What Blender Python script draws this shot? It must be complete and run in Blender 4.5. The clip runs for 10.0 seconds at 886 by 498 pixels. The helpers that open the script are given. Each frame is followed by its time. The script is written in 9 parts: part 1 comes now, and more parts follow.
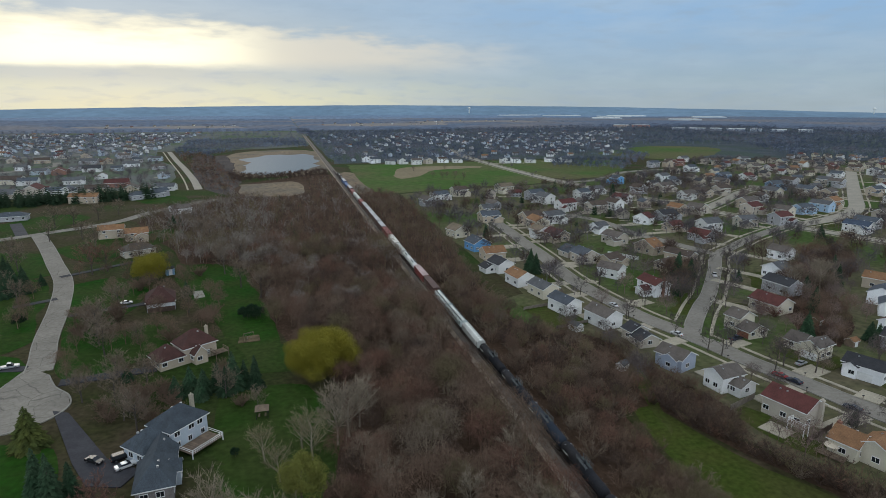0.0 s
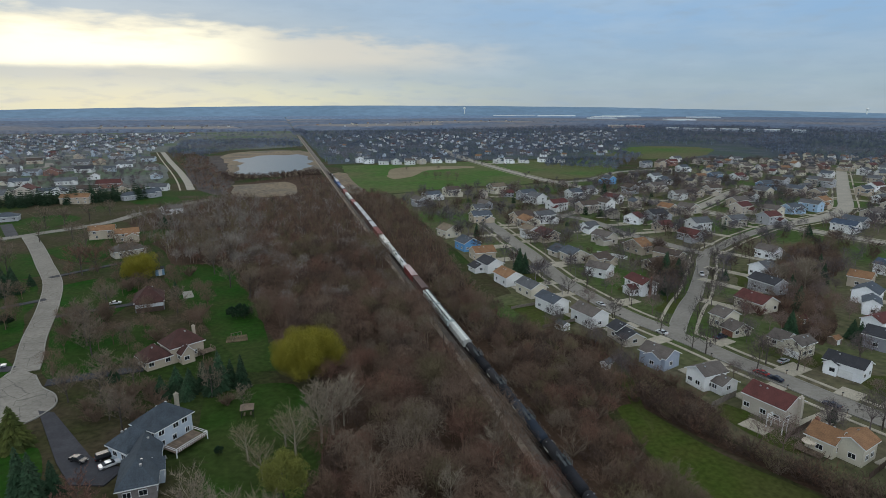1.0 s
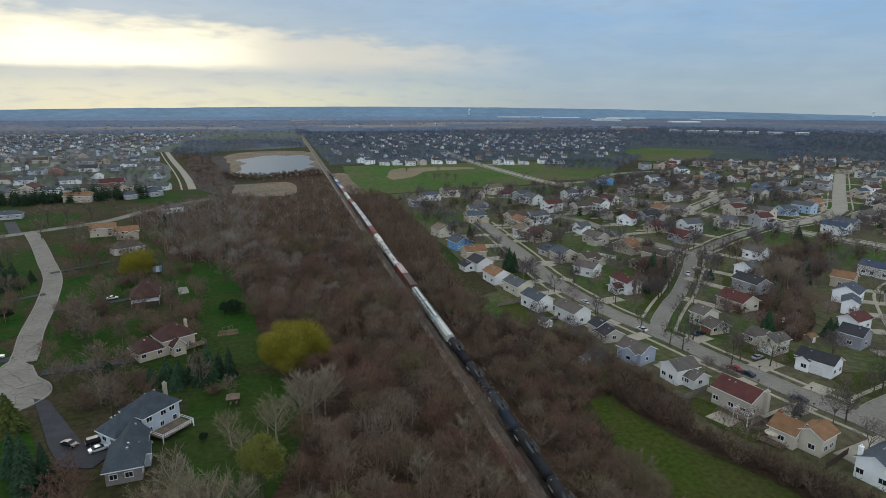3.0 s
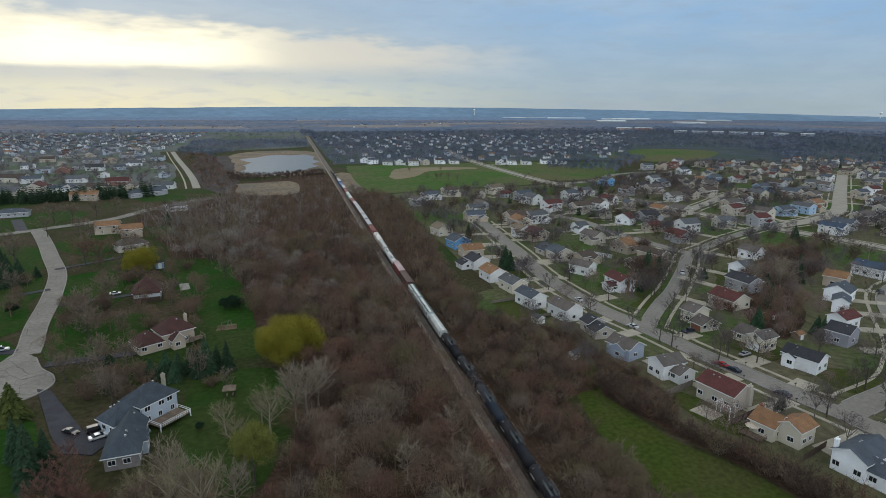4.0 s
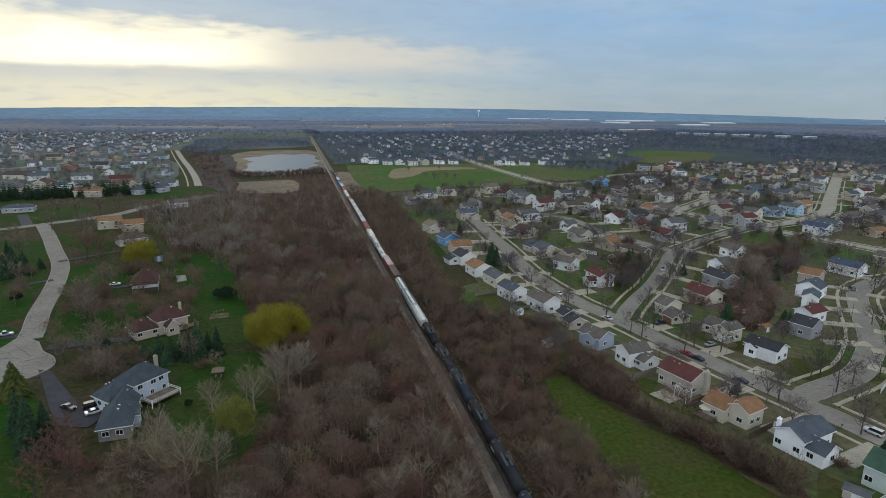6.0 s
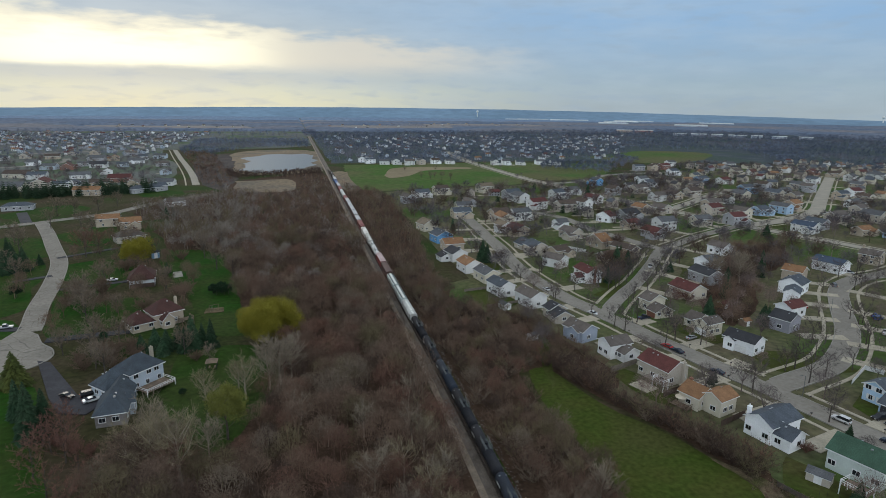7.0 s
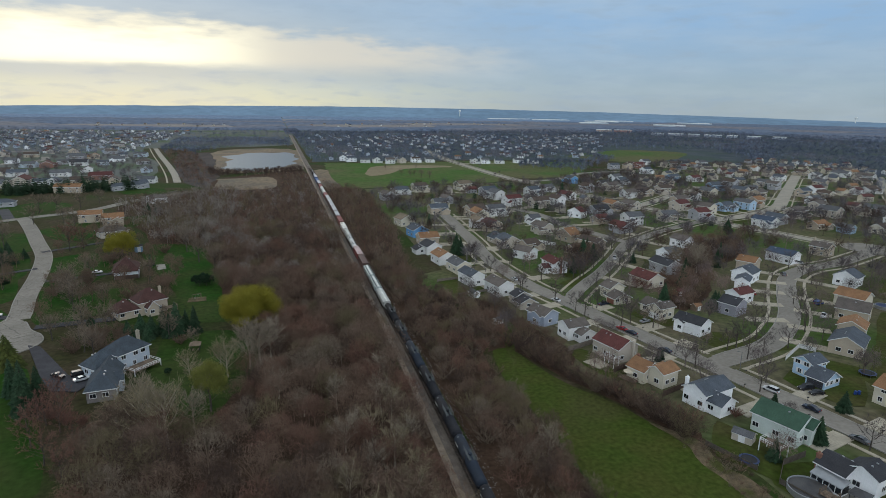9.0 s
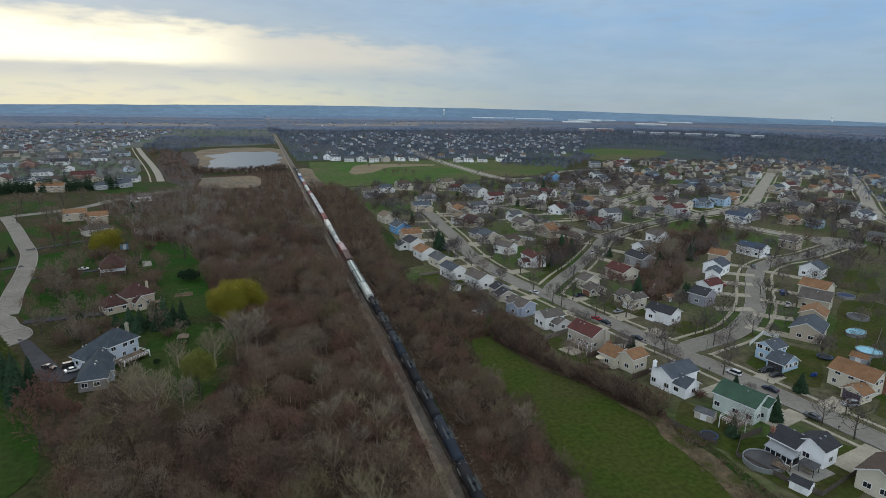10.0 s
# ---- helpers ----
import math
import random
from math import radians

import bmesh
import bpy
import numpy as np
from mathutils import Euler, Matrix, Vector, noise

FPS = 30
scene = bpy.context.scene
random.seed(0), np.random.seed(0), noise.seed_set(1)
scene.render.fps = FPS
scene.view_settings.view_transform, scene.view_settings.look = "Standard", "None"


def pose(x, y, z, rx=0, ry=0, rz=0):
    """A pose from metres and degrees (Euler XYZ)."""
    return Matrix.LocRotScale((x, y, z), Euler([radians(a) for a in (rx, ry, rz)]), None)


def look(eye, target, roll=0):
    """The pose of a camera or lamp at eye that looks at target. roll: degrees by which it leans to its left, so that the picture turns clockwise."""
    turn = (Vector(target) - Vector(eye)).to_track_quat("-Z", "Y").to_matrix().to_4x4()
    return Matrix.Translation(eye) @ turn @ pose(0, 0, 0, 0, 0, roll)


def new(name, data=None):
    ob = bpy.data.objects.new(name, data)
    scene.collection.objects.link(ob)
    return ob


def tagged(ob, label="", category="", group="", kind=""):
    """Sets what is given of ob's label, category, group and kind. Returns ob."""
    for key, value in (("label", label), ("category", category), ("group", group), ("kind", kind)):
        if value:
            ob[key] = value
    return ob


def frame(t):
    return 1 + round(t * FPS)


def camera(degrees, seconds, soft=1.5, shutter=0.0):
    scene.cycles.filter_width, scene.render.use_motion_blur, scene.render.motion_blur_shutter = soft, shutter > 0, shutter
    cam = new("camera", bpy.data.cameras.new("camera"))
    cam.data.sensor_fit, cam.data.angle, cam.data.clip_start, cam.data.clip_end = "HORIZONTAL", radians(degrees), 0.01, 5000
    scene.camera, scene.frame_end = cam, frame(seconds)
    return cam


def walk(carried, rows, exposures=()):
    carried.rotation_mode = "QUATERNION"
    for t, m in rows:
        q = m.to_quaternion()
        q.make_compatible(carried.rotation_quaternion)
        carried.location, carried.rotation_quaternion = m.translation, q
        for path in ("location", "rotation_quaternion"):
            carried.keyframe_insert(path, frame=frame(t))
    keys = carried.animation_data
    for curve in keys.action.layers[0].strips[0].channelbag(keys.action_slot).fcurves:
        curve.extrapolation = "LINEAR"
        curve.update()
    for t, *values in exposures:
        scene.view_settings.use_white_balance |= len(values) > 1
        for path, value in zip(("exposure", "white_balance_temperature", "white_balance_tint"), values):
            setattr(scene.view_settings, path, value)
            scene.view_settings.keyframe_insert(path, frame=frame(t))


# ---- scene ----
PLAN = 1.17      # metres per unit of the plan below
cam = camera(74.2, 10.0, soft=0.3)
PATH = [
    (0, (-52.496, 2.434, 71.171), (-51.989, 4.309, 70.693), 0.0),
    (0.5, (-51.261, 1.617, 71.217), (-50.747, 3.49, 70.741), 0.0),
    (1, (-50.023, 0.555, 71.289), (-49.503, 2.426, 70.812), -0.0),
    (1.5, (-48.863, -0.804, 71.35), (-48.339, 1.066, 70.873), 0.0),
    (2, (-47.727, -2.366, 71.386), (-47.206, -0.495, 70.91), 0.1),
    (2.5, (-46.565, -4.158, 71.435), (-46.052, -2.284, 70.961), 0.2),
    (4, (-42.889, -10.86, 71.437), (-42.402, -8.979, 70.965), 0.3),
    (4.5, (-41.552, -13.438, 71.399), (-41.074, -11.554, 70.928), 0.5),
    (5, (-40.263, -16.149, 71.371), (-39.789, -14.264, 70.9), 0.5),
    (5.5, (-39.089, -18.975, 71.355), (-38.617, -17.089, 70.885), 0.6),
    (7, (-35.916, -27.99, 71.168), (-35.441, -26.105, 70.7), 0.7),
    (7.5, (-35.121, -31.18, 71.126), (-34.638, -29.296, 70.658), 0.8),
    (8, (-34.719, -34.498, 71.126), (-34.221, -32.619, 70.658), 0.8),
    (8.5, (-34.65, -37.911, 71.12), (-34.129, -36.038, 70.651), 0.9),
    (9, (-34.88, -41.399, 71.079), (-34.351, -39.528, 70.61), 0.9),
    (9.5, (-35.19, -44.994, 71.023), (-34.662, -43.123, 70.554), 1.0),
    (10, (-35.416, -48.632, 70.982), (-34.839, -46.776, 70.511), 0.9),
]
walk(cam, [(t, look(Vector(eye) * PLAN, Vector(target) * PLAN, roll)) for t, eye, target, roll in PATH])

# ---- world, sun, exposure ----
SUN_AZ, SUN_EL = -14.0, 16.0      # degrees from +y towards +x, and above the horizon

world = bpy.data.worlds.new("sky")
scene.world = world
world.use_nodes = True
wn, wl = world.node_tree.nodes, world.node_tree.links
wn.clear()


def wmath(op, a, b=0.0, c=0.0, clamp=False):
    n = wn.new("ShaderNodeMath")
    n.operation, n.use_clamp = op, clamp
    for i, v in enumerate((a, b, c)):
        if isinstance(v, (int, float)):
            n.inputs[i].default_value = v
        else:
            wl.new(v, n.inputs[i])
    return n.outputs[0]


def wstep(v, lo, hi):
    n = wn.new("ShaderNodeMapRange")
    n.interpolation_type = "SMOOTHSTEP"
    wl.new(v, n.inputs["Value"])
    n.inputs["From Min"].default_value, n.inputs["From Max"].default_value = lo, hi
    return n.outputs["Result"]


def wramp(v, stops):
    n = wn.new("ShaderNodeValToRGB")
    wl.new(v, n.inputs["Fac"])
    els = n.color_ramp.elements
    while len(els) < len(stops):
        els.new(0.5)
    for e, (p, c) in zip(els, stops):
        e.position, e.color = p, (*c, 1)
    return n.outputs["Color"]


def wmix(f, a, b, mode="MIX"):
    n = wn.new("ShaderNodeMix")
    n.data_type, n.blend_type = "RGBA", mode
    for sock, v in ((n.inputs["Factor"], f), (n.inputs["A"], a), (n.inputs["B"], b)):
        if isinstance(v, (int, float)):
            sock.default_value = v
        elif isinstance(v, tuple):
            sock.default_value = (*v, 1)
        else:
            wl.new(v, sock)
    return n.outputs["Result"]


def build_sky():
    tc = wn.new("ShaderNodeTexCoord")
    sep = wn.new("ShaderNodeSeparateXYZ")
    wl.new(tc.outputs["Generated"], sep.inputs[0])
    x, y, z = sep.outputs
    az = wmath("MULTIPLY", wmath("ARCTAN2", x, y), 57.2958)
    el = wmath("MULTIPLY", wmath("ARCSINE", z), 57.2958)
    comb = wn.new("ShaderNodeCombineXYZ")
    wl.new(wmath("MULTIPLY", az, 0.07), comb.inputs[0])
    wl.new(wmath("MULTIPLY", el, 0.30), comb.inputs[1])
    big = wn.new("ShaderNodeTexNoise")
    wl.new(comb.outputs[0], big.inputs["Vector"])
    big.inputs["Scale"].default_value, big.inputs["Detail"].default_value, big.inputs["Roughness"].default_value = 1.6, 5, 0.55
    n1 = wmath("SUBTRACT", big.outputs["Fac"], 0.5)
    fine = wn.new("ShaderNodeTexNoise")
    wl.new(comb.outputs[0], fine.inputs["Vector"])
    fine.inputs["Scale"].default_value, fine.inputs["Detail"].default_value = 4.5, 6
    n2 = wmath("SUBTRACT", fine.outputs["Fac"], 0.5)
    e1 = wmath("ADD", el, wmath("ADD", wmath("MULTIPLY", n1, 3.2), wmath("MULTIPLY", n2, 2.6)))
    e2 = wmath("ADD", el, wmath("MULTIPLY", n1, 0.5))
    # plain overcast away from the sun: pale at the horizon, blue-grey above
    f = wmath("DIVIDE", e2, 40.0, clamp=True)
    cool = wramp(f, [(0.0, (0.38, 0.45, 0.50)), (0.05, (0.37, 0.47, 0.55)), (0.11, (0.34, 0.47, 0.62)),
                     (0.19, (0.31, 0.48, 0.71)), (0.28, (0.36, 0.50, 0.68)), (0.45, (0.42, 0.50, 0.60)), (1.0, (0.46, 0.50, 0.56))])
    # towards the sun: a yellow strip on the horizon and a grey band above it
    warm = wramp(f, [(0.0, (0.72, 0.72, 0.55)), (0.035, (0.66, 0.68, 0.57)), (0.058, (0.53, 0.57, 0.57)),
                     (0.10, (0.50, 0.54, 0.55)), (0.16, (0.44, 0.51, 0.57)), (0.22, (0.36, 0.47, 0.60)), (0.45, (0.48, 0.52, 0.58)), (1.0, (0.46, 0.50, 0.56))])
    side = wstep(wmath("ADD", az, wmath("MULTIPLY", n1, 14.0)), -6.0, 30.0)
    left = wstep(az, -75.0, -35.0)
    side = wmath("MAXIMUM", side, wmath("SUBTRACT", 1.0, left))
    col = wmix(side, warm, cool)
    # soft mottling of the blue part
    col = wmix(wmath("MULTIPLY", wmath("ADD", n1, 0.1, clamp=True), 1.1, clamp=True), col, (0.52, 0.60, 0.68))
    col = wmix(wmath("MULTIPLY", wmath("MAXIMUM", n2, 0.0), 2.2, clamp=True), col, (0.34, 0.44, 0.56))
    # sunlit cloud bank: broad at the sun, thinning out to one side
    away = wmath("ABSOLUTE", wmath("SUBTRACT", az, SUN_AZ))
    top = wmath("SUBTRACT", 7.7, wmath("MULTIPLY", wmath("MAXIMUM", wmath("SUBTRACT", az, -16.0), 0.0), 0.058))
    low = wstep(wmath("ADD", el, wmath("ADD", wmath("MULTIPLY", n1, 1.0), wmath("MULTIPLY", n2, 0.5))), 2.75, 4.0)
    low2 = wstep(e2, 2.3, 4.2)
    low = wmix(wstep(az, -4.0, 6.0), low, low2)
    high = wstep(wmath("SUBTRACT", top, e1), -0.3, 1.3)
    fade = wmath("SUBTRACT", 1.0, wstep(wmath("ADD", az, wmath("MULTIPLY", n2, 10.0)), 6.0, 27.0))
    bank = wmath("MULTIPLY", wmath("MULTIPLY", low, high), wmath("MULTIPLY", fade, left))
    col = wmix(wmath("MULTIPLY", bank, 0.85), col, (0.74, 0.68, 0.60))
    # the sun behind the bank
    core = wmath("MULTIPLY", wmath("SUBTRACT", 1.0, wstep(away, 4.0, 15.0)), wmath("MULTIPLY", bank, wmath("SUBTRACT", 1.0, wstep(e1, 4.6, 6.8))))
    col = wmix(core, col, (1.7, 1.55, 1.15))
    half = wmath("MULTIPLY", wmath("SUBTRACT", 1.0, wstep(away, 5.0, 20.0)), bank)
    col = wmix(wmath("MULTIPLY", half, 0.5), col, (1.1, 1.02, 0.78))
    # thinner, brighter overcast on the side away from the sun
    behind = wmath("MULTIPLY", wstep(wmath("ABSOLUTE", az), 62.0, 120.0), wstep(el, 2.0, 16.0))
    behind = wmath("MULTIPLY", behind, wmath("SUBTRACT", 1.0, wmath("MULTIPLY", wstep(el, 30.0, 80.0), 0.45)))
    col = wmix(wmath("MULTIPLY", behind, 0.85), col, (1.64, 1.74, 1.92))
    col = wmix(1.0, col, (0.955, 1.005, 1.02), "MULTIPLY")
    clear = wn.new("ShaderNodeTexSky")
    clear.sky_type, clear.sun_disc = "NISHITA", False
    clear.sun_elevation, clear.sun_rotation = radians(SUN_EL), radians(SUN_AZ)
    b1 = wn.new("ShaderNodeBackground")
    wl.new(clear.outputs[0], b1.inputs["Color"])
    b1.inputs["Strength"].default_value = 0.05
    b2 = wn.new("ShaderNodeBackground")
    wl.new(col, b2.inputs["Color"])
    b2.inputs["Strength"].default_value = 1.0
    mx = wn.new("ShaderNodeMixShader")
    mx.inputs[0].default_value = 0.92
    wl.new(b1.outputs[0], mx.inputs[1])
    wl.new(b2.outputs[0], mx.inputs[2])
    out = wn.new("ShaderNodeOutputWorld")
    wl.new(mx.outputs[0], out.inputs["Surface"])


build_sky()

sun = new("sun", bpy.data.lights.new("sun", "SUN"))
sun.data.energy, sun.data.angle, sun.data.color = 0.6, radians(25), (1.0, 0.93, 0.82)
sa, se = radians(SUN_AZ), radians(SUN_EL + 12)
sun.matrix_world = look((0, 0, 300), (-300 * math.sin(sa) * math.cos(se), -300 * math.cos(sa) * math.cos(se), 300 - 300 * math.sin(se)))

# ---- materials ----
MATS = {}


def material(name, c1, c2, scale=1.0, rough=0.85, metal=0.0, bump=0.0, bump_scale=8.0, fine=0.25, coord="Object", island=0.0, random_tint=0.0, lines=None, contrast=(0.35, 0.65), spec=0.3, third=None):
    """Two colours mixed by a broad noise, darkened and lightened by a fine one."""
    if name in MATS:
        return MATS[name]
    m = bpy.data.materials.new(name)
    m.use_nodes = True
    nt = m.node_tree
    n, l = nt.nodes, nt.links
    bs = n["Principled BSDF"]
    tc = n.new("ShaderNodeTexCoord")
    vec = tc.outputs[coord]

    def tex(s, detail=4.0):
        t = n.new("ShaderNodeTexNoise")
        l.new(vec, t.inputs["Vector"])
        t.inputs["Scale"].default_value, t.inputs["Detail"].default_value = s, detail
        return t.outputs["Fac"]

    def mixc(f, a, b, mode="MIX"):
        x = n.new("ShaderNodeMix")
        x.data_type, x.blend_type = "RGBA", mode
        for sock, v in ((x.inputs["Factor"], f), (x.inputs["A"], a), (x.inputs["B"], b)):
            if isinstance(v, (int, float)):
                sock.default_value = v
            elif isinstance(v, tuple):
                sock.default_value = (*v, 1)
            else:
                l.new(v, sock)
        return x.outputs["Result"]

    def rng(v, a, b, c, d):
        x = n.new("ShaderNodeMapRange")
        l.new(v, x.inputs["Value"])
        for k, val in zip(("From Min", "From Max", "To Min", "To Max"), (a, b, c, d)):
            x.inputs[k].default_value = val
        return x.outputs["Result"]

    broad = rng(tex(scale), contrast[0], contrast[1], 0, 1)
    col = mixc(broad, tuple(c1), tuple(c2))
    if third:
        col = mixc(rng(tex(scale * 0.31, 2), 0.48, 0.62, 0, 1), col, tuple(third))
    small = rng(tex(scale * 9.0, 5), 0.25, 0.75, 1 - fine, 1 + fine)
    col = mixc(1.0, col, small, "MULTIPLY")
    if island:
        g = n.new("ShaderNodeNewGeometry")
        col = mixc(1.0, col, rng(g.outputs["Random Per Island"], 0, 1, 1 - island, 1 + island), "MULTIPLY")
    if random_tint:
        o = n.new("ShaderNodeObjectInfo")
        col = mixc(1.0, col, rng(o.outputs["Random"], 0, 1, 1 - random_tint, 1 + random_tint), "MULTIPLY")
    height = None
    if lines:
        axis, pitch, depth = lines
        w = n.new("ShaderNodeTexWave")
        w.wave_type, w.bands_direction, w.wave_profile = "BANDS", axis, "SAW"
        l.new(vec, w.inputs["Vector"])
        w.inputs["Scale"].default_value, w.inputs["Distortion"].default_value = 0.314 / pitch, 0.0
        col = mixc(1.0, col, rng(w.outputs["Fac"], 0.0, 0.25, 1 - depth, 1.0), "MULTIPLY")
    l.new(col, bs.inputs["Base Color"])
    bs.inputs["Roughness"].default_value, bs.inputs["Metallic"].default_value = rough, metal
    bs.inputs["Specular IOR Level"].default_value = spec
    if bump:
        b = n.new("ShaderNodeBump")
        b.inputs["Strength"].default_value, b.inputs["Distance"].default_value = bump, 0.1
        l.new(tex(bump_scale, 6), b.inputs["Height"])
        l.new(b.outputs[0], bs.inputs["Normal"])
    MATS[name] = m
    return m


def paint(name, c, rough=0.5, metal=0.0, fine=0.08, spec=0.4):
    return material(name, c, tuple(v * 0.86 for v in c), 0.9, rough, metal, fine=fine, spec=spec)


def shade(c, k):
    return tuple(min(1.0, v * k) for v in c)


def shingles(name, c):
    return material("shingle_" + name, c, shade(c, 0.74), 0.5, 0.92, bump=0.35, bump_scale=5, fine=0.28, lines=("Z", 0.14, 0.25), random_tint=0.10)


def siding(name, c):
    return material("siding_" + name, c, shade(c, 0.88), 0.25, 0.6, fine=0.05, lines=("Z", 0.22, 0.16), random_tint=0.06)


M_GROUND = material("dormant_turf", (0.034, 0.036, 0.013), (0.055, 0.042, 0.026), 0.07, 0.95, bump=0.6, bump_scale=1.2, fine=0.45, third=(0.024, 0.043, 0.009), spec=0.06)
M_LITTER = material("leaf_litter", (0.066, 0.041, 0.027), (0.042, 0.027, 0.018), 0.12, 0.95, bump=0.7, bump_scale=2.0, fine=0.4, spec=0.06)
M_LAWN = material("lawn", (0.011, 0.049, 0.004), (0.026, 0.045, 0.009), 0.07, 0.95, bump=0.5, bump_scale=3.0, fine=0.32, third=(0.030, 0.046, 0.011), spec=0.06)
M_FIELD = material("park_grass", (0.040, 0.094, 0.016), (0.070, 0.092, 0.030), 0.02, 0.95, fine=0.25, third=(0.088, 0.088, 0.040), spec=0.06)
M_MEADOW = material("strip_grass", (0.035, 0.054, 0.009), (0.046, 0.054, 0.012), 0.10, 0.95, bump=0.3, bump_scale=3.0, fine=0.34, third=(0.046, 0.051, 0.015), spec=0.06)
M_YARD = material("suburban_lawn", (0.038, 0.057, 0.010), (0.056, 0.055, 0.019), 0.09, 0.95, bump=0.4, bump_scale=3.0, fine=0.3, spec=0.06)
M_DIRT = material("bare_dirt_margin", (0.135, 0.102, 0.064), (0.078, 0.062, 0.038), 0.45, 0.95, bump=0.5, bump_scale=3.0, fine=0.4, third=(0.052, 0.056, 0.018), spec=0.06)
M_PALEOLIVE = material("pale_olive_twigs", (0.225, 0.186, 0.118), (0.168, 0.139, 0.088), 0.2, 0.9, fine=0.12, island=0.2, spec=0.1)
M_REED = material("dry_reeds", (0.172, 0.127, 0.078), (0.114, 0.086, 0.056), 0.03, 0.95, bump=0.5, bump_scale=1.0, fine=0.5, third=(0.102, 0.086, 0.064))
M_TAN = material("dry_field", (0.187, 0.148, 0.086), (0.148, 0.117, 0.066), 0.03, 0.95, fine=0.2)
def road_material(name, pale, dull, seams):
    """Worn concrete: slab joints, cracks and dark sealed seams."""
    m = material(name, pale, dull, 0.10, 0.9, bump=0.2, bump_scale=3, fine=0.16, spec=0.15)
    nt = m.node_tree
    n, l = nt.nodes, nt.links
    bs = n["Principled BSDF"]
    old = bs.inputs["Base Color"].links[0].from_socket
    tc = n.new("ShaderNodeTexCoord")
    warp = n.new("ShaderNodeTexNoise")
    warp.inputs["Scale"].default_value, warp.inputs["Detail"].default_value = 0.35, 3
    l.new(tc.outputs["Object"], warp.inputs["Vector"])
    add = n.new("ShaderNodeMix")
    add.data_type, add.blend_type = "RGBA", "ADD"
    add.inputs["Factor"].default_value = 1.0
    l.new(tc.outputs["Object"], add.inputs["A"])
    l.new(warp.outputs["Color"], add.inputs["B"])
    for scale, width, dark in ((0.13, 0.010, seams), (0.42, 0.010, seams / 3)):
        v = n.new("ShaderNodeTexVoronoi")
        v.feature = "DISTANCE_TO_EDGE"
        v.inputs["Scale"].default_value = scale
        l.new(add.outputs["Result"], v.inputs["Vector"])
        r = n.new("ShaderNodeMapRange")
        l.new(v.outputs["Distance"], r.inputs["Value"])
        for k, val in zip(("From Min", "From Max", "To Min", "To Max"), (0.0, width * scale * 14, 1 - dark, 1.0)):
            r.inputs[k].default_value = val
        x = n.new("ShaderNodeMix")
        x.data_type, x.blend_type = "RGBA", "MULTIPLY"
        x.inputs["Factor"].default_value = 1.0
        l.new(old, x.inputs["A"])
        l.new(r.outputs["Result"], x.inputs["B"])
        old = x.outputs["Result"]
    l.new(old, bs.inputs["Base Color"])
    return m


M_CONCRETE = road_material("road_concrete", (0.222, 0.203, 0.172), (0.184, 0.167, 0.142), 0.42)
M_STREET = road_material("street_concrete", (0.212, 0.195, 0.168), (0.178, 0.163, 0.140), 0.12)
M_PALEROAD = road_material("pale_road_concrete", (0.300, 0.272, 0.222), (0.250, 0.228, 0.188), 0.10)
M_WALK = material("walk_concrete", (0.350, 0.315, 0.245), (0.290, 0.260, 0.202), 0.3, 0.9, fine=0.2, spec=0.15)
M_KERB = material("kerb_concrete", (0.265, 0.250, 0.215), (0.21, 0.197, 0.172), 0.5, 0.9, fine=0.15)
M_ASPHALT = material("drive_asphalt", (0.044, 0.044, 0.050), (0.030, 0.030, 0.035), 0.25, 0.9, bump=0.2, bump_scale=6, fine=0.2)
M_GRAVEL = material("gravel", (0.235, 0.188, 0.142), (0.172, 0.138, 0.106), 0.35, 0.95, bump=0.8, bump_scale=5, fine=0.4)
M_BALLAST = material("ballast", (0.140, 0.118, 0.099), (0.090, 0.076, 0.064), 0.5, 0.95, bump=0.9, bump_scale=6, fine=0.45)
M_TIE = material("sleeper_wood", (0.07, 0.055, 0.045), (0.045, 0.037, 0.032), 1.0, 0.9, island=0.3)
M_RAIL = material("rail_steel", (0.20, 0.16, 0.13), (0.13, 0.10, 0.085), 1.0, 0.5, metal=0.6)
M_TWIG = material("bare_twigs", (0.154, 0.106, 0.078), (0.102, 0.070, 0.051), 0.12, 0.9, fine=0.12, island=0.2, third=(0.150, 0.100, 0.072), spec=0.08)
M_TWIGGREY = material("grey_twigs", (0.182, 0.143, 0.106), (0.132, 0.103, 0.078), 0.12, 0.9, fine=0.12, island=0.2, spec=0.08)
M_WOODPALE = material("pale_wood_twigs", (0.235, 0.205, 0.178), (0.175, 0.150, 0.132), 0.12, 0.9, fine=0.12, island=0.2, spec=0.08)
M_TWIGDARK = material("dark_twigs", (0.086, 0.060, 0.046), (0.060, 0.041, 0.033), 0.12, 0.9, fine=0.12, island=0.2, spec=0.08)
M_TWIGRED = material("reddish_twigs", (0.165, 0.092, 0.066), (0.115, 0.066, 0.050), 0.12, 0.9, fine=0.12, island=0.2, spec=0.08)
M_TWIGOLIVE = material("olive_twigs", (0.150, 0.122, 0.070), (0.105, 0.086, 0.052), 0.12, 0.9, fine=0.12, island=0.2, spec=0.08)
M_PALETWIG = material("pale_twigs", (0.222, 0.180, 0.132), (0.165, 0.132, 0.097), 0.2, 0.9, fine=0.12, island=0.3)
M_BARK = material("bark", (0.084, 0.070, 0.060), (0.052, 0.043, 0.037), 2.0, 0.95, bump=0.5, bump_scale=9, random_tint=0.2)
M_PALEBARK = material("pale_bark", (0.312, 0.265, 0.207), (0.234, 0.195, 0.152), 2.0, 0.95, bump=0.5, bump_scale=9, random_tint=0.15)
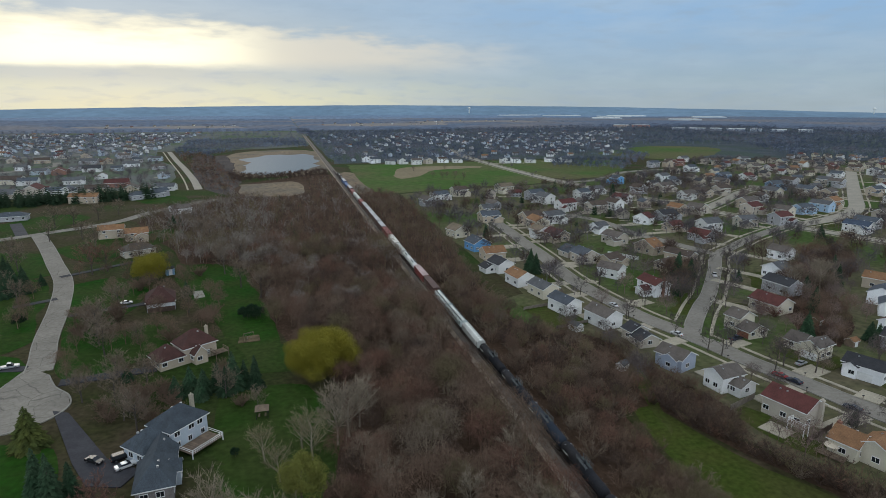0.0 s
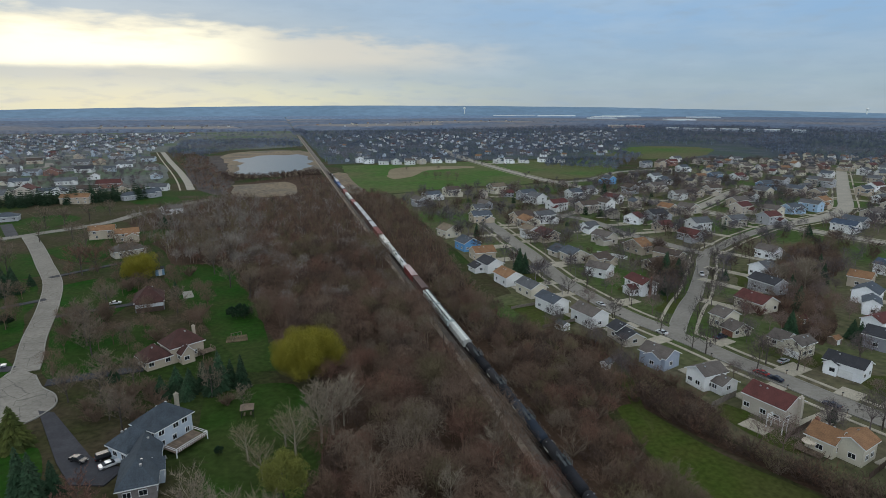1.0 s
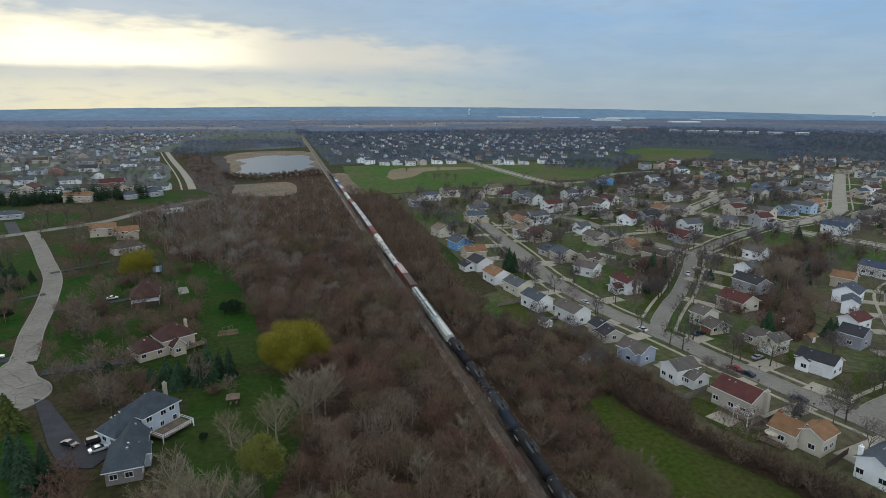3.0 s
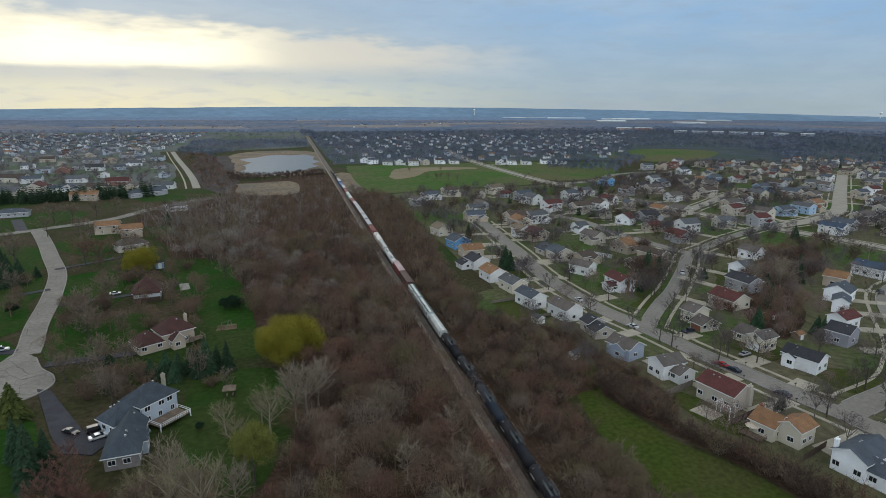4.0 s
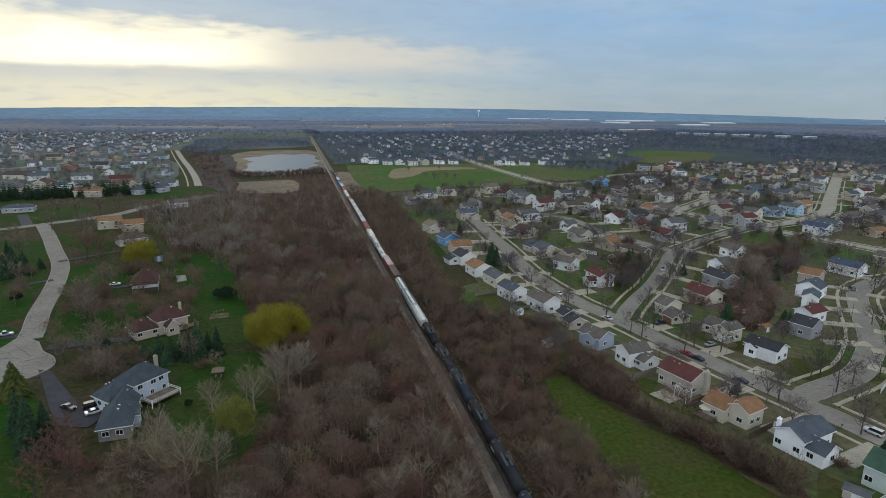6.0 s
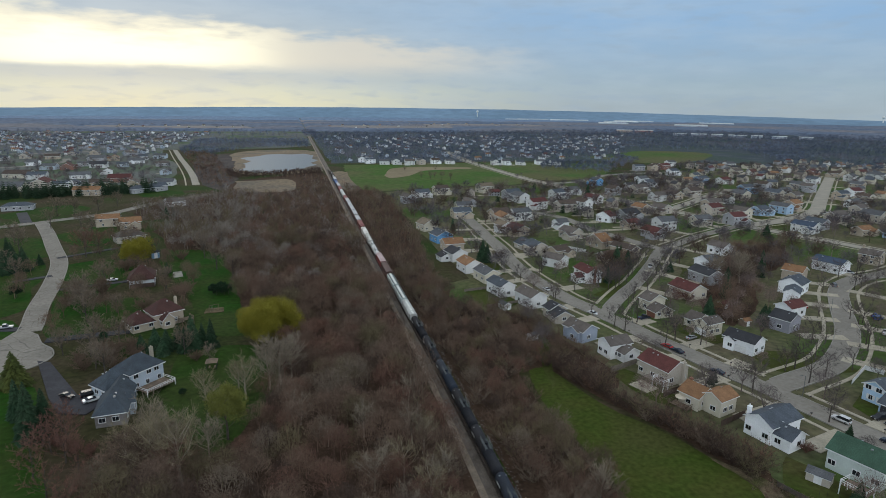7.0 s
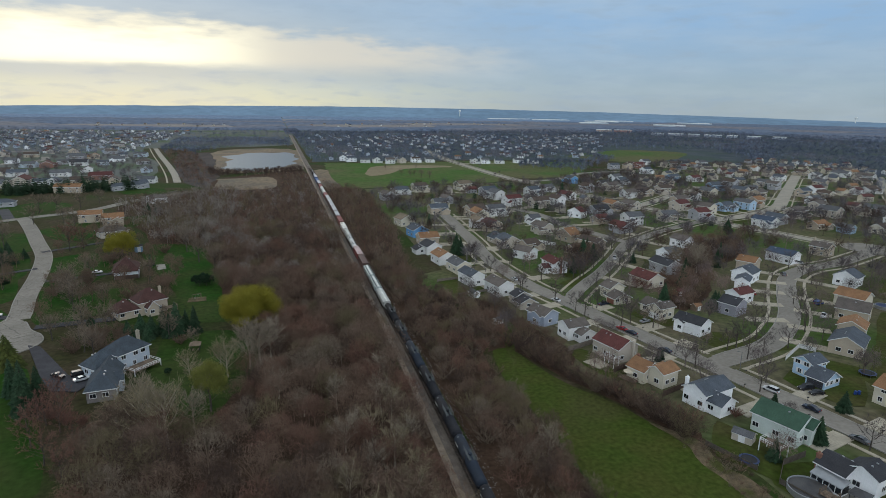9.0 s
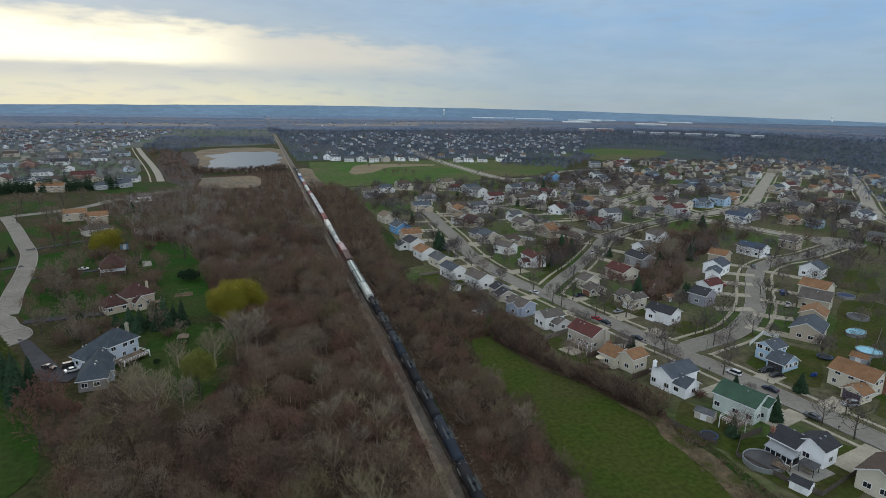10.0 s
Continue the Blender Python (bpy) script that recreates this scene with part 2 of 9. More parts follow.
# twigs of the distance: air haze is mixed into these three colours as blue
M_HAZEDARK = material("haze_dark_twigs", (0.086, 0.104, 0.142), (0.062, 0.077, 0.110), 0.03, 0.9, fine=0.12, island=0.35, spec=0.08)
M_HAZEBROWN = material("haze_brown_twigs", (0.150, 0.144, 0.168), (0.110, 0.108, 0.132), 0.03, 0.9, fine=0.12, island=0.35, spec=0.08)
M_HAZETWIG = material("haze_twigs", (0.165, 0.194, 0.258), (0.120, 0.143, 0.196), 0.03, 0.9, fine=0.12, island=0.3, third=(0.142, 0.144, 0.176), spec=0.08)
M_STREETTWIG = material("street_twigs", (0.105, 0.086, 0.081), (0.066, 0.055, 0.054), 0.12, 0.9, fine=0.12, island=0.3, random_tint=0.25, third=(0.165, 0.120, 0.102), spec=0.08)
# street_twigs for the middle distance, greyed and blued with a little painted haze
M_MIDTWIG = material("haze_middle_twigs", (0.118, 0.106, 0.110), (0.076, 0.069, 0.075), 0.1, 0.9, fine=0.12, island=0.3, third=(0.150, 0.116, 0.106), spec=0.08)
# eastern far ground: the blue in it stands for haze over the distance
M_HAZETURF = material("haze_brushy_ground", (0.042, 0.054, 0.064), (0.066, 0.076, 0.084), 0.03, 0.95, fine=0.4, third=(0.048, 0.066, 0.056), spec=0.05)
# olive-grey western lawns, with the pallor of distant haze added to the colour
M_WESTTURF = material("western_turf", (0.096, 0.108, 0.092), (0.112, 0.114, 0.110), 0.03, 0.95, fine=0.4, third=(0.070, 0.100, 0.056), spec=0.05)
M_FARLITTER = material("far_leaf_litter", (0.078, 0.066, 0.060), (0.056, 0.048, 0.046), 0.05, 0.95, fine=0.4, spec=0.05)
M_DULLTURF = material("dormant_lawn", (0.074, 0.080, 0.036), (0.104, 0.090, 0.058), 0.05, 0.95, fine=0.4, third=(0.050, 0.080, 0.022), spec=0.05)
M_YELLOW = material("budding_leaves", (0.205, 0.178, 0.022), (0.170, 0.152, 0.020), 0.35, 0.8, island=0.12, fine=0.12, spec=0.1)
M_NEEDLE = material("spruce_needles", (0.017, 0.038, 0.019), (0.030, 0.050, 0.027), 0.4, 0.85, island=0.35, random_tint=0.25, spec=0.06)
M_REDTWIG = material("red_buds", (0.160, 0.078, 0.056), (0.112, 0.058, 0.045), 0.3, 0.9, island=0.35)
M_WHITE = paint("white_trim", (0.74, 0.74, 0.73), 0.5)
M_BLACK = paint("black_rubber", (0.020, 0.020, 0.022), 0.8)
M_METAL = paint("galvanised_metal", (0.38, 0.39, 0.40), 0.45, 0.7)
M_WOOD = material("weathered_timber", (0.165, 0.120, 0.085), (0.115, 0.085, 0.062), 0.8, 0.85, fine=0.25, random_tint=0.2)
M_BRICK = material("brick", (0.24, 0.12, 0.085), (0.17, 0.085, 0.06), 1.2, 0.9, fine=0.25, lines=("Z", 0.15, 0.2))


def glass_material():
    m = bpy.data.materials.new("window_glass")
    m.use_nodes = True
    b = m.node_tree.nodes["Principled BSDF"]
    b.inputs["Base Color"].default_value = (0.015, 0.018, 0.022, 1)
    b.inputs["Roughness"].default_value = 0.06
    b.inputs["Specular IOR Level"].default_value = 0.6
    return m


M_GLASS = glass_material()


def water_material():
    m = bpy.data.materials.new("pond_water")
    m.use_nodes = True
    nt = m.node_tree
    b = nt.nodes["Principled BSDF"]
    b.inputs["Base Color"].default_value = (0.085, 0.118, 0.145, 1)
    b.inputs["Roughness"].default_value = 0.42
    b.inputs["Specular IOR Level"].default_value = 0.10
    t = nt.nodes.new("ShaderNodeTexNoise")
    t.inputs["Scale"].default_value, t.inputs["Detail"].default_value = 0.6, 4
    c = nt.nodes.new("ShaderNodeTexCoord")
    nt.links.new(c.outputs["Object"], t.inputs["Vector"])
    u = nt.nodes.new("ShaderNodeBump")
    u.inputs["Strength"].default_value, u.inputs["Distance"].default_value = 0.6, 0.3
    nt.links.new(t.outputs["Fac"], u.inputs["Height"])
    nt.links.new(u.outputs[0], b.inputs["Normal"])
    return m


M_WATER = water_material()

# ---- mesh helpers ----
def mesh_of(bm, name, mat):
    me = bpy.data.meshes.new(name)
    bm.normal_update()
    bm.to_mesh(me)
    bm.free()
    me.materials.append(mat)
    return me


def part(name, bm, mat, parent, label="", m=None):
    """Links a bmesh, or a mesh that is shared, as one object under a thing or a part."""
    me = bm if isinstance(bm, bpy.types.Mesh) else mesh_of(bm, name, mat)
    ob = new(name, me)
    ob.parent = parent
    if m is not None:
        ob.matrix_basis = m
    if label:
        tagged(ob, label)
    return ob


def thing(name, label, category, m, group="", kind=""):
    ob = new(name)
    ob.empty_display_size = 0.5
    ob.matrix_basis = m
    return tagged(ob, label, category, group, kind)


def setting(name, bm, mat, label, category="ground", smooth=False):
    me = bm if isinstance(bm, bpy.types.Mesh) else mesh_of(bm, name, mat)
    return tagged(new(name, me), label, category, "", "structure")


def add_box(bm, x0, x1, y0, y1, z0, z1, bevel=0.0):
    vs = [bm.verts.new((x, y, z)) for z in (z0, z1) for y in (y0, y1) for x in (x0, x1)]
    fs = [bm.faces.new([vs[i] for i in q]) for q in ((0, 2, 3, 1), (4, 5, 7, 6), (0, 1, 5, 4), (2, 6, 7, 3), (0, 4, 6, 2), (1, 3, 7, 5))]
    if bevel:
        bmesh.ops.bevel(bm, geom=list({e for f in fs for e in f.edges}), offset=bevel, segments=2, affect="EDGES")
    return vs


def box(*a, **k):
    bm = bmesh.new()
    add_box(bm, *a, **k)
    return bm


def add_prism(bm, loop, p0, p1, axis):
    """A closed prism: the loop of (a, b) pairs, pushed along one axis from p0 to p1."""
    def at(a, b, p):
        return {"x": (p, a, b), "y": (a, p, b), "z": (a, b, p)}[axis]
    lo = [bm.verts.new(at(a, b, p0)) for a, b in loop]
    hi = [bm.verts.new(at(a, b, p1)) for a, b in loop]
    fs = [bm.faces.new(lo), bm.faces.new(hi[::-1])]
    n = len(loop)
    for i in range(n):
        fs.append(bm.faces.new((lo[i], hi[i], hi[(i + 1) % n], lo[(i + 1) % n])))
    bmesh.ops.recalc_face_normals(bm, faces=fs)
    return fs


def add_tube(bm, p0, p1, r0, r1, n=6, caps=True):
    p0, p1 = Vector(p0), Vector(p1)
    d = (p1 - p0).normalized()
    a = d.orthogonal().normalized()
    b = d.cross(a)
    rings = []
    for p, r in ((p0, r0), (p1, r1)):
        rings.append([bm.verts.new(p + (a * math.cos(2 * math.pi * i / n) + b * math.sin(2 * math.pi * i / n)) * r) for i in range(n)])
    for i in range(n):
        bm.faces.new((rings[0][i], rings[0][(i + 1) % n], rings[1][(i + 1) % n], rings[1][i]))
    if caps:
        bm.faces.new(rings[0][::-1])
        bm.faces.new(rings[1])
    return rings


def add_lathe(bm, profile, axis="z", n=20, centre=(0, 0, 0)):
    """Turned solid: profile of (along, radius)."""
    rings = []
    for s, r in profile:
        ring = []
        for i in range(n):
            a = 2 * math.pi * i / n
            c, d = r * math.cos(a), r * math.sin(a)
            p = {"x": (s, c, d), "y": (c, s, d), "z": (c, d, s)}[axis]
            ring.append(bm.verts.new((p[0] + centre[0], p[1] + centre[1], p[2] + centre[2])))
        rings.append(ring)
    fs = []
    for r0, r1 in zip(rings, rings[1:]):
        for i in range(n):
            fs.append(bm.faces.new((r0[i], r0[(i + 1) % n], r1[(i + 1) % n], r1[i])))
    fs.append(bm.faces.new(rings[0]))
    fs.append(bm.faces.new(rings[-1]))
    bmesh.ops.recalc_face_normals(bm, faces=fs)
    return fs


def mesh_from_arrays(name, verts, tris, mat, mats=None, slots=None):
    me = bpy.data.meshes.new(name)
    v, f = np.asarray(verts, np.float32), np.asarray(tris, np.int32)
    me.vertices.add(len(v))
    me.vertices.foreach_set("co", v.ravel())
    me.loops.add(f.size)
    me.loops.foreach_set("vertex_index", f.ravel())
    me.polygons.add(len(f))
    me.polygons.foreach_set("loop_start", np.arange(0, f.size, 3, dtype=np.int32))
    me.polygons.foreach_set("loop_total", np.full(len(f), 3, np.int32))
    for m in (mats or [mat]):
        me.materials.append(m)
    if slots is not None:
        me.polygons.foreach_set("material_index", np.asarray(slots, np.int32))
    me.update(calc_edges=True)
    return me


def smooth_line(pts, step=4.0):
    """A Catmull-Rom line through the points, resampled."""
    p = [Vector((*q, 0)) for q in pts]
    p = [2 * p[0] - p[1]] + p + [2 * p[-1] - p[-2]]
    out = []
    for i in range(1, len(p) - 2):
        a, b, c, d = p[i - 1:i + 3]
        n = max(2, int((c - b).length / step))
        for k in range(n):
            t = k / n
            out.append(0.5 * (2 * b + (c - a) * t + (2 * a - 5 * b + 4 * c - d) * t * t + (3 * b - a - 3 * c + d) * t ** 3))
    out.append(p[-2])
    return out


def ribbon(line, off0, off1, z0, z1):
    """A strip beside a line from offset off0 to off1 (to the right positive), with its thickness."""
    bm = bmesh.new()
    rows = []
    for i, p in enumerate(line):
        d = (line[min(i + 1, len(line) - 1)] - line[max(i - 1, 0)]).normalized()
        n = Vector((d.y, -d.x, 0))
        a, b = p + n * off0, p + n * off1
        rows.append([bm.verts.new((q.x, q.y, z)) for q in (a, b) for z in (z0, z1)])
    for r, s in zip(rows, rows[1:]):
        bm.faces.new((r[1], r[3], s[3], s[1]))
        bm.faces.new((r[0], r[1], s[1], s[0]))
        bm.faces.new((r[3], r[2], s[2], s[3]))
    bm.faces.new((rows[0][0], rows[0][2], rows[0][3], rows[0][1]))
    bm.faces.new((rows[-1][0], rows[-1][1], rows[-1][3], rows[-1][2]))
    bmesh.ops.recalc_face_normals(bm, faces=bm.faces[:])
    return bm


def patch(pts, z, wobble=0.0, step=6.0):
    """A flat patch of ground with a slightly uneven edge."""
    loop = smooth_line(list(pts) + [pts[0]], step)[:-1] if wobble else [Vector((*q, 0)) for q in pts]
    bm = bmesh.new()
    top = []
    for p in loop:
        w = Vector((noise.noise(p * 0.11), noise.noise(p * 0.11 + Vector((9, 4, 2))), 0)) * wobble
        top.append(bm.verts.new((p.x + w.x, p.y + w.y, z)))
    f = bm.faces.new(top)
    f.normal_update()
    if f.normal.z < 0:
        f.normal_flip()
    bmesh.ops.triangulate(bm, faces=[f])
    return bm


def inside(x, y, poly):
    odd = False
    for (x0, y0), (x1, y1) in zip(poly, poly[1:] + poly[:1]):
        if (y0 > y) != (y1 > y) and x < (x1 - x0) * (y - y0) / (y1 - y0) + x0:
            odd = not odd
    return odd


# ---- ground, roads and fields ----
def build_ground():
    n = 48
    bm = bmesh.new()
    c = [-4850 + 9700 * i / n for i in range(n + 1)]
    grid = [[bm.verts.new((x, y, 0)) for x in c] for y in c]
    for j in range(n):
        for i in range(n):
            bm.faces.new((grid[j][i], grid[j][i + 1], grid[j + 1][i + 1], grid[j + 1][i]))
    setting("ground", bm, M_GROUND, "olive and brown dormant suburban turf out to the horizon")


build_ground()

R1 = [(101, -30), (97, 10), (92.5, 38), (89, 56), (86, 72), (82.5, 88), (79, 101), (76, 114), (72.5, 128), (70, 142), (66.5, 157), (63, 173), (61, 204), (62.5, 230), (65.5, 250), (67, 266), (68.5, 287), (71, 311), (73, 340)]
R2 = [(82.5, 88), (92, 91), (110, 96), (125, 105), (141, 118), (160, 138), (180, 157), (201, 168), (226, 173), (262, 186)]
R3 = [(69, 150), (78, 160), (90, 172), (103, 184), (127, 210), (148, 234), (167, 246), (188, 259), (204, 267), (222, 276), (241, 284)]
R4 = [(211, 950), (197, 805), (194, 680), (197, 548), (203, 505), (210, 450), (217, 410), (223, 376), (228, 342), (232, 324), (237, 303), (241, 284), (245, 268), (251, 248), (257, 230), (263, 206)]
R5 = [(240, 283), (267, 289), (292, 297), (320, 310), (345, 328), (372, 352), (419, 394), (471, 440), (548, 508)]
L1 = [(-189, 374), (-172, 336), (-157, 300), (-143, 266), (-134, 232), (-127.5, 200), (-123, 183), (-121, 174)]
L2 = [(-300, 330), (-240, 345), (-205, 362), (-189, 374), (-157, 400), (-142, 432), (-120, 465), (-104, 482)]
L3 = [(-125, 545), (-137, 610), (-158, 709), (-190, 850), (-223, 1002)]
R6 = [(640, 482), (572, 420), (515, 371), (460, 322), (405, 275), (377, 244), (352, 205)]
R7 = [(228, 344), (237, 351), (274, 377), (315, 408), (341, 422), (358, 440)]
R9 = [(120, 366), (127, 352), (136, 334), (138, 318), (137, 300), (138, 285), (142, 268), (145, 252), (149, 236)]
R8 = [(203, 505), (235, 512), (265, 534), (294, 561), (322, 574), (361, 580), (420, 590)]
W2 = [(-400, 720), (-366, 728), (-345, 737), (-323, 765), (-318, 810), (-330, 850)]
W1 = [(-480, 925), (-440, 935), (-389, 948), (-346, 974), (-313, 993), (-270, 1010)]
STREETS = [R1, R2, R3, R4, R5, R6, R7, W1, L1, L2, L3, R8, W2, R9]


def near_other(p, own, gap):
    """Whether a point lies on another street's carriageway."""
    for s in STREETS:
        if s is own:
            continue
        for (x0, y0), (x1, y1) in zip(s, s[1:]):
            dx, dy = x1 - x0, y1 - y0
            t = max(0, min(1, ((p.x - x0) * dx + (p.y - y0) * dy) / (dx * dx + dy * dy)))
            if (p.x - x0 - t * dx) ** 2 + (p.y - y0 - t * dy) ** 2 < gap * gap:
                return True
    return False


def open_runs(line, off, own, gap):
    """The stretches of a line, seen off to one side, that keep clear of the other streets."""
    runs, cur = [], []
    for i, p in enumerate(line):
        d = (line[min(i + 1, len(line) - 1)] - line[max(i - 1, 0)]).normalized()
        if near_other(p + Vector((d.y, -d.x, 0)) * off, own, gap):
            if len(cur) > 1:
                runs.append(cur)
            cur = []
        else:
            cur.append(p)
    if len(cur) > 1:
        runs.append(cur)
    return runs


def street(name, pts, width, label, walks=True, z=0.02, mat=None):
    line = smooth_line(pts, 2.5)
    w = width / 2
    setting(name, ribbon(line, -w, w, -0.2, z + 0.17), mat or M_STREET, label, "street")
    for s in (-1, 1):
        a, b = sorted((s * w, s * (w + 0.3)))
        for run in open_runs(line, s * w, pts, 4.2):
            setting("kerb", ribbon(run, a, b, -0.2, z + 0.28), M_KERB, "pale concrete kerb along the street", "kerb")
        if walks:
            a, b = sorted((s * (w + 2.7), s * (w + 3.8)))
            for run in open_runs(line, s * (w + 3.2), pts, 5.0):
                setting("pavement", ribbon(run, a, b, -0.1, z + 0.155), M_WALK, "narrow concrete pavement beside the grass verge", "pavement")


street("road_curving", R1, 6.9, "worn pale concrete street curving through the houses")
street("road_branch", R2, 6.8, "pale concrete side street with parked cars", z=0.03)
street("road_bend", R3, 5.1, "pale concrete street bending between bare trees", z=0.025)
street("road_collector", R4, 7.6, "long pale concrete collector road past the green field", z=0.015, mat=M_PALEROAD)
street("road_straight", R5, 9.5, "straight wide concrete street running away", z=0.03, mat=M_PALEROAD)
street("road_behind", R6, 9.0, "pale concrete street among the farther houses", z=0.018, mat=M_PALEROAD)
street("road_inner", R7, 7.6, "pale concrete side street among the middle houses", z=0.026, mat=M_PALEROAD)
street("road_back", R9, 6.0, "pale concrete street winding behind the first rows", walks=False, z=0.027)
street("road_field_side", R8, 7.0, "pale concrete street curving behind the playing field", walks=False, z=0.021)
street("road_western_bend", W2, 8.0, "pale street bending through the western estate", walks=False, z=0.024)
street("road_west", W1, 9.0, "pale street across the far estate", walks=False, z=0.022)
street("road_estate", L1, 6.4, "cracked pale concrete estate road with a turning circle", walks=False, mat=M_CONCRETE)
street("road_crossing", L2, 6.5, "narrow grey estate road at the junction", walks=False, z=0.015, mat=M_CONCRETE)
street("road_far", L3, 6.0, "straight pale road at the edge of the far estate", walks=False, mat=M_PALEROAD)
setting("pavement", ribbon(smooth_line(L3, 6.0), -9.2, -7.8, -0.1, 0.17), M_WALK, "narrow concrete pavement beside the far road", "pavement")


def disc(cx, cy, r, z, n=32):
    return patch([(cx + r * math.cos(2 * math.pi * i / n), cy + r * math.sin(2 * math.pi * i / n)) for i in range(n)], z)


CIRCLE = [(-124.6, 178), (-126.2, 168), (-127.6, 158), (-126.6, 148), (-122.6, 142), (-116.6, 140), (-109.6, 144), (-106.4, 150.4), (-108.2, 157), (-113.2, 163), (-117.2, 171)]
setting("road_turning_circle", patch(CIRCLE, 0.21), M_CONCRETE, "cracked concrete turning circle at the road's end", "street")
setting("kerb", ribbon(smooth_line(CIRCLE[1:], 1.5), -0.35, 0.0, -0.2, 0.30), M_KERB, "pale concrete kerb round the turning circle", "kerb")
setting("road_court", disc(273, 194, 14, 0.22), M_STREET, "round concrete court at the street's end", "street")

WOODS_L = [(-96, -90), (-84, -20), (-74, 60), (-80, 78), (-70, 92), (-60, 97), (-47, 104), (-44, 120), (-42, 140), (-49, 165), (-58, 190), (-61, 212), (-66, 240), (-73, 270), (-85, 278), (-98, 282), (-105, 300), (-112, 322), (-126, 350), (-135, 378), (-143, 404), (-133, 434), (-112, 472), (-97, 494), (-92, 560), (-60, 600), (-4, 610), (-4, 100), (-7, 40), (-15, -40), (-24, -90)]
WOODS_R = [(-5.0, -30), (20, 10), (20.5, 50), (21, 64), (20, 89), (22, 112), (29, 124), (27, 150), (22, 168), (18, 184), (18, 206), (23, 236), (30, 297), (34, 400), (30, 470), (12, 500), (2.8, 520), (2.8, 110), (1.6, 65), (-0.6, 30)]
STRIP = [(18, -20), (19.5, 34), (21, 49), (22, 64), (21, 89), (24, 110), (28.5, 122), (31, 112), (35, 92), (44, 73), (48, 54), (47, 27), (44, -20)]
setting("woodland_floor", patch(WOODS_L, 0.03, 2.0), M_LITTER, "brown leaf litter under the bare wood", "ground")
setting("verge_floor", patch(WOODS_R, 0.03, 1.5), M_LITTER, "brown leaf litter under the trackside thicket", "ground")
TONGUE = [(26.5, 101), (29.5, 113), (33, 127), (36, 139), (38.5, 137), (38.5, 128), (33.5, 117), (29.5, 106)]
setting("meadow_tongue", patch(TONGUE, 0.062, 0.8, 3), M_YARD, "narrow tongue of grass behind the gardens", "grass")
setting("meadow_strip", patch(STRIP, 0.05, 0.8), M_MEADOW, "long strip of mown green grass beside the thicket", "grass")
setting("near_estate_ground", patch([(52, -20), (55, 40), (51, 74), (43, 92), (36, 118), (31, 150), (31, 203), (200, 182), (330, 122), (300, 60), (200, 0), (120, -30)], 0.008, 1.5, 10), M_DULLTURF, "dormant brown and green turf round the houses", "ground")
DIRT = [(46.4, -10), (46.8, 27), (47.4, 42), (47.6, 56), (46.6, 64), (47.4, 65), (50.6, 57), (51.6, 44), (52, 27), (53, -10)]
setting("dirt_margin", patch(DIRT, 0.057, 2.2, 2), M_DIRT, "bare brown dirt margin beside the mown strip", "ground")
setting("estate_ground", patch([(34, 200), (60, 190), (200, 178), (240, 120), (330, 120), (480, 300), (660, 520), (640, 640), (330, 570), (200, 505), (60, 478), (36, 440)], 0.012, 4.0, 20), M_DULLTURF, "dormant brown and green turf between the farther houses", "ground")
setting("far_ground_east", patch([(8, 745), (190, 745), (380, 735), (640, 650), (680, 520), (480, 290), (560, 230), (1500, 700), (3200, 2000), (2500, 3500), (-4, 3500), (-4, 1500), (5, 1440)], 0.014, 8.0, 40), M_HAZETURF, "dormant ground of the distant eastern streets, blued for haze", "ground")
setting("far_ground_west", patch([(-600, 660), (-330, 520), (-240, 530), (-165, 580), (-168, 700), (-240, 1000), (-160, 1010), (-8, 1100), (-8, 1440), (6, 1500), (6, 3500), (-3000, 3500), (-2600, 1500)], 0.018, 8.0, 40), M_WESTTURF, "dormant ground of the distant western estate, paled for haze", "ground")
POND = [(-97, 668), (-93, 712), (-99, 752), (-92, 790), (-108, 826), (-104, 852), (-88, 868), (-78, 898), (-56, 906), (-40, 894), (-24, 908), (-9, 872), (-14, 830), (-7, 792), (-16, 756), (-10, 728), (-22, 700), (-30, 672), (-48, 656), (-58, 638), (-77, 640), (-84, 652)]
REEDS = [(-132, 905), (-110, 970), (-60, 1000), (-30, 985), (-4, 960), (-4, 680), (-10, 650), (-40, 628), (-80, 622), (-104, 660), (-108, 740), (-116, 800)]
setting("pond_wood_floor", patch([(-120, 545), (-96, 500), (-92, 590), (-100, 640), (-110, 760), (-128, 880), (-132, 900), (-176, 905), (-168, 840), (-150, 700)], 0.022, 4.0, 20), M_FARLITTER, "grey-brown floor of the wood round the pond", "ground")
setting("marsh", patch(REEDS, 0.04, 6.0, 15), M_REED, "tan dry reeds round the pond", "marsh")
setting("water", patch(POND, 0.07, 5.0, 12), M_WATER, "still grey pond reflecting the sky", "pond")
setting("marsh_clearing", patch([(-92, 567), (-60, 578), (-40, 572), (-38, 500), (-60, 488), (-86, 500)], 0.05, 5.0, 12), M_REED, "tan dry grass clearing beside the pond", "marsh")
GREEN1 = [(22, 720), (18, 600), (22, 490), (60, 484), (110, 500), (182, 512), (190, 600), (186, 720), (100, 722)]
GREEN2 = [(206, 735), (203, 640), (207, 540), (252, 535), (308, 580), (370, 690), (290, 720)]
setting("park_field", patch(GREEN1, 0.05, 3.0, 15), M_FIELD, "broad green playing field", "grass")
setting("park_field_east", patch(GREEN2, 0.05, 3.0, 15), M_FIELD, "green field beyond the collector road", "grass")
setting("dry_patch", patch([(56, 600), (75, 668), (110, 684), (170, 672), (168, 655), (110, 640), (82, 590), (58, 572)], 0.09, 3.0, 12), M_TAN, "tan dry patch in the green field", "grass")
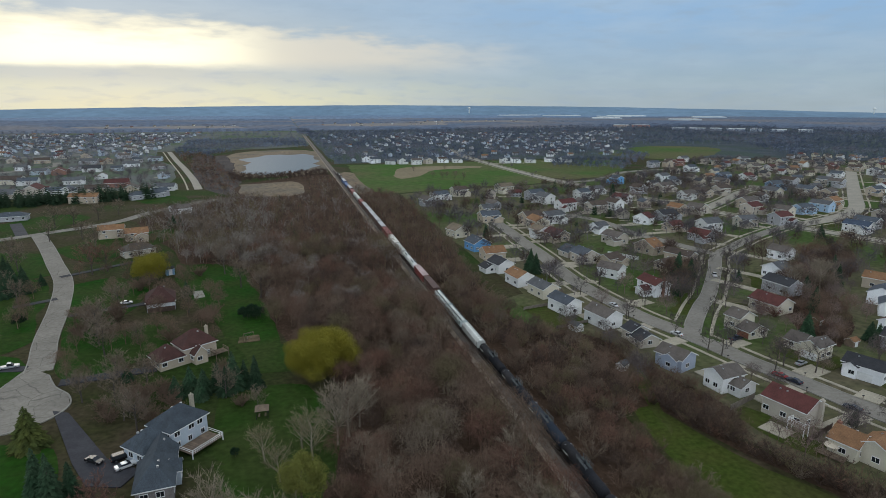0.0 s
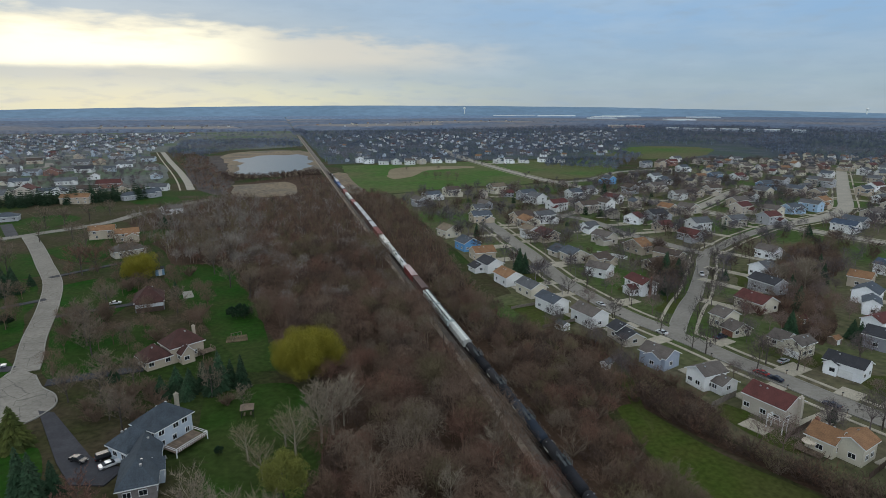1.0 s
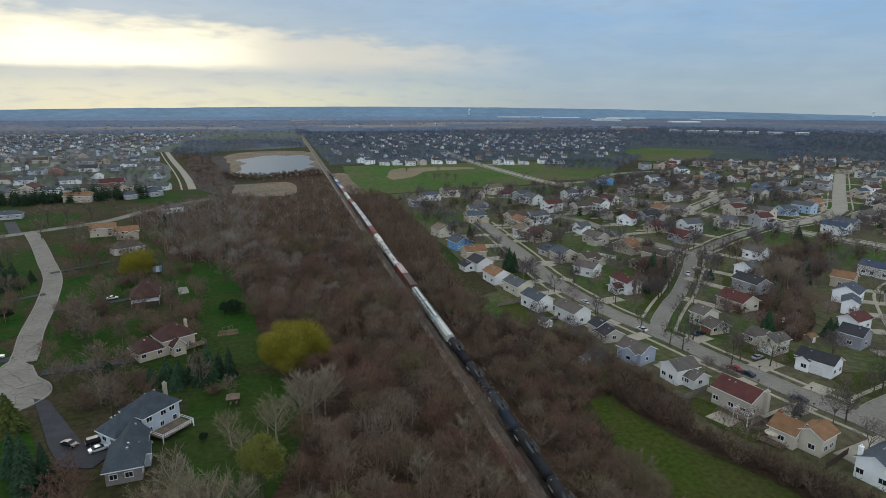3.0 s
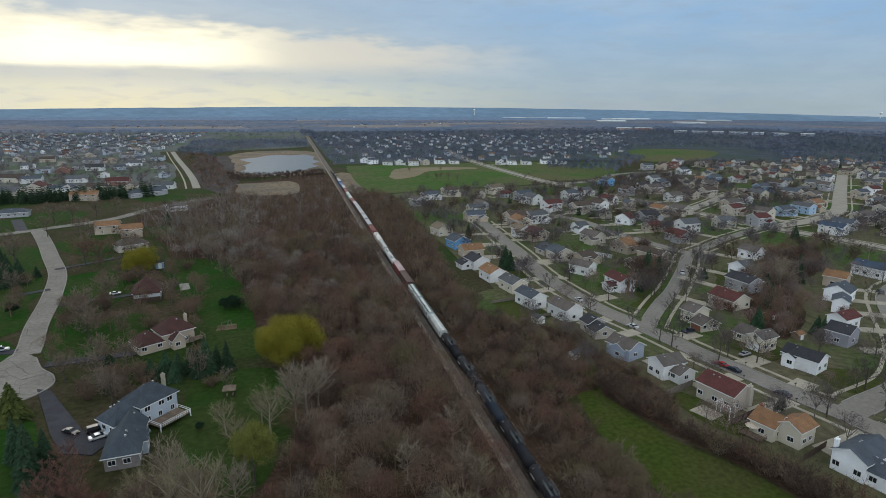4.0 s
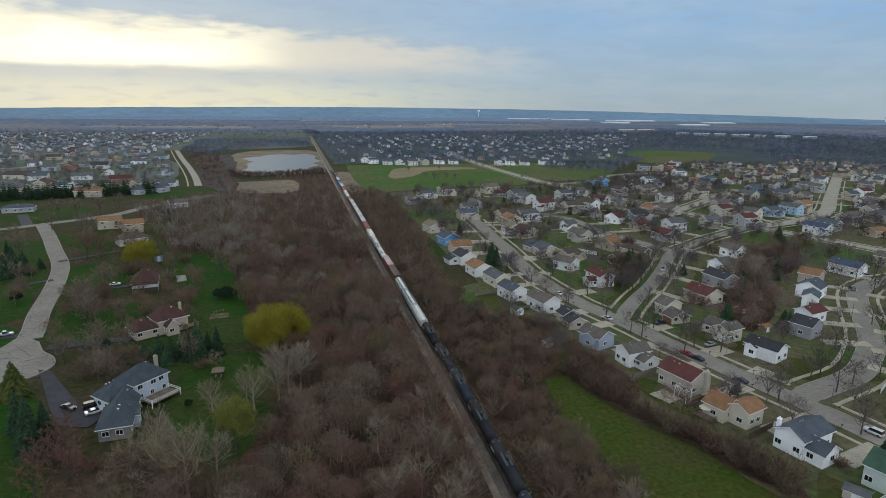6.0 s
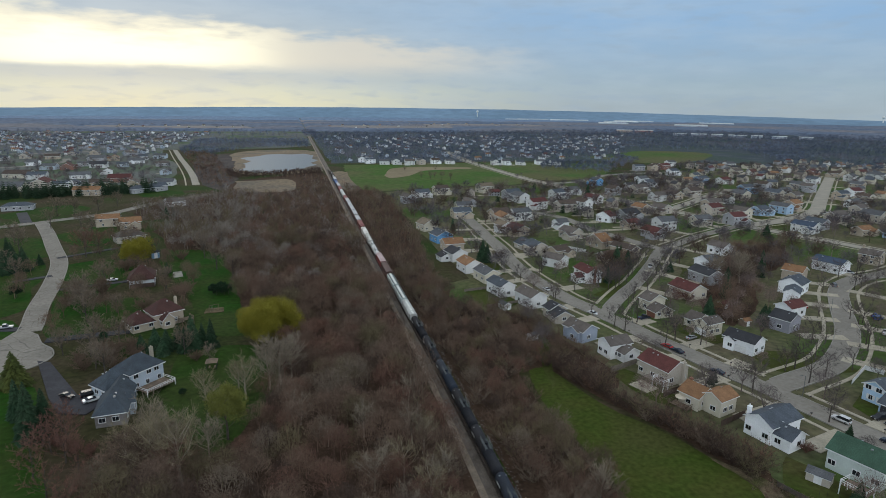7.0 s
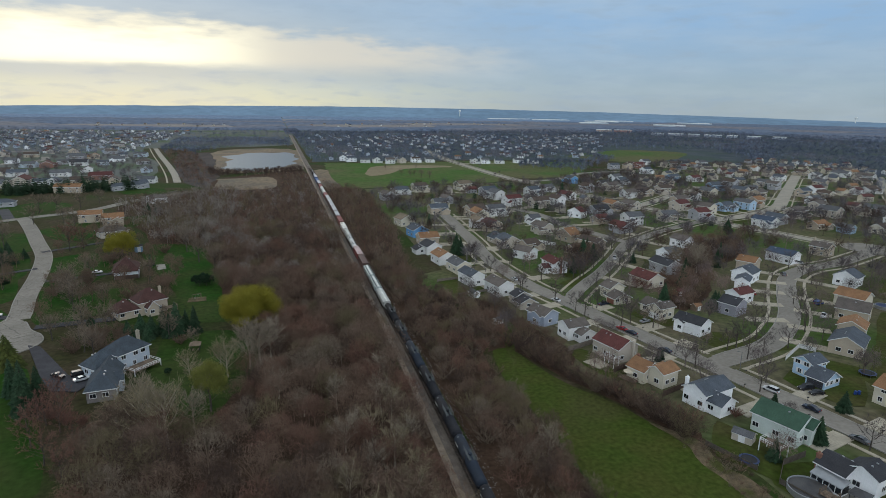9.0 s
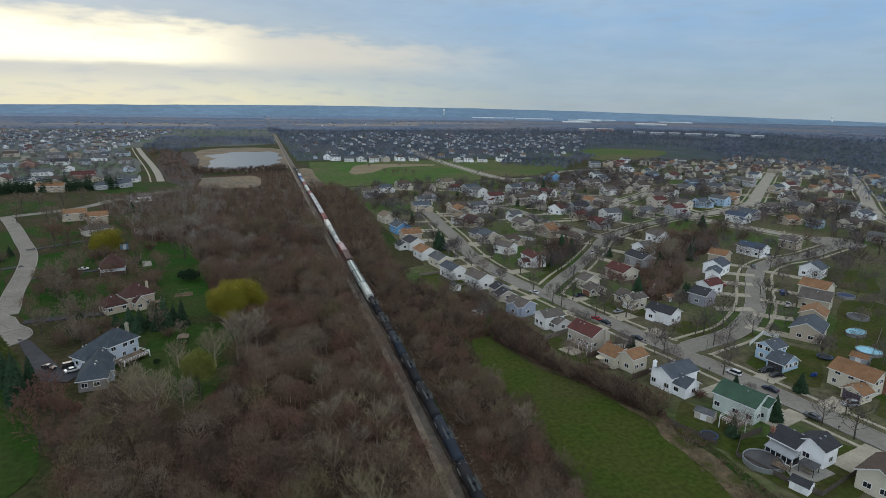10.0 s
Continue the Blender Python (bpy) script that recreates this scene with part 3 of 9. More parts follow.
setting("far_meadow", patch([(400, 800), (480, 865), (588, 925), (655, 852), (558, 738), (452, 690)], 0.05, 8.0, 20), M_FIELD, "distant green meadow", "grass")
setting("bank_grass", patch([(4, 640), (18, 640), (20, 500), (12, 480), (4, 500)], 0.045, 1.5, 12), M_REED, "tan dry grass on the railway bank", "grass")


LAWN_Z = [0.100]


def lawn(pts, label="green garden lawn behind the houses"):
    LAWN_Z[0] += 0.0007
    setting("lawn", patch(pts, LAWN_Z[0], 1.6, 5), M_YARD if pts[0][0] > 0 else M_LAWN, label, "lawn")


lawn([(-104, 283), (-86, 280), (-74, 266), (-62, 214), (-56, 178), (-48, 160), (-62, 158), (-70, 178), (-80, 206), (-97, 252)], "broad vivid green lawn before the wood")
lawn([(-70, 116), (-54, 112), (-49, 102), (-57, 88), (-67, 94)], "green clearing behind the grey-roofed house")
lawn([(-72, 150), (-50, 146), (-46, 122), (-54, 112), (-70, 118)], "green lawn behind the grey-roofed house")
lawn([(-124, 138), (-104, 131), (-97, 112), (-88, 94), (-82, 66), (-112, 50), (-140, 90)], "vivid green lawn beside the drive")
lawn([(-168, 330), (-150, 355), (-118, 372), (-112, 350), (-140, 300)], "green lawn beside the estate road")
lawn([(-138, 262), (-122, 268), (-106, 240), (-117, 190), (-123, 200)], "green lawn beside the estate road")
lawn([(-180, 270), (-152, 272), (-140, 220), (-168, 200)], "green lawn across the estate road")
lawn([(-121, 195), (-95, 205), (-90, 182), (-112, 166)], "green lawn beside the estate road")
lawn([(-148, 190), (-130, 186), (-125, 165), (-150, 160)], "green lawn across the estate road")
lawn([(-175, 250), (-150, 258), (-139, 226), (-132, 196), (-150, 185), (-178, 200)], "green lawn across the estate road")
lawn([(-190, 330), (-163, 318), (-150, 285), (-170, 272), (-196, 290)], "green lawn across the estate road")
lawn([(-230, 400), (-196, 384), (-175, 420), (-200, 440)], "green lawn beyond the junction")
lawn([(-150, 470), (-125, 480), (-140, 520), (-170, 505)], "green lawn before the long orange-roofed house")
lawn([(27, 190), (42, 186), (43, 168), (30, 166)])
lawn([(94, 112), (112, 106), (116, 92), (94, 97)])
lawn([(76, 196), (90, 206), (100, 192), (88, 178)])
lawn([(76, 172), (92, 182), (92, 176), (80, 166)])
lawn([(52, 50), (62, 62), (66, 44), (58, 38)])
lawn([(56, 38), (62, 44), (82, 38), (84, 28), (62, 20)])
lawn([(116, 66), (150, 90), (156, 76), (126, 46)])

# ---- houses ----
def window_meshes(w, h):
    """Frame and pane of a window whose wall faces -y; the sill's middle is the origin."""
    bm = bmesh.new()
    t = 0.10
    add_box(bm, -w / 2, w / 2, -0.09, 0.02, -t, 0.02)
    add_box(bm, -w / 2, w / 2, -0.07, 0.02, h - t, h + 0.04)
    for x in (-w / 2, w / 2 - t):
        add_box(bm, x, x + t, -0.07, 0.02, 0.02, h - t)
    add_box(bm, -0.03, 0.03, -0.06, 0.02, 0.02, h - t)
    fr = mesh_of(bm, "window_frame", M_WHITE)
    pn = mesh_of(box(-w / 2 + t, w / 2 - t, -0.03, 0.01, 0.02, h - t), "pane", M_GLASS)
    return fr, pn


WINDOWS = {k: window_meshes(*k) for k in ((1.5, 1.15), (1.1, 1.25), (2.0, 1.2), (1.9, 2.0))}


def wall_pose(side, L, D, s, z):
    """Where something sits on a wall: side u+, u-, v+ or v-, s metres along it."""
    return {"v-": pose(s, -D / 2, z), "v+": pose(s, D / 2, z, 0, 0, 180), "u-": pose(-L / 2, s, z, 0, 0, -90), "u+": pose(L / 2, s, z, 0, 0, 90)}[side]


def put_window(house, m, size):
    fr, pn = WINDOWS[size]
    w = part("window", fr, None, house, "", m)
    part("pane", pn, None, w, "dark reflecting glass")


def gable_wall(L, D, ze, rise):
    bm = bmesh.new()
    h = D / 2
    add_prism(bm, [(-h, -0.3), (h, -0.3), (h, ze), (0, ze + rise - 0.05), (-h, ze)], -L / 2, L / 2, "x")
    return bm


def gable_roof(L, D, ze, rise, o=0.45, t=0.24):
    """Two pitched slabs that meet at the ridge; and the pale boards along their edges."""
    k = rise / (D / 2)
    e, ez, rz = D / 2 + o, ze - o * k, ze + rise
    roof = bmesh.new()
    add_prism(roof, [(-e, ez), (0, rz), (e, ez), (e, ez + t), (0, rz + t), (-e, ez + t)], -L / 2 - o, L / 2 + o, "x")
    for f in roof.faces:
        f.material_index = 0 if f.normal.z > 0.2 else 1
    return roof


def hip_roof(L, D, ze, rise, o=0.5, t=0.24):
    roof = bmesh.new()
    a, b = L / 2 + o, D / 2 + o
    r = max(a - b, 0.3)
    k = rise / b
    ez = ze - 0.05
    low = [roof.verts.new(p) for p in ((-a, -b, ez), (a, -b, ez), (a, b, ez), (-a, b, ez))]
    up = [roof.verts.new((*v.co.to_2d(), ez + t)) for v in low]
    rg = [roof.verts.new((s * r, 0, ez + t + rise)) for s in (-1, 1)]
    roof.faces.new(low[::-1])
    for i in range(4):
        roof.faces.new((low[i], low[(i + 1) % 4], up[(i + 1) % 4], up[i]))
    roof.faces.new((up[0], up[1], rg[1], rg[0]))
    roof.faces.new((up[1], up[2], rg[1]))
    roof.faces.new((up[2], up[3], rg[0], rg[1]))
    roof.faces.new((up[3], up[0], rg[0]))
    for f in roof.faces:
        f.normal_update()
        f.material_index = 0 if f.normal.z > 0.2 else 1
    return roof


ROOFS = {"grey": (0.094, 0.097, 0.102), "charcoal": (0.037, 0.038, 0.043), "brown": (0.078, 0.057, 0.045), "maroon": (0.094, 0.031, 0.027),
         "maroonbrown": (0.066, 0.030, 0.025), "orange": (0.225, 0.120, 0.060), "tan": (0.172, 0.135, 0.094), "green": (0.041, 0.086, 0.057), "slate": (0.070, 0.082, 0.098), "darkslate": (0.057, 0.070, 0.083), "taupe": (0.111, 0.094, 0.082), "blue": (0.049, 0.070, 0.107)}
WALLS = {"white": (0.86, 0.865, 0.865), "palegrey": (0.46, 0.52, 0.58), "cream": (0.58, 0.53, 0.42), "beige": (0.47, 0.42, 0.35), "tan": (0.44, 0.37, 0.285), "blue": (0.20, 0.33, 0.48),
         "paleblue": (0.40, 0.55, 0.70), "grey": (0.36, 0.36, 0.37), "lavender": (0.30, 0.295, 0.33), "mint": (0.56, 0.62, 0.58), "brick": (0.25, 0.13, 0.10), "offwhite": (0.68, 0.675, 0.655), "brightblue": (0.14, 0.34, 0.60), "bluegrey": (0.31, 0.35, 0.42)}
WORD = {"offwhite": "off-white", "palegrey": "pale grey", "paleblue": "pale blue", "brightblue": "bright blue", "mint": "pale mint", "brick": "brick-red", "bluegrey": "blue-grey"}


def house(walls, roof, blocks, label="", garage=None, chimney=None, vents=2, windows=True, group="houses of the estate", garage_col=None, step=4.2, shutters=False):
    """Blocks: x, y, angle, length, depth, eave height, roof P (ridge along), G (ridge across) or H (hipped), and the pitch."""
    base = None
    wm, rm = siding(walls, WALLS[walls]), shingles(roof, ROOFS[roof])
    label = label or f"two-storey {WORD.get(walls, walls)} house with {roof} shingle roof"
    for bi, (x, y, ang, L, D, ze, kind, *pitch) in enumerate(blocks):
        if kind == "G":
            ang, L, D = ang + 90, D, L
        rise = (pitch[0] if pitch else 0.26) * D
        m = pose(x, y, 0, 0, 0, ang)
        if base is None:
            base = thing("house", label, "house", m, group)
            inv = m.inverted()
        loc = inv @ m
        if kind == "H":
            wall = box(-L / 2, L / 2, -D / 2, D / 2, -0.3, ze)
            rf = hip_roof(L, D, ze, rise)
        else:
            wall = gable_wall(L, D, ze, rise)
            rf = gable_roof(L, D, ze, rise)
        part("wall", wall, wm, base, "", loc)
        part("roof", rf, rm, base, "", loc).data.materials.append(M_WHITE)
        gside = garage[1] if garage and garage[0] == bi else None
        if gside:
            span = L if gside[0] == "v" else D
            w = min(5.0, span - 0.8)
            g = bmesh.new()
            for k in range(4):
                add_box(g, -w / 2, w / 2, -0.05, 0.03, 0.05 + k * 0.56, 0.05 + k * 0.56 + 0.53)
            part("garage_door", g, paint("garage_" + (garage_col or "white"), {"white": (0.7, 0.7, 0.68), "purple": (0.075, 0.055, 0.085), "red": (0.22, 0.09, 0.06), "dark": (0.05, 0.05, 0.06)}[garage_col or "white"]), base, "panelled garage door", loc @ wall_pose(gside, L, D, 0, 0))
        if windows:
            rows = ((0.9, (1.1, 1.25)), (3.45, (1.5, 1.15))) if ze > 4.4 else ((1.2, (1.5, 1.15)),)
            for side in ("v-", "v+", "u-", "u+"):
                span = L if side[0] == "v" else D
                n = max(1, int(span / step))
                for rz, size in rows:
                    if side == gside and rz < 3:
                        continue
                    for i in range(n):
                        s = (i + 0.5) / n * span - span / 2 + random.uniform(-0.7, 0.7)
                        put_window(base, loc @ wall_pose(side, L, D, s, rz), size)
                        if shutters:
                            for q in (-1, 1):
                                part("shutter", box(-0.2, 0.2, -0.06, 0.0, -0.05, size[1] + 0.05), M_WHITE, base, "white board shutter", loc @ wall_pose(side, L, D, s + q * (size[0] / 2 + 0.24), rz))
        k = rise / (D / 2)
        for i in range(vents):
            vx, vy = random.uniform(-L * 0.35, L * 0.35), random.choice((-1, 1)) * D * 0.12
            vz = ze + rise - abs(vy) * k + (0.1 if kind != "H" else 0.2)
            part("roof_vent", box(-0.22, 0.22, -0.22, 0.22, -0.15, 0.28, bevel=0.05), M_METAL, base, "small grey roof vent", loc @ pose(vx, vy, vz))
        if chimney and chimney[0] == bi:
            _, cu, cv, top, cm = chimney
            bm = box(-0.42, 0.42, -0.34, 0.34, -0.2, top, bevel=0.03)
            add_box(bm, -0.48, 0.48, -0.40, 0.40, top - 0.3, top - 0.15)
            add_tube(bm, (0, 0, top), (0, 0, top + 0.35), 0.16, 0.16, 8)
            part("chimney", bm, {"brick": M_BRICK, "white": wm, "stone": M_WALK}[cm], base, "", loc @ pose(cu, cv, 0))
    return base


def plain_window():
    """A small far window: frame and glass in one mesh."""
    bm = bmesh.new()
    add_box(bm, -0.65, 0.65, -0.07, 0.02, -0.08, 1.25)
    f = add_box(bm, -0.54, 0.54, -0.09, 0.0, 0.02, 1.15)
    me = mesh_of(bm, "window", M_WHITE)
    me.materials.append(M_GLASS)
    for p in me.polygons[6:]:
        p.material_index = 1
    return me


FAR_WINDOW = plain_window()


def estate_house(walls, roof, x, y, ang, L, D, ze):
    """A house of the farther rows, with a lower garage wing."""
    a = radians(ang)
    far = 1.0 if x < 0 or y > 640 else 1.06
    L, D, ze = L * far, D * far, ze * far
    w = random.choice((-1, 1)) * L * 0.32
    v = -D * 0.55
    if walls == "white" and int(x * 7 + y * 3) % 3:
        walls = "offwhite"
    h = house(walls, roof, [(x, y, ang, L, D, ze, "P"), (round(x + w * math.cos(a) - v * math.sin(a), 1), round(y + w * math.sin(a) + v * math.cos(a), 1), ang, 5.5, 5.0, 2.9, "G")], vents=0, group="houses of the farther rows", windows=False, label=f"{WORD.get(walls, walls)} house with {roof} roof and garage wing")
    end = "u+" if ang < 0 or ang in range(10, 60) and x < 0 else "u-"
    for rz in ((1.0, 3.5) if ze > 4.4 else (1.2,)):
        for s in (-0.33, 0.0, 0.33):
            part("window", FAR_WINDOW, None, h, "", wall_pose("v-", L, D, s * L, rz))
        part("window", FAR_WINDOW, None, h, "", wall_pose(end, L, D, 0.8, rz))


house("cream", "brown", [(77.3, 21.4, 17, 9.5, 7.0, 4.1, 'P')], step=3.0)  # N1
house("white", "charcoal", [(72.5, 32.7, 13, 5.3, 5.7, 4.3, 'P', 0.24),
       (69.6, 36.2, -79, 5.4, 6.8, 3.5, 'P', 0.24)], chimney=(1, -2.9, -2.4, 5.2, "brick"), step=3.0)  # N2
house("mint", "green", [(72.9, 53.4, -71, 9.9, 8.4, 4.4, 'P'),
       (76.4, 48.9, -71, 1.8, 5.0, 4.1, 'P')], step=3.0)  # N3
house("white", "slate", [(66.4, 70.2, 14, 10.4, 6.4, 4.3, 'P'),
       (65.7, 65.3, -75, 4.9, 5.6, 3.1, 'P', 0.3)], chimney=(0, -4.4, 3.0, 6.6, "white"), step=3.0)  # N4
house("cream", "orange", [(61.6, 81.9, 17, 6.2, 5.1, 4.3, 'P'),
       (58.6, 86.0, -72, 5.4, 7.0, 3.5, 'P')], chimney=(1, -2.9, 1.2, 5.6, "brick"), step=3.0)  # N5
house("beige", "maroon", [(59.1, 101.2, -75, 10.0, 8.0, 4.4, 'P')], chimney=(0, 5.4, 1.6, 6.4, "white"), step=3.0)  # N6
house("offwhite", "taupe", [(54.1, 118.0, 8, 7.5, 6.0, 4.3, 'P'),
       (56.0, 114.7, -79, 5.3, 5.8, 2.7, 'P')], step=3.0)  # N7
house("bluegrey", "taupe", [(50.2, 132.4, -70, 8.2, 6.8, 3.8, 'P'),
       (48.2, 131.0, 20, 4.0, 4.6, 3.6, 'P')])  # N8
house("beige", "charcoal", [(50.6, 152.9, -84, 4.6, 6.6, 3.3, 'P'),
       (50.6, 147.6, -90, 5.2, 6.6, 2.5, 'P')])  # A9
house("offwhite", "taupe", [(47.3, 166.6, -78, 10.4, 7.2, 4.3, 'P')])  # A8
house("offwhite", "slate", [(40.6, 181.4, -78, 10.4, 6.8, 4.4, 'P')])  # A7
house("cream", "grey", [(41.0, 200.4, -80, 10.6, 7.2, 3.9, 'P')])  # A6
house("offwhite", "orange", [(38.0, 216.5, -82, 10.4, 8.0, 3.9, 'P')])  # A5
house("offwhite", "charcoal", [(37.2, 236.6, -79, 9.6, 8.0, 4.0, 'P'),
       (31.6, 236.6, -82, 6.6, 6.0, 2.3, 'P')])  # A4
house("tan", "orange", [(40.8, 257.2, 4, 10.2, 8.6, 3.9, 'P')])  # A3
house("brightblue", "slate", [(39.8, 276.8, -78, 10.0, 9.4, 4.2, 'P')])  # A2
house("cream", "tan", [(39.0, 309.0, -74, 10.0, 9.6, 4.2, 'P')])  # A1
house("white", "maroon", [(83.4, 191.4, -86, 10.8, 7.0, 4.7, 'P'),
       (79.3, 190.2, 4, 5.6, 5.2, 2.6, 'P')], garage=(1, "u-"), chimney=(0, 5.8, 0, 7.6, "brick"))  # B1
house("offwhite", "taupe", [(79.9, 216.2, -60, 9.6, 7.2, 4.0, 'P')])  # B2
house("beige", "slate", [(80.6, 241.0, -86, 10.2, 9.0, 4.2, 'P'),
       (79.8, 253.0, -80, 7.8, 9.4, 2.7, 'P')])  # B3
house("cream", "taupe", [(89.3, 152.5, -79, 5.5, 7.5, 4.2, 'P'),
       (87.6, 145.0, -85, 5.0, 7.5, 2.4, 'P')], garage=(1, "v-"), garage_col="red", step=3.0)  # B5
house("cream", "taupe", [(93.2, 126.6, 13, 7.0, 5.2, 4.4, 'P'),
       (94.4, 133.6, -76, 5.0, 7.0, 2.9, 'P')], garage=(0, "u-"), step=3.0)  # B6
house("white", "charcoal", [(95.3, 112.8, -69, 9.4, 6.6, 3.9, 'P'),
       (91.9, 114.3, 21, 3.0, 3.2, 3.4, 'P')], garage=(0, "v-"), step=3.0)  # B7
house("cream", "maroon", [(112.2, 163.3, -81, 11.1, 8.6, 3.7, 'P')])  # B8
house("grey", "charcoal", [(132.2, 178.9, -84, 11.7, 7.6, 4.4, 'P')])  # B9
house("white", "grey", [(147.3, 196.9, -78, 8.7, 7.6, 4.4, 'G')])  # B10
house("white", "taupe", [(173.7, 221.6, -76, 9.2, 7.6, 4.2, 'P')])  # B11
house("tan", "brown", [(123.0, 228.1, -69, 13.0, 6.6, 4.4, 'P')])  # B12
house("tan", "orange", [(119.3, 247.6, -74, 11.9, 7.6, 4.2, 'G')])  # B13
house("white", "maroon", [(160.2, 313.5, -60, 10.2, 7.6, 4.2, 'G')])  # B14
house("lavender", "charcoal", [(121.7, 124.7, -70, 6.6, 7.6, 4.3, 'P')])  # C1
house("white", "maroon", [(134.6, 135.7, -77, 6.1, 8.6, 3.9, 'G')])  # C2
house("white", "slate", [(148.5, 149.3, -50, 5.2, 8.6, 4.3, 'G')])  # C3
house("white", "slate", [(158.6, 159.0, -62, 8.3, 9.6, 4.4, 'G')])  # C4
house("tan", "orange", [(174.1, 174.4, -63, 7.9, 7.6, 4.3, 'P')])  # C5
house("white", "blue", [(202.1, 182.4, -77, 13.0, 7.6, 4.4, 'P')])  # C7
house("tan", "taupe", [(234.0, 189.5, -72, 8.8, 7.6, 4.7, 'P')], chimney=(0, -4, 0, 8.5, "white"))  # C8
house("tan", "slate", [(132.0, 87.4, 32, 11.8, 8.7, 3.8, 'P')])  # D1
house("tan", "orange", [(144.3, 96.6, -57, 7.5, 8.6, 4.3, 'G')])  # D2
house("tan", "taupe", [(160.1, 109.5, -58, 9.7, 9.6, 4.4, 'P')])  # D3
house("cream", "orange", [(173.2, 120.6, -70, 9.9, 8.6, 4.4, 'P')])  # D4
house("white", "slate", [(197.7, 143.6, -67, 8.7, 8.6, 4.3, 'G')])  # D5
house("paleblue", "slate", [(105.4, 76.7, 10, 6.2, 5.2, 4.5, 'P'),
       (103.8, 70.8, -78, 5.0, 7.0, 2.5, 'P', 0.3)], garage=(1, "v-"), garage_col="dark", step=2.2, shutters=True)  # E1
house("cream", "orange", [(113.0, 55.6, -78, 10.6, 8.4, 4.5, 'P'),
       (106.8, 50.8, 10, 4.8, 5.0, 2.5, 'P')], garage=(1, "u-"), garage_col="purple", chimney=(0, 5.6, 2, 7.2, "brick"), step=2.8)  # E2
estate_house("tan", "brown", 89.3, 233.2, 20, 8.6, 6.6, 3.4)
estate_house("tan", "maroon", 88.0, 285.8, -78, 10.9, 8.0, 3.8)
estate_house("offwhite", "tan", 83.0, 297.0, -78, 8.8, 6.8, 3.9)
estate_house("beige", "taupe", 114.6, 271.3, -74, 10.7, 7.8, 4.0)
estate_house("white", "grey", 120.7, 298.6, 12, 7.4, 6.6, 3.8)
estate_house("grey", "charcoal", 181.9, 322.7, 10, 12.0, 8.8, 3.6)
estate_house("tan", "maroon", 164.0, 290.4, 14, 9.4, 7.0, 3.6)
estate_house("grey", "maroon", 163.0, 264.0, -76, 10.8, 7.9, 3.8)
estate_house("cream", "brown", 115.2, 343.6, -76, 8.8, 6.8, 3.8)
estate_house("tan", "brown", 109.5, 219.7, 14, 8.4, 6.6, 3.0)
estate_house("white", "grey", 593.3, 490.2, -76, 17.0, 9.0, 4.4)
estate_house("tan", "brown", 548.2, 427.3, 12, 13.1, 8.1, 4.0)
estate_house("white", "taupe", 601.4, 465.5, -76, 15.5, 9.0, 4.2)
estate_house("offwhite", "brown", 490.7, 372.0, 14, 17.1, 9.0, 4.0)
estate_house("tan", "orange", 602.9, 427.5, 10, 17.6, 9.0, 3.6)
estate_house("paleblue", "slate", 571.8, 394.7, 14, 13.1, 8.1, 3.6)
estate_house("grey", "grey", 387.8, 281.9, -70, 15.3, 9.0, 4.0)
estate_house("white", "slate", 360.0, 248.3, 14, 11.8, 7.3, 4.0)
estate_house("tan", "orange", 292.5, 245.4, 10, 10.5, 6.6, 3.6)
estate_house("paleblue", "grey", 302.2, 233.7, -76, 7.7, 6.6, 3.0)
estate_house("cream", "brown", 322.8, 227.1, 12, 12.9, 8.0, 3.6)
estate_house("white", "maroon", 190.7, 388.0, -72, 12.3, 7.9, 4.2)
estate_house("tan", "orange", 198.7, 333.7, -79, 10.0, 7.8, 5.2)
estate_house("beige", "taupe", 215.7, 335.1, -74, 10.5, 8.7, 4.2)
estate_house("white", "taupe", 249.4, 390.6, 8, 10.4, 9.0, 4.2)
estate_house("tan", "brown", 269.1, 397.1, -80, 12.9, 7.7, 4.2)
estate_house("tan", "taupe", 265.0, 345.0, 14, 12.9, 8.3, 5.2)
estate_house("beige", "grey", 214.7, 290.5, 4, 11.1, 7.7, 4.2)
estate_house("white", "grey", 183.3, 283.8, 6, 11.0, 8.7, 5.2)
estate_house("cream", "taupe", 260.5, 308.4, -76, 10.2, 8.0, 5.2)
estate_house("paleblue", "slate", 282.6, 316.1, 14, 10.6, 8.2, 4.2)
estate_house("paleblue", "grey", 303.8, 319.6, -78, 12.9, 7.5, 5.2)
estate_house("tan", "orange", 322.8, 329.1, 16, 10.1, 8.7, 5.2)
estate_house("blue", "slate", 355.8, 414.9, 4, 11.4, 8.6, 5.2)
estate_house("cream", "grey", 321.8, 381.9, -83, 12.3, 8.9, 5.2)
estate_house("tan", "taupe", 360.2, 365.9, 20, 11.1, 8.3, 5.2)
estate_house("white", "blue", 265.0, 259.5, -75, 12.6, 7.6, 4.2)
estate_house("grey", "slate", 281.5, 267.5, -76, 11.5, 8.0, 4.2)
estate_house("beige", "taupe", 312.3, 281.7, 12, 12.8, 8.3, 5.2)
estate_house("white", "grey", 383.1, 332.3, 13, 10.5, 7.6, 4.2)
estate_house("beige", "taupe", 354.7, 303.3, 19, 10.5, 7.6, 5.2)
estate_house("white", "maroon", 436.7, 380.1, 5, 10.7, 8.4, 5.2)
estate_house("white", "grey", 540.4, 475.8, 17, 10.4, 9.0, 5.2)
estate_house("tan", "grey", 484.7, 418.7, -71, 11.0, 7.8, 5.2)
estate_house("white", "slate", 484.5, 469.1, -73, 10.3, 8.2, 4.2)
estate_house("grey", "taupe", 421.4, 413.1, -73, 10.9, 8.2, 5.2)
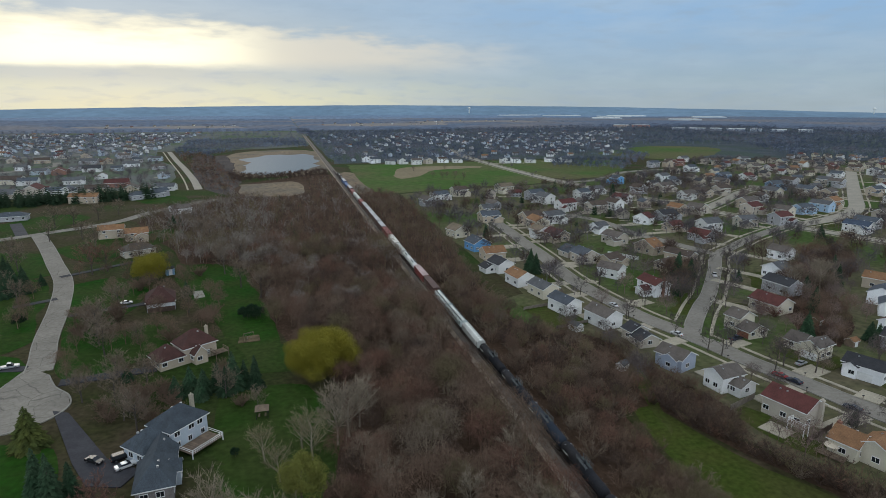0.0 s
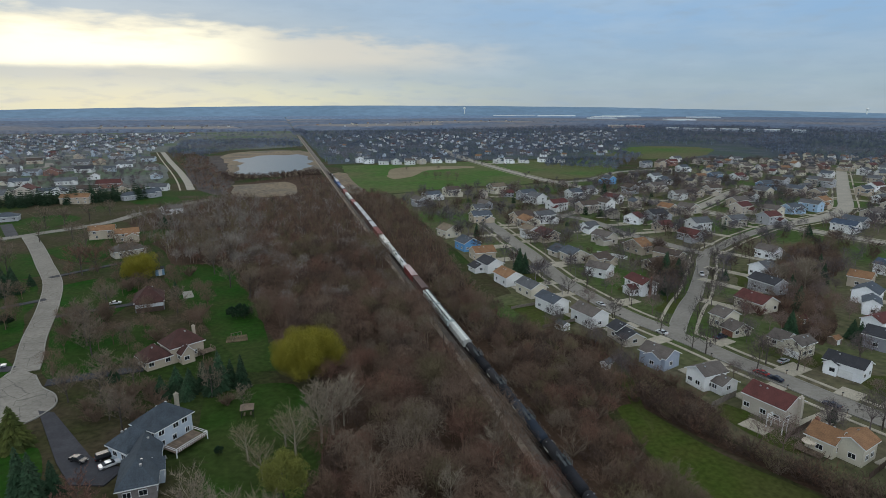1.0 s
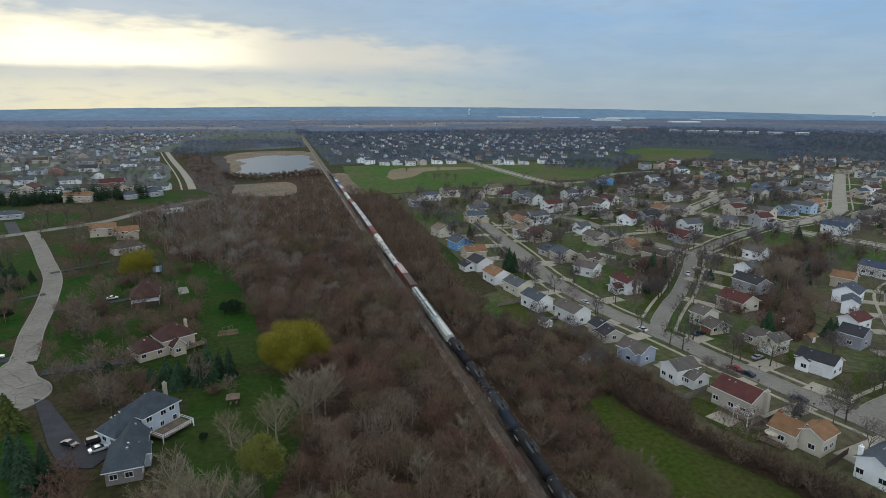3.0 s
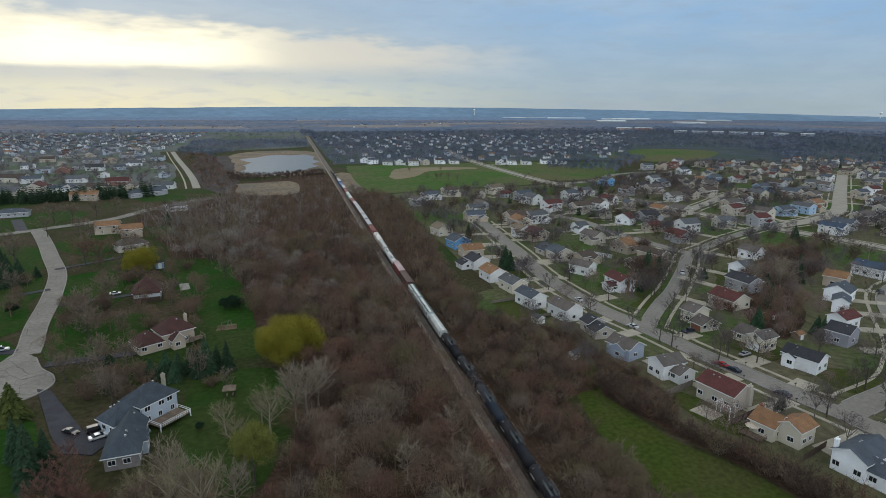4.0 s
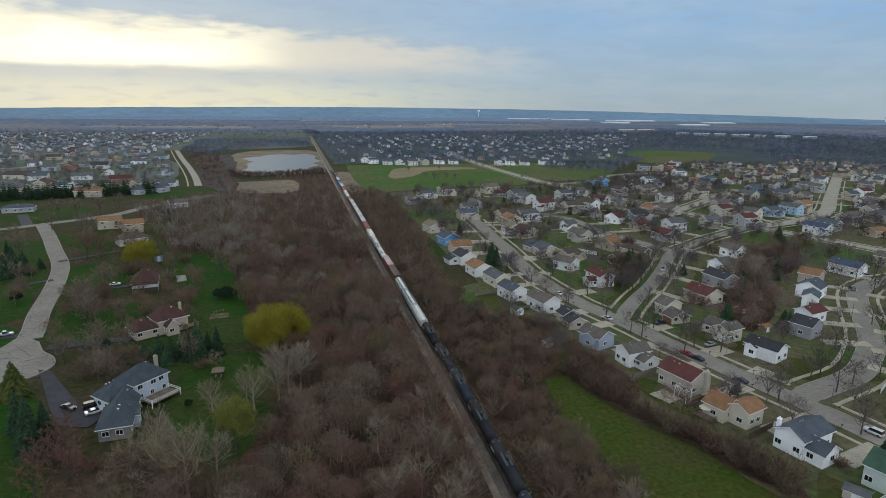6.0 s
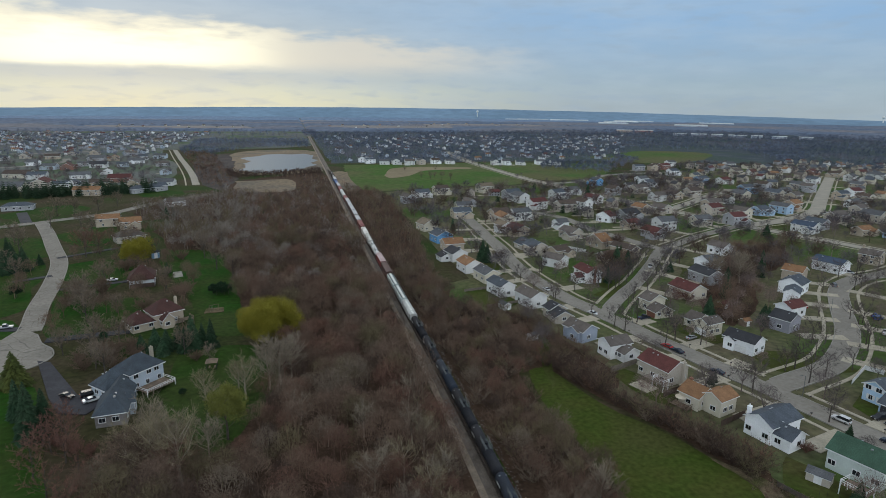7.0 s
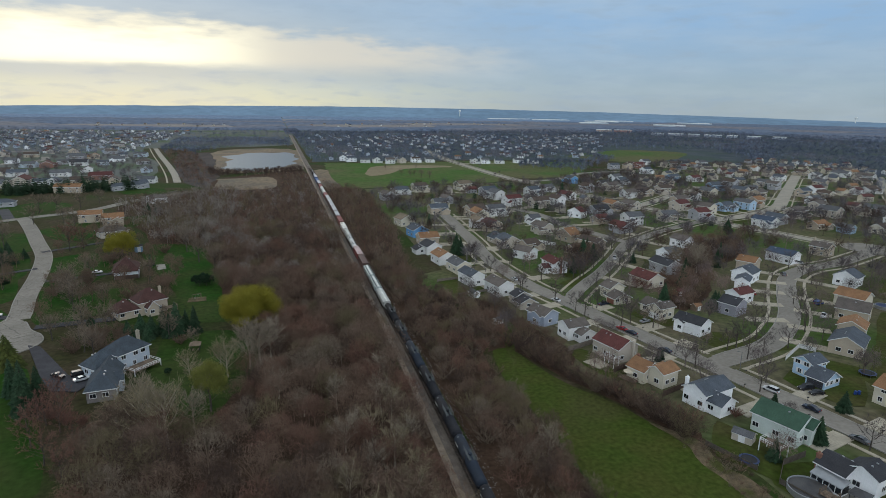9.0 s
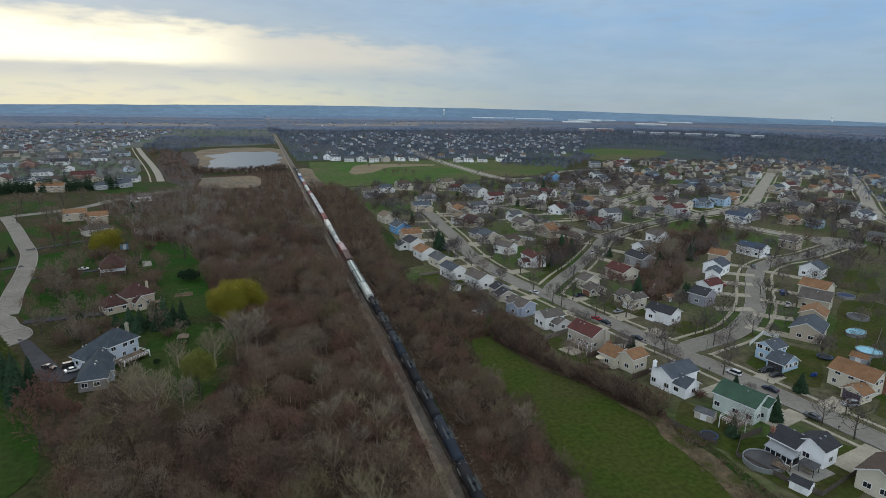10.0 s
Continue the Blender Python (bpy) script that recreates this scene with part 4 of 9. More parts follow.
estate_house("beige", "grey", 425.1, 427.9, -70, 11.4, 8.2, 5.2)
estate_house("brick", "maroon", 551.0, 537.1, 19, 10.8, 8.2, 4.2)
estate_house("tan", "brown", 559.0, 511.9, -74, 12.5, 8.3, 4.2)
estate_house("cream", "slate", 532.0, 586.0, 14, 10.5, 8.2, 5.2)
estate_house("white", "grey", 510.9, 625.5, 3, 12.1, 8.5, 5.2)
estate_house("cream", "taupe", 453.1, 544.1, 12, 12.5, 7.9, 5.2)
estate_house("white", "maroon", 383.6, 478.7, 14, 11.9, 8.4, 4.2)
estate_house("white", "slate", 377.5, 554.2, 12, 11.0, 7.9, 5.2)
estate_house("white", "grey", 298.2, 491.2, 15, 10.8, 8.0, 5.2)
estate_house("beige", "taupe", 257.2, 430.5, 9, 12.6, 8.5, 5.2)
estate_house("white", "slate", 291.3, 469.6, 20, 10.4, 9.0, 4.2)
estate_house("white", "grey", 445.5, 656.9, 9, 12.1, 8.6, 5.2)
estate_house("brick", "maroon", 408.3, 615.7, 8, 12.0, 8.1, 5.2)
estate_house("tan", "brown", 385.1, 604.5, 82, 10.6, 8.4, 5.2)
estate_house("grey", "slate", 367.2, 606.8, -3, 11.9, 7.6, 5.2)
estate_house("brightblue", "slate", 245.4, 485.3, -81, 10.2, 7.7, 5.2)
estate_house("offwhite", "grey", 193.3, 433.4, 16, 12.0, 7.6, 4.2)
estate_house("tan", "taupe", 325.4, 443.3, -75, 10.0, 8.1, 5.2)
estate_house("blue", "slate", 367.0, 490.8, 7, 12.1, 8.3, 4.2)
estate_house("beige", "brown", 291.8, 403.5, 7, 10.9, 8.3, 5.2)
estate_house("white", "maroon", 135.0, 369.4, 15, 12.5, 8.1, 5.2)
estate_house("offwhite", "slate", 170.9, 413.2, 18, 10.4, 8.4, 5.2)
estate_house("beige", "brown", 151.4, 356.3, 10, 12.9, 8.4, 5.2)
estate_house("white", "brown", 169.3, 363.5, -74, 10.3, 8.3, 5.2)
estate_house("white", "grey", 133.8, 400.5, -76, 11.9, 8.8, 5.2)
estate_house("grey", "slate", 133.7, 419.2, 17, 12.9, 8.2, 5.2)
estate_house("cream", "tan", 123.9, 459.0, 16, 12.9, 8.9, 5.2)
estate_house("cream", "brown", 82.2, 451.1, 13, 11.5, 8.1, 5.2)
estate_house("white", "slate", 62.2, 437.4, 19, 12.8, 7.7, 4.2)
estate_house("grey", "taupe", 47.3, 415.0, -72, 10.7, 7.6, 4.2)
estate_house("tan", "slate", 69.9, 344.4, 4, 11.4, 8.3, 4.2)
estate_house("cream", "grey", 78.7, 369.0, 5, 10.7, 7.9, 4.2)
estate_house("tan", "brown", 92.2, 330.3, 13, 11.5, 9.0, 5.2)
estate_house("cream", "orange", 90.3, 316.1, -86, 12.3, 8.0, 5.2)
estate_house("white", "grey", 106.2, 329.6, 13, 12.2, 7.5, 5.2)
estate_house("grey", "brown", 229.4, 425.6, -80, 10.0, 8.7, 5.2)
estate_house("beige", "maroon", 249.5, 324.3, 16, 11.4, 8.5, 5.2)
estate_house("grey", "brown", 390.4, 433.2, -77, 11.4, 8.6, 5.2)
estate_house("beige", "slate", 356.4, 382.8, -73, 11.7, 8.5, 5.2)
estate_house("grey", "maroon", 239.3, 289.7, 8, 10.5, 8.5, 5.2)
estate_house("white", "slate", 603.1, 499.9, 8, 11.3, 8.3, 4.2)
estate_house("cream", "brown", 421.1, 355.8, -79, 10.8, 7.6, 4.2)
estate_house("beige", "grey", 339.7, 278.8, -76, 12.2, 9.0, 5.2)
estate_house("tan", "slate", 409.0, 367.0, 5, 10.4, 7.7, 5.2)
estate_house("cream", "brown", -299.2, 630.6, -8, 24.3, 13.0, 4.0)
estate_house("white", "slate", -278.7, 617.9, 4, 15.8, 9.8, 4.1)
estate_house("beige", "maroon", -253.6, 556.7, 96, 21.4, 13.0, 4.0)
estate_house("beige", "grey", -267.6, 534.9, -8, 20.8, 12.9, 3.4)
estate_house("white", "slate", -233.5, 545.8, 4, 13.9, 8.6, 3.4)
estate_house("white", "slate", -226.0, 548.0, 96, 10.2, 8.4, 4.1)
estate_house("white", "grey", -241.0, 615.7, 14, 18.0, 11.2, 3.4)
estate_house("palegrey", "grey", -299.5, 708.4, -8, 14.9, 9.2, 4.1)
estate_house("brick", "maroon", -281.5, 705.5, 104, 20.6, 12.8, 4.0)
estate_house("grey", "grey", -276.3, 741.8, 14, 12.3, 8.4, 3.4)
estate_house("white", "charcoal", -255.4, 725.5, 4, 17.9, 11.1, 4.0)
estate_house("grey", "grey", -284.5, 823.0, -8, 20.3, 12.6, 3.4)
estate_house("tan", "orange", -263.3, 819.8, -76, 17.4, 10.8, 4.0)
estate_house("white", "grey", -227.4, 775.7, 14, 17.6, 10.9, 3.4)
estate_house("grey", "taupe", -262.2, 899.9, -8, 16.0, 9.9, 4.0)
estate_house("white", "slate", -232.7, 831.8, 14, 10.8, 8.4, 4.1)
estate_house("white", "taupe", -226.5, 652.1, -76, 11.8, 8.4, 4.0)
estate_house("brick", "maroon", -196.8, 581.7, 4, 19.2, 11.9, 4.1)
estate_house("tan", "brown", -204.9, 547.8, 14, 15.5, 9.6, 4.1)
estate_house("tan", "taupe", -176.8, 542.6, 96, 16.1, 10.0, 4.1)
estate_house("white", "grey", -151.6, 549.3, -8, 16.1, 10.0, 3.4)
estate_house("palegrey", "grey", -213.5, 846.3, -8, 15.0, 9.3, 4.0)
estate_house("grey", "taupe", -190.2, 734.6, 14, 14.2, 8.8, 3.4)
estate_house("palegrey", "grey", -170.4, 642.5, 104, 13.5, 8.4, 4.0)
estate_house("white", "slate", -393.2, 831.5, 4, 9.9, 8.4, 4.0)
estate_house("tan", "taupe", -316.0, 917.3, 104, 18.1, 11.2, 4.1)
estate_house("grey", "grey", -258.7, 1062.2, 14, 13.6, 8.4, 4.1)
estate_house("tan", "brown", -296.3, 1243.4, -8, 14.9, 9.2, 4.0)
estate_house("beige", "taupe", -381.9, 862.4, 96, 16.0, 9.9, 4.1)
estate_house("tan", "brown", -344.5, 848.4, 14, 17.0, 10.6, 4.0)
estate_house("beige", "grey", -341.3, 911.0, 96, 15.1, 9.3, 3.4)
estate_house("white", "grey", -333.7, 757.6, -8, 12.8, 8.4, 4.0)
estate_house("palegrey", "slate", -231.5, 728.1, 14, 11.9, 8.4, 3.4)
estate_house("grey", "grey", -327.9, 1084.4, 4, 17.6, 10.9, 3.4)
estate_house("white", "grey", -332.2, 1144.2, 96, 14.8, 9.2, 4.1)
estate_house("beige", "taupe", -285.9, 1051.9, 14, 13.6, 8.4, 4.1)
estate_house("white", "grey", 49.5, 759.6, 90, 10.3, 8.7, 5.2)
estate_house("white", "slate", 58.5, 741.5, 7, 12.7, 8.0, 5.2)
estate_house("white", "grey", 74.4, 723.3, -8, 12.0, 8.2, 4.2)
estate_house("white", "slate", 88.7, 721.7, 92, 10.9, 8.5, 5.2)
estate_house("white", "taupe", 105.3, 711.9, -2, 12.1, 8.4, 5.2)
estate_house("beige", "grey", 121.3, 718.1, 94, 12.7, 8.6, 5.2)
estate_house("white", "brown", 141.5, 724.1, 6, 11.1, 7.6, 5.2)
estate_house("white", "grey", 160.0, 722.0, -1, 10.5, 7.8, 4.2)
estate_house("white", "slate", 214.9, 699.5, 90, 10.0, 7.6, 5.2)
estate_house("white", "grey", 229.8, 697.8, -7, 10.1, 8.8, 5.2)
estate_house("white", "slate", 248.6, 695.6, -6, 10.7, 8.7, 4.2)
estate_house("white", "grey", 278.4, 700.5, -1, 11.9, 8.2, 4.2)
estate_house("white", "slate", 294.2, 690.5, 13, 11.3, 8.5, 4.2)


# ---- trees ----
def tree_arrays(seed, h, spread, limbs, subs, twigs, wide, lift=0.9):
    """A leafless tree: trunk and limbs, and twigs, each as vertices and triangles."""
    rnd = random.Random(seed)
    wood, fine = ([], []), ([], [])

    def tube(p, q, r0, r1, n=3):
        d = (q - p).normalized()
        a = d.orthogonal().normalized()
        b = d.cross(a)
        v, f = wood
        i0 = len(v)
        for c, r in ((p, r0), (q, r1)):
            for k in range(n):
                t = 2 * math.pi * k / n
                v.append(c + (a * math.cos(t) + b * math.sin(t)) * r)
        for k in range(n):
            l = (k + 1) % n
            f.append((i0 + k, i0 + l, i0 + n + l))
            f.append((i0 + k, i0 + n + l, i0 + n + k))

    def sliver(p, q, w):
        d = (q - p).normalized()
        a = d.cross(Vector((rnd.uniform(-1, 1), rnd.uniform(-1, 1), rnd.uniform(-1, 1)))).normalized() * w
        v, f = fine
        i0 = len(v)
        v += [p - a, p + a, q]
        f.append((i0, i0 + 1, i0 + 2))

    top = Vector((rnd.uniform(-0.04, 0.04) * h, rnd.uniform(-0.04, 0.04) * h, h * 0.62))
    mid = top * 0.45 + Vector((rnd.uniform(-0.02, 0.02) * h, rnd.uniform(-0.02, 0.02) * h, 0))
    r = h * 0.016
    tube(Vector((0, 0, -0.3)), mid, r * 1.4, r, 5)
    tube(mid, top, r, r * 0.45, 4)
    for i in range(limbs):
        f0 = 0.30 + 0.7 * (i + rnd.random() * 0.6) / limbs
        p = mid.lerp(top, max(0, (f0 - 0.45) / 0.55)) if f0 > 0.45 else Vector((0, 0, 0)).lerp(mid, f0 / 0.45)
        az = i * 2.4 + rnd.uniform(-0.5, 0.5)
        length = spread * (1.15 - 0.55 * f0) * rnd.uniform(0.75, 1.15)
        up = lift * (0.35 + 0.9 * f0) * rnd.uniform(0.8, 1.2)
        d = Vector((math.cos(az), math.sin(az), up)).normalized()
        k = p + d * length * 0.5 + Vector((0, 0, 0.04 * h * rnd.random()))
        q = k + (d + Vector((rnd.uniform(-0.3, 0.3), rnd.uniform(-0.3, 0.3), 0.35))).normalized() * length * 0.55
        tube(p, k, r * 0.42, r * 0.26)
        tube(k, q, r * 0.26, r * 0.10)
        for j in range(subs):
            t = 0.25 + 0.75 * (j + rnd.random()) / subs
            o = p.lerp(k, t * 2) if t < 0.5 else k.lerp(q, t * 2 - 1)
            e = (d * 0.6 + Vector((rnd.uniform(-1, 1), rnd.uniform(-1, 1), rnd.uniform(-0.1, 0.9)))).normalized()
            s = o + e * length * rnd.uniform(0.28, 0.5)
            sliver(o, s, r * 0.13 + wide * 0.5)
            for _ in range(twigs):
                u = o.lerp(s, rnd.uniform(0.25, 1.0))
                g = (e * 0.6 + Vector((rnd.uniform(-1, 1), rnd.uniform(-1, 1), rnd.uniform(-0.3, 1.0)))).normalized()
                sliver(u, u + g * rnd.uniform(0.07, 0.14) * h, wide)
    return wood, fine


def shrub_arrays(seed, h, r, stems=13, subs=5, twigs=7, wide=0.026):
    """A bush of many thin stems that fan out from the ground."""
    rnd = random.Random(seed)
    v, f = [], []

    def sliver(p, q, w):
        a = (q - p).cross(Vector((rnd.uniform(-1, 1), rnd.uniform(-1, 1), rnd.uniform(-1, 1)))).normalized() * w
        i = len(v)
        v.extend((p - a, p + a, q))
        f.append((i, i + 1, i + 2))
    for k in range(stems):
        az = k * 2.4 + rnd.uniform(-0.4, 0.4)
        out = r * rnd.uniform(0.35, 1.0)
        base = Vector((rnd.uniform(-0.5, 0.5), rnd.uniform(-0.5, 0.5), -0.1))
        tip = Vector((math.cos(az) * out, math.sin(az) * out, h * rnd.uniform(0.6, 1.0) * (1.1 - 0.4 * out / r)))
        sliver(base, tip, 0.05)
        for _ in range(subs):
            p = base.lerp(tip, rnd.uniform(0.2, 0.9))
            d = ((tip - base).normalized() + Vector((rnd.uniform(-1, 1), rnd.uniform(-1, 1), rnd.uniform(-0.2, 0.6)))).normalized()
            q = p + d * h * rnd.uniform(0.2, 0.4)
            sliver(p, q, wide)
            for _ in range(twigs):
                o = p.lerp(q, rnd.uniform(0.1, 1.0))
                e = (d * 0.5 + Vector((rnd.uniform(-1, 1), rnd.uniform(-1, 1), rnd.uniform(-0.3, 0.9)))).normalized()
                sliver(o, o + e * h * rnd.uniform(0.08, 0.2), wide)
    return np.array([tuple(p) for p in v]), np.array(f)


def template_mesh(name, data, mat):
    return mesh_from_arrays(name, [tuple(v) for v in data[0]], data[1], mat)


def tree_kind(seed, h, spread, limbs, subs, twigs, wide, bark, twig, lift=0.9):
    wood, fine = tree_arrays(seed, h, spread, limbs, subs, twigs, wide, lift)
    return template_mesh("trunk", wood, bark), template_mesh("crown", fine, twig)


def plant(kind, x, y, turn, size, label, category="tree", group="street trees", name="bare_tree"):
    t = thing(name, label, category, pose(x, y, 0, 0, 0, turn) @ Matrix.Scale(size, 4), group)
    part("trunk", kind[0], None, t)
    part("crown", kind[1], None, t)
    return t


STREET_KINDS = [tree_kind(s, 9.5, 5.0, 10, 6, 9, 0.030, M_BARK, M_STREETTWIG, 0.8) for s in (11, 12, 13)]
GREY_KINDS = [tree_kind(s, 13.0, 6.6, 13, 7, 10, 0.045, M_BARK, M_TWIGGREY, 0.9) for s in (24, 25, 26)]
PALE_KINDS = [tree_kind(s, 15.0, 7.4, 15, 8, 11, 0.045, M_PALEBARK, M_PALETWIG, 1.0) for s in (21, 22, 23)]


def spruce_arrays(seed, h, r, dense=3.4):
    rnd = random.Random(seed)
    v, f = [], []
    rows = int(h * dense)
    for i in range(rows):
        t = i / rows
        z = 0.4 + (h - 0.5) * t
        rad = r * (1 - t) ** 0.85 * rnd.uniform(0.85, 1.1) + 0.1
        n = max(6, int(5.5 * dense * (1 - t)) + 4)
        for k in range(n):
            a = 2 * math.pi * (k + rnd.random()) / n
            d = Vector((math.cos(a), math.sin(a), 0))
            s = Vector((-d.y, d.x, 0))
            ln = rad * rnd.uniform(0.75, 1.15)
            tip = d * ln + Vector((0, 0, z - ln * rnd.uniform(0.18, 0.45)))
            w = 0.16 * ln + 0.10
            i0 = len(v)
            v += [Vector((0, 0, z + 0.15)), d * ln * 0.6 + s * w + Vector((0, 0, z - ln * 0.22)), tip, d * ln * 0.6 - s * w + Vector((0, 0, z - ln * 0.22)), d * ln * 0.55 + Vector((0, 0, z + 0.05))]
            f += [(i0, i0 + 1, i0 + 4), (i0 + 1, i0 + 2, i0 + 4), (i0 + 2, i0 + 3, i0 + 4), (i0 + 3, i0, i0 + 4)]
    return v, f


def spruce_kind(seed, h, r, mat=None):
    bm = bmesh.new()
    add_tube(bm, (0, 0, -0.3), (0, 0, h * 0.9), 0.22, 0.04, 6)
    return mesh_of(bm, "trunk", M_BARK), template_mesh("crown", spruce_arrays(seed, h, r), mat or M_NEEDLE)


SPRUCE_KINDS = [spruce_kind(31, 10, 3.3), spruce_kind(32, 10, 2.8), spruce_kind(33, 8, 3.2)]


def leafy_kind(seed, h, r, count, mat, squash=0.8, leaf=0.34, lumps=70):
    """A domed crown of many small leaf clumps on limbs."""
    rnd = random.Random(seed)
    wood, _ = tree_arrays(seed, h, r * 0.9, 9, 2, 0, 0.03)
    v, f = [], []
    cz = h - r * squash
    heads = []
    for _ in range(lumps):
        a, b = rnd.uniform(0, 2 * math.pi), math.asin(rnd.uniform(-0.45, 1))
        k = rnd.uniform(0.45, 0.84)
        heads.append((Vector((math.cos(a) * math.cos(b) * r * k, math.sin(a) * math.cos(b) * r * k, cz + math.sin(b) * r * squash * k)), rnd.uniform(0.20, 0.34) * r))
    for _ in range(count):
        c, hr = rnd.choice(heads)
        d = Vector((rnd.gauss(0, 1), rnd.gauss(0, 1), rnd.gauss(0, 1))).normalized()
        p = c + d * hr * rnd.uniform(0.6, 1.05)
        p.z = max(p.z, h * 0.14)
        a = Vector((rnd.uniform(-1, 1), rnd.uniform(-1, 1), rnd.uniform(-0.7, 0.7))).normalized() * leaf * rnd.uniform(0.6, 1.3)
        b = a.cross(d).normalized() * leaf * rnd.uniform(0.5, 1.0)
        i0 = len(v)
        v += [p - a, p + b, p + a - d * 0.1]
        f.append((i0, i0 + 1, i0 + 2))
    return template_mesh("trunk", wood, M_BARK), template_mesh("crown", (v, f), mat)


def scatter(name, spots, kinds, mat, label, category="woodland"):
    """Many alike plants joined into one mesh. Spots: x, y, turn, size, kind."""
    vs, fs, off = [], [], 0
    for i, (kv, kf) in enumerate(kinds):
        mine = [s for s in spots if s[4] == i]
        if not mine:
            continue
        P = np.array([s[:4] for s in mine])
        c, n = np.cos(P[:, 2]), np.sin(P[:, 2])
        X = (kv[None, :, 0] * c[:, None] - kv[None, :, 1] * n[:, None]) * P[:, 3:4] + P[:, 0:1]
        Y = (kv[None, :, 0] * n[:, None] + kv[None, :, 1] * c[:, None]) * P[:, 3:4] + P[:, 1:2]
        Z = np.broadcast_to(kv[None, :, 2] * P[:, 3:4], X.shape)
        vs.append(np.stack((X, Y, Z), -1).reshape(-1, 3))
        m = len(kv)
        fs.append((kf[None] + (np.arange(len(mine)) * m)[:, None, None] + off).reshape(-1, 3))
        off += m * len(mine)
    me = mesh_from_arrays(name, np.concatenate(vs), np.concatenate(fs), mat)
    return tagged(new(name, me), label, category, "", "stuff")


def joined(data):
    """Trunk and twigs of a tree in one pair of arrays."""
    (v0, f0), (v1, f1) = data
    v = np.array([tuple(p) for p in v0] + [tuple(p) for p in v1])
    f = np.array(list(f0) + [tuple(i + len(v0) for i in t) for t in f1])
    return v, f


def broom_arrays(seed, h, r, tips=560, wide=0.034, limbs=9):
    """A leafless tree with a rounded, uneven crown of fine upright twigs."""
    rnd = random.Random(seed)
    v, f = [], []

    def tube(p, q, r0, r1):
        d = (q - p).normalized()
        a = d.orthogonal().normalized()
        b = d.cross(a)
        i0 = len(v)
        for c, rad in ((p, r0), (q, r1)):
            for k in range(3):
                v.append(c + (a * math.cos(2.1 * k) + b * math.sin(2.1 * k)) * rad)
        for k in range(3):
            n = (k + 1) % 3
            f.append((i0 + k, i0 + n, i0 + 3 + n))
            f.append((i0 + k, i0 + 3 + n, i0 + 3 + k))

    def sliver(p, q, w):
        a = (q - p).cross(Vector((rnd.uniform(-1, 1), rnd.uniform(-1, 1), rnd.uniform(-1, 1)))).normalized() * w
        i0 = len(v)
        v.extend((p - a, p + a, q))
        f.append((i0, i0 + 1, i0 + 2))

    base = Vector((0, 0, h * rnd.uniform(0.24, 0.34)))
    mid = Vector((rnd.uniform(-0.3, 0.3), rnd.uniform(-0.3, 0.3), h * 0.52))
    tube(Vector((0, 0, -0.3)), base, h * 0.017, h * 0.012)
    lobes = [(rnd.uniform(0, 6.28), rnd.uniform(0.1, 1.2), rnd.uniform(0.82, 1.12)) for _ in range(7)]

    def reach(az, el):
        k = 0.92
        for a, e, g in lobes:
            near = math.cos(az - a) * math.cos(el) * math.cos(e) + math.sin(el) * math.sin(e)
            if near > 0.8:
                k = g
        return k

    for i in range(limbs):
        az, el = i * 2.4 + rnd.uniform(-0.3, 0.3), rnd.uniform(0.35, 1.25)
        g = reach(az, el)
        tip = mid + Vector((math.cos(az) * math.cos(el) * r, math.sin(az) * math.cos(el) * r, math.sin(el) * h * 0.44)) * g * 0.85
        knee = base.lerp(tip, 0.5) + Vector((math.cos(az), math.sin(az), 0)) * 0.08 * r
        tube(base, knee, h * 0.007, h * 0.004)
        tube(knee, tip, h * 0.004, h * 0.0015)
    for _ in range(tips):
        az, el = rnd.uniform(0, 6.28), math.asin(rnd.uniform(-0.3, 1.0))
        d = Vector((math.cos(az) * math.cos(el) * r, math.sin(az) * math.cos(el) * r, math.sin(el) * h * 0.44))
        tip = mid + d * rnd.uniform(0.25, 1.0) ** 0.5 * reach(az, el)
        way = d.normalized() * 0.5 + Vector((rnd.gauss(0, 0.6), rnd.gauss(0, 0.6), rnd.gauss(0.35, 0.5)))
        sliver(tip - way.normalized() * h * rnd.uniform(0.06, 0.15), tip, wide * rnd.uniform(0.7, 1.3))
    return np.array([tuple(p) for p in v]), np.array(f)


WOOD_KINDS = [broom_arrays(40 + i, 9.6, 3.6 + 0.25 * (i % 3), 860, 0.032) for i in range(6)]
MIDDLE_KINDS = [broom_arrays(46 + i, 9.6, 3.7 + 0.25 * (i % 3), 460, 0.046, 6) for i in range(6)]
BUSH_KINDS = [shrub_arrays(50 + i, 4.4, 3.0) for i in range(4)]


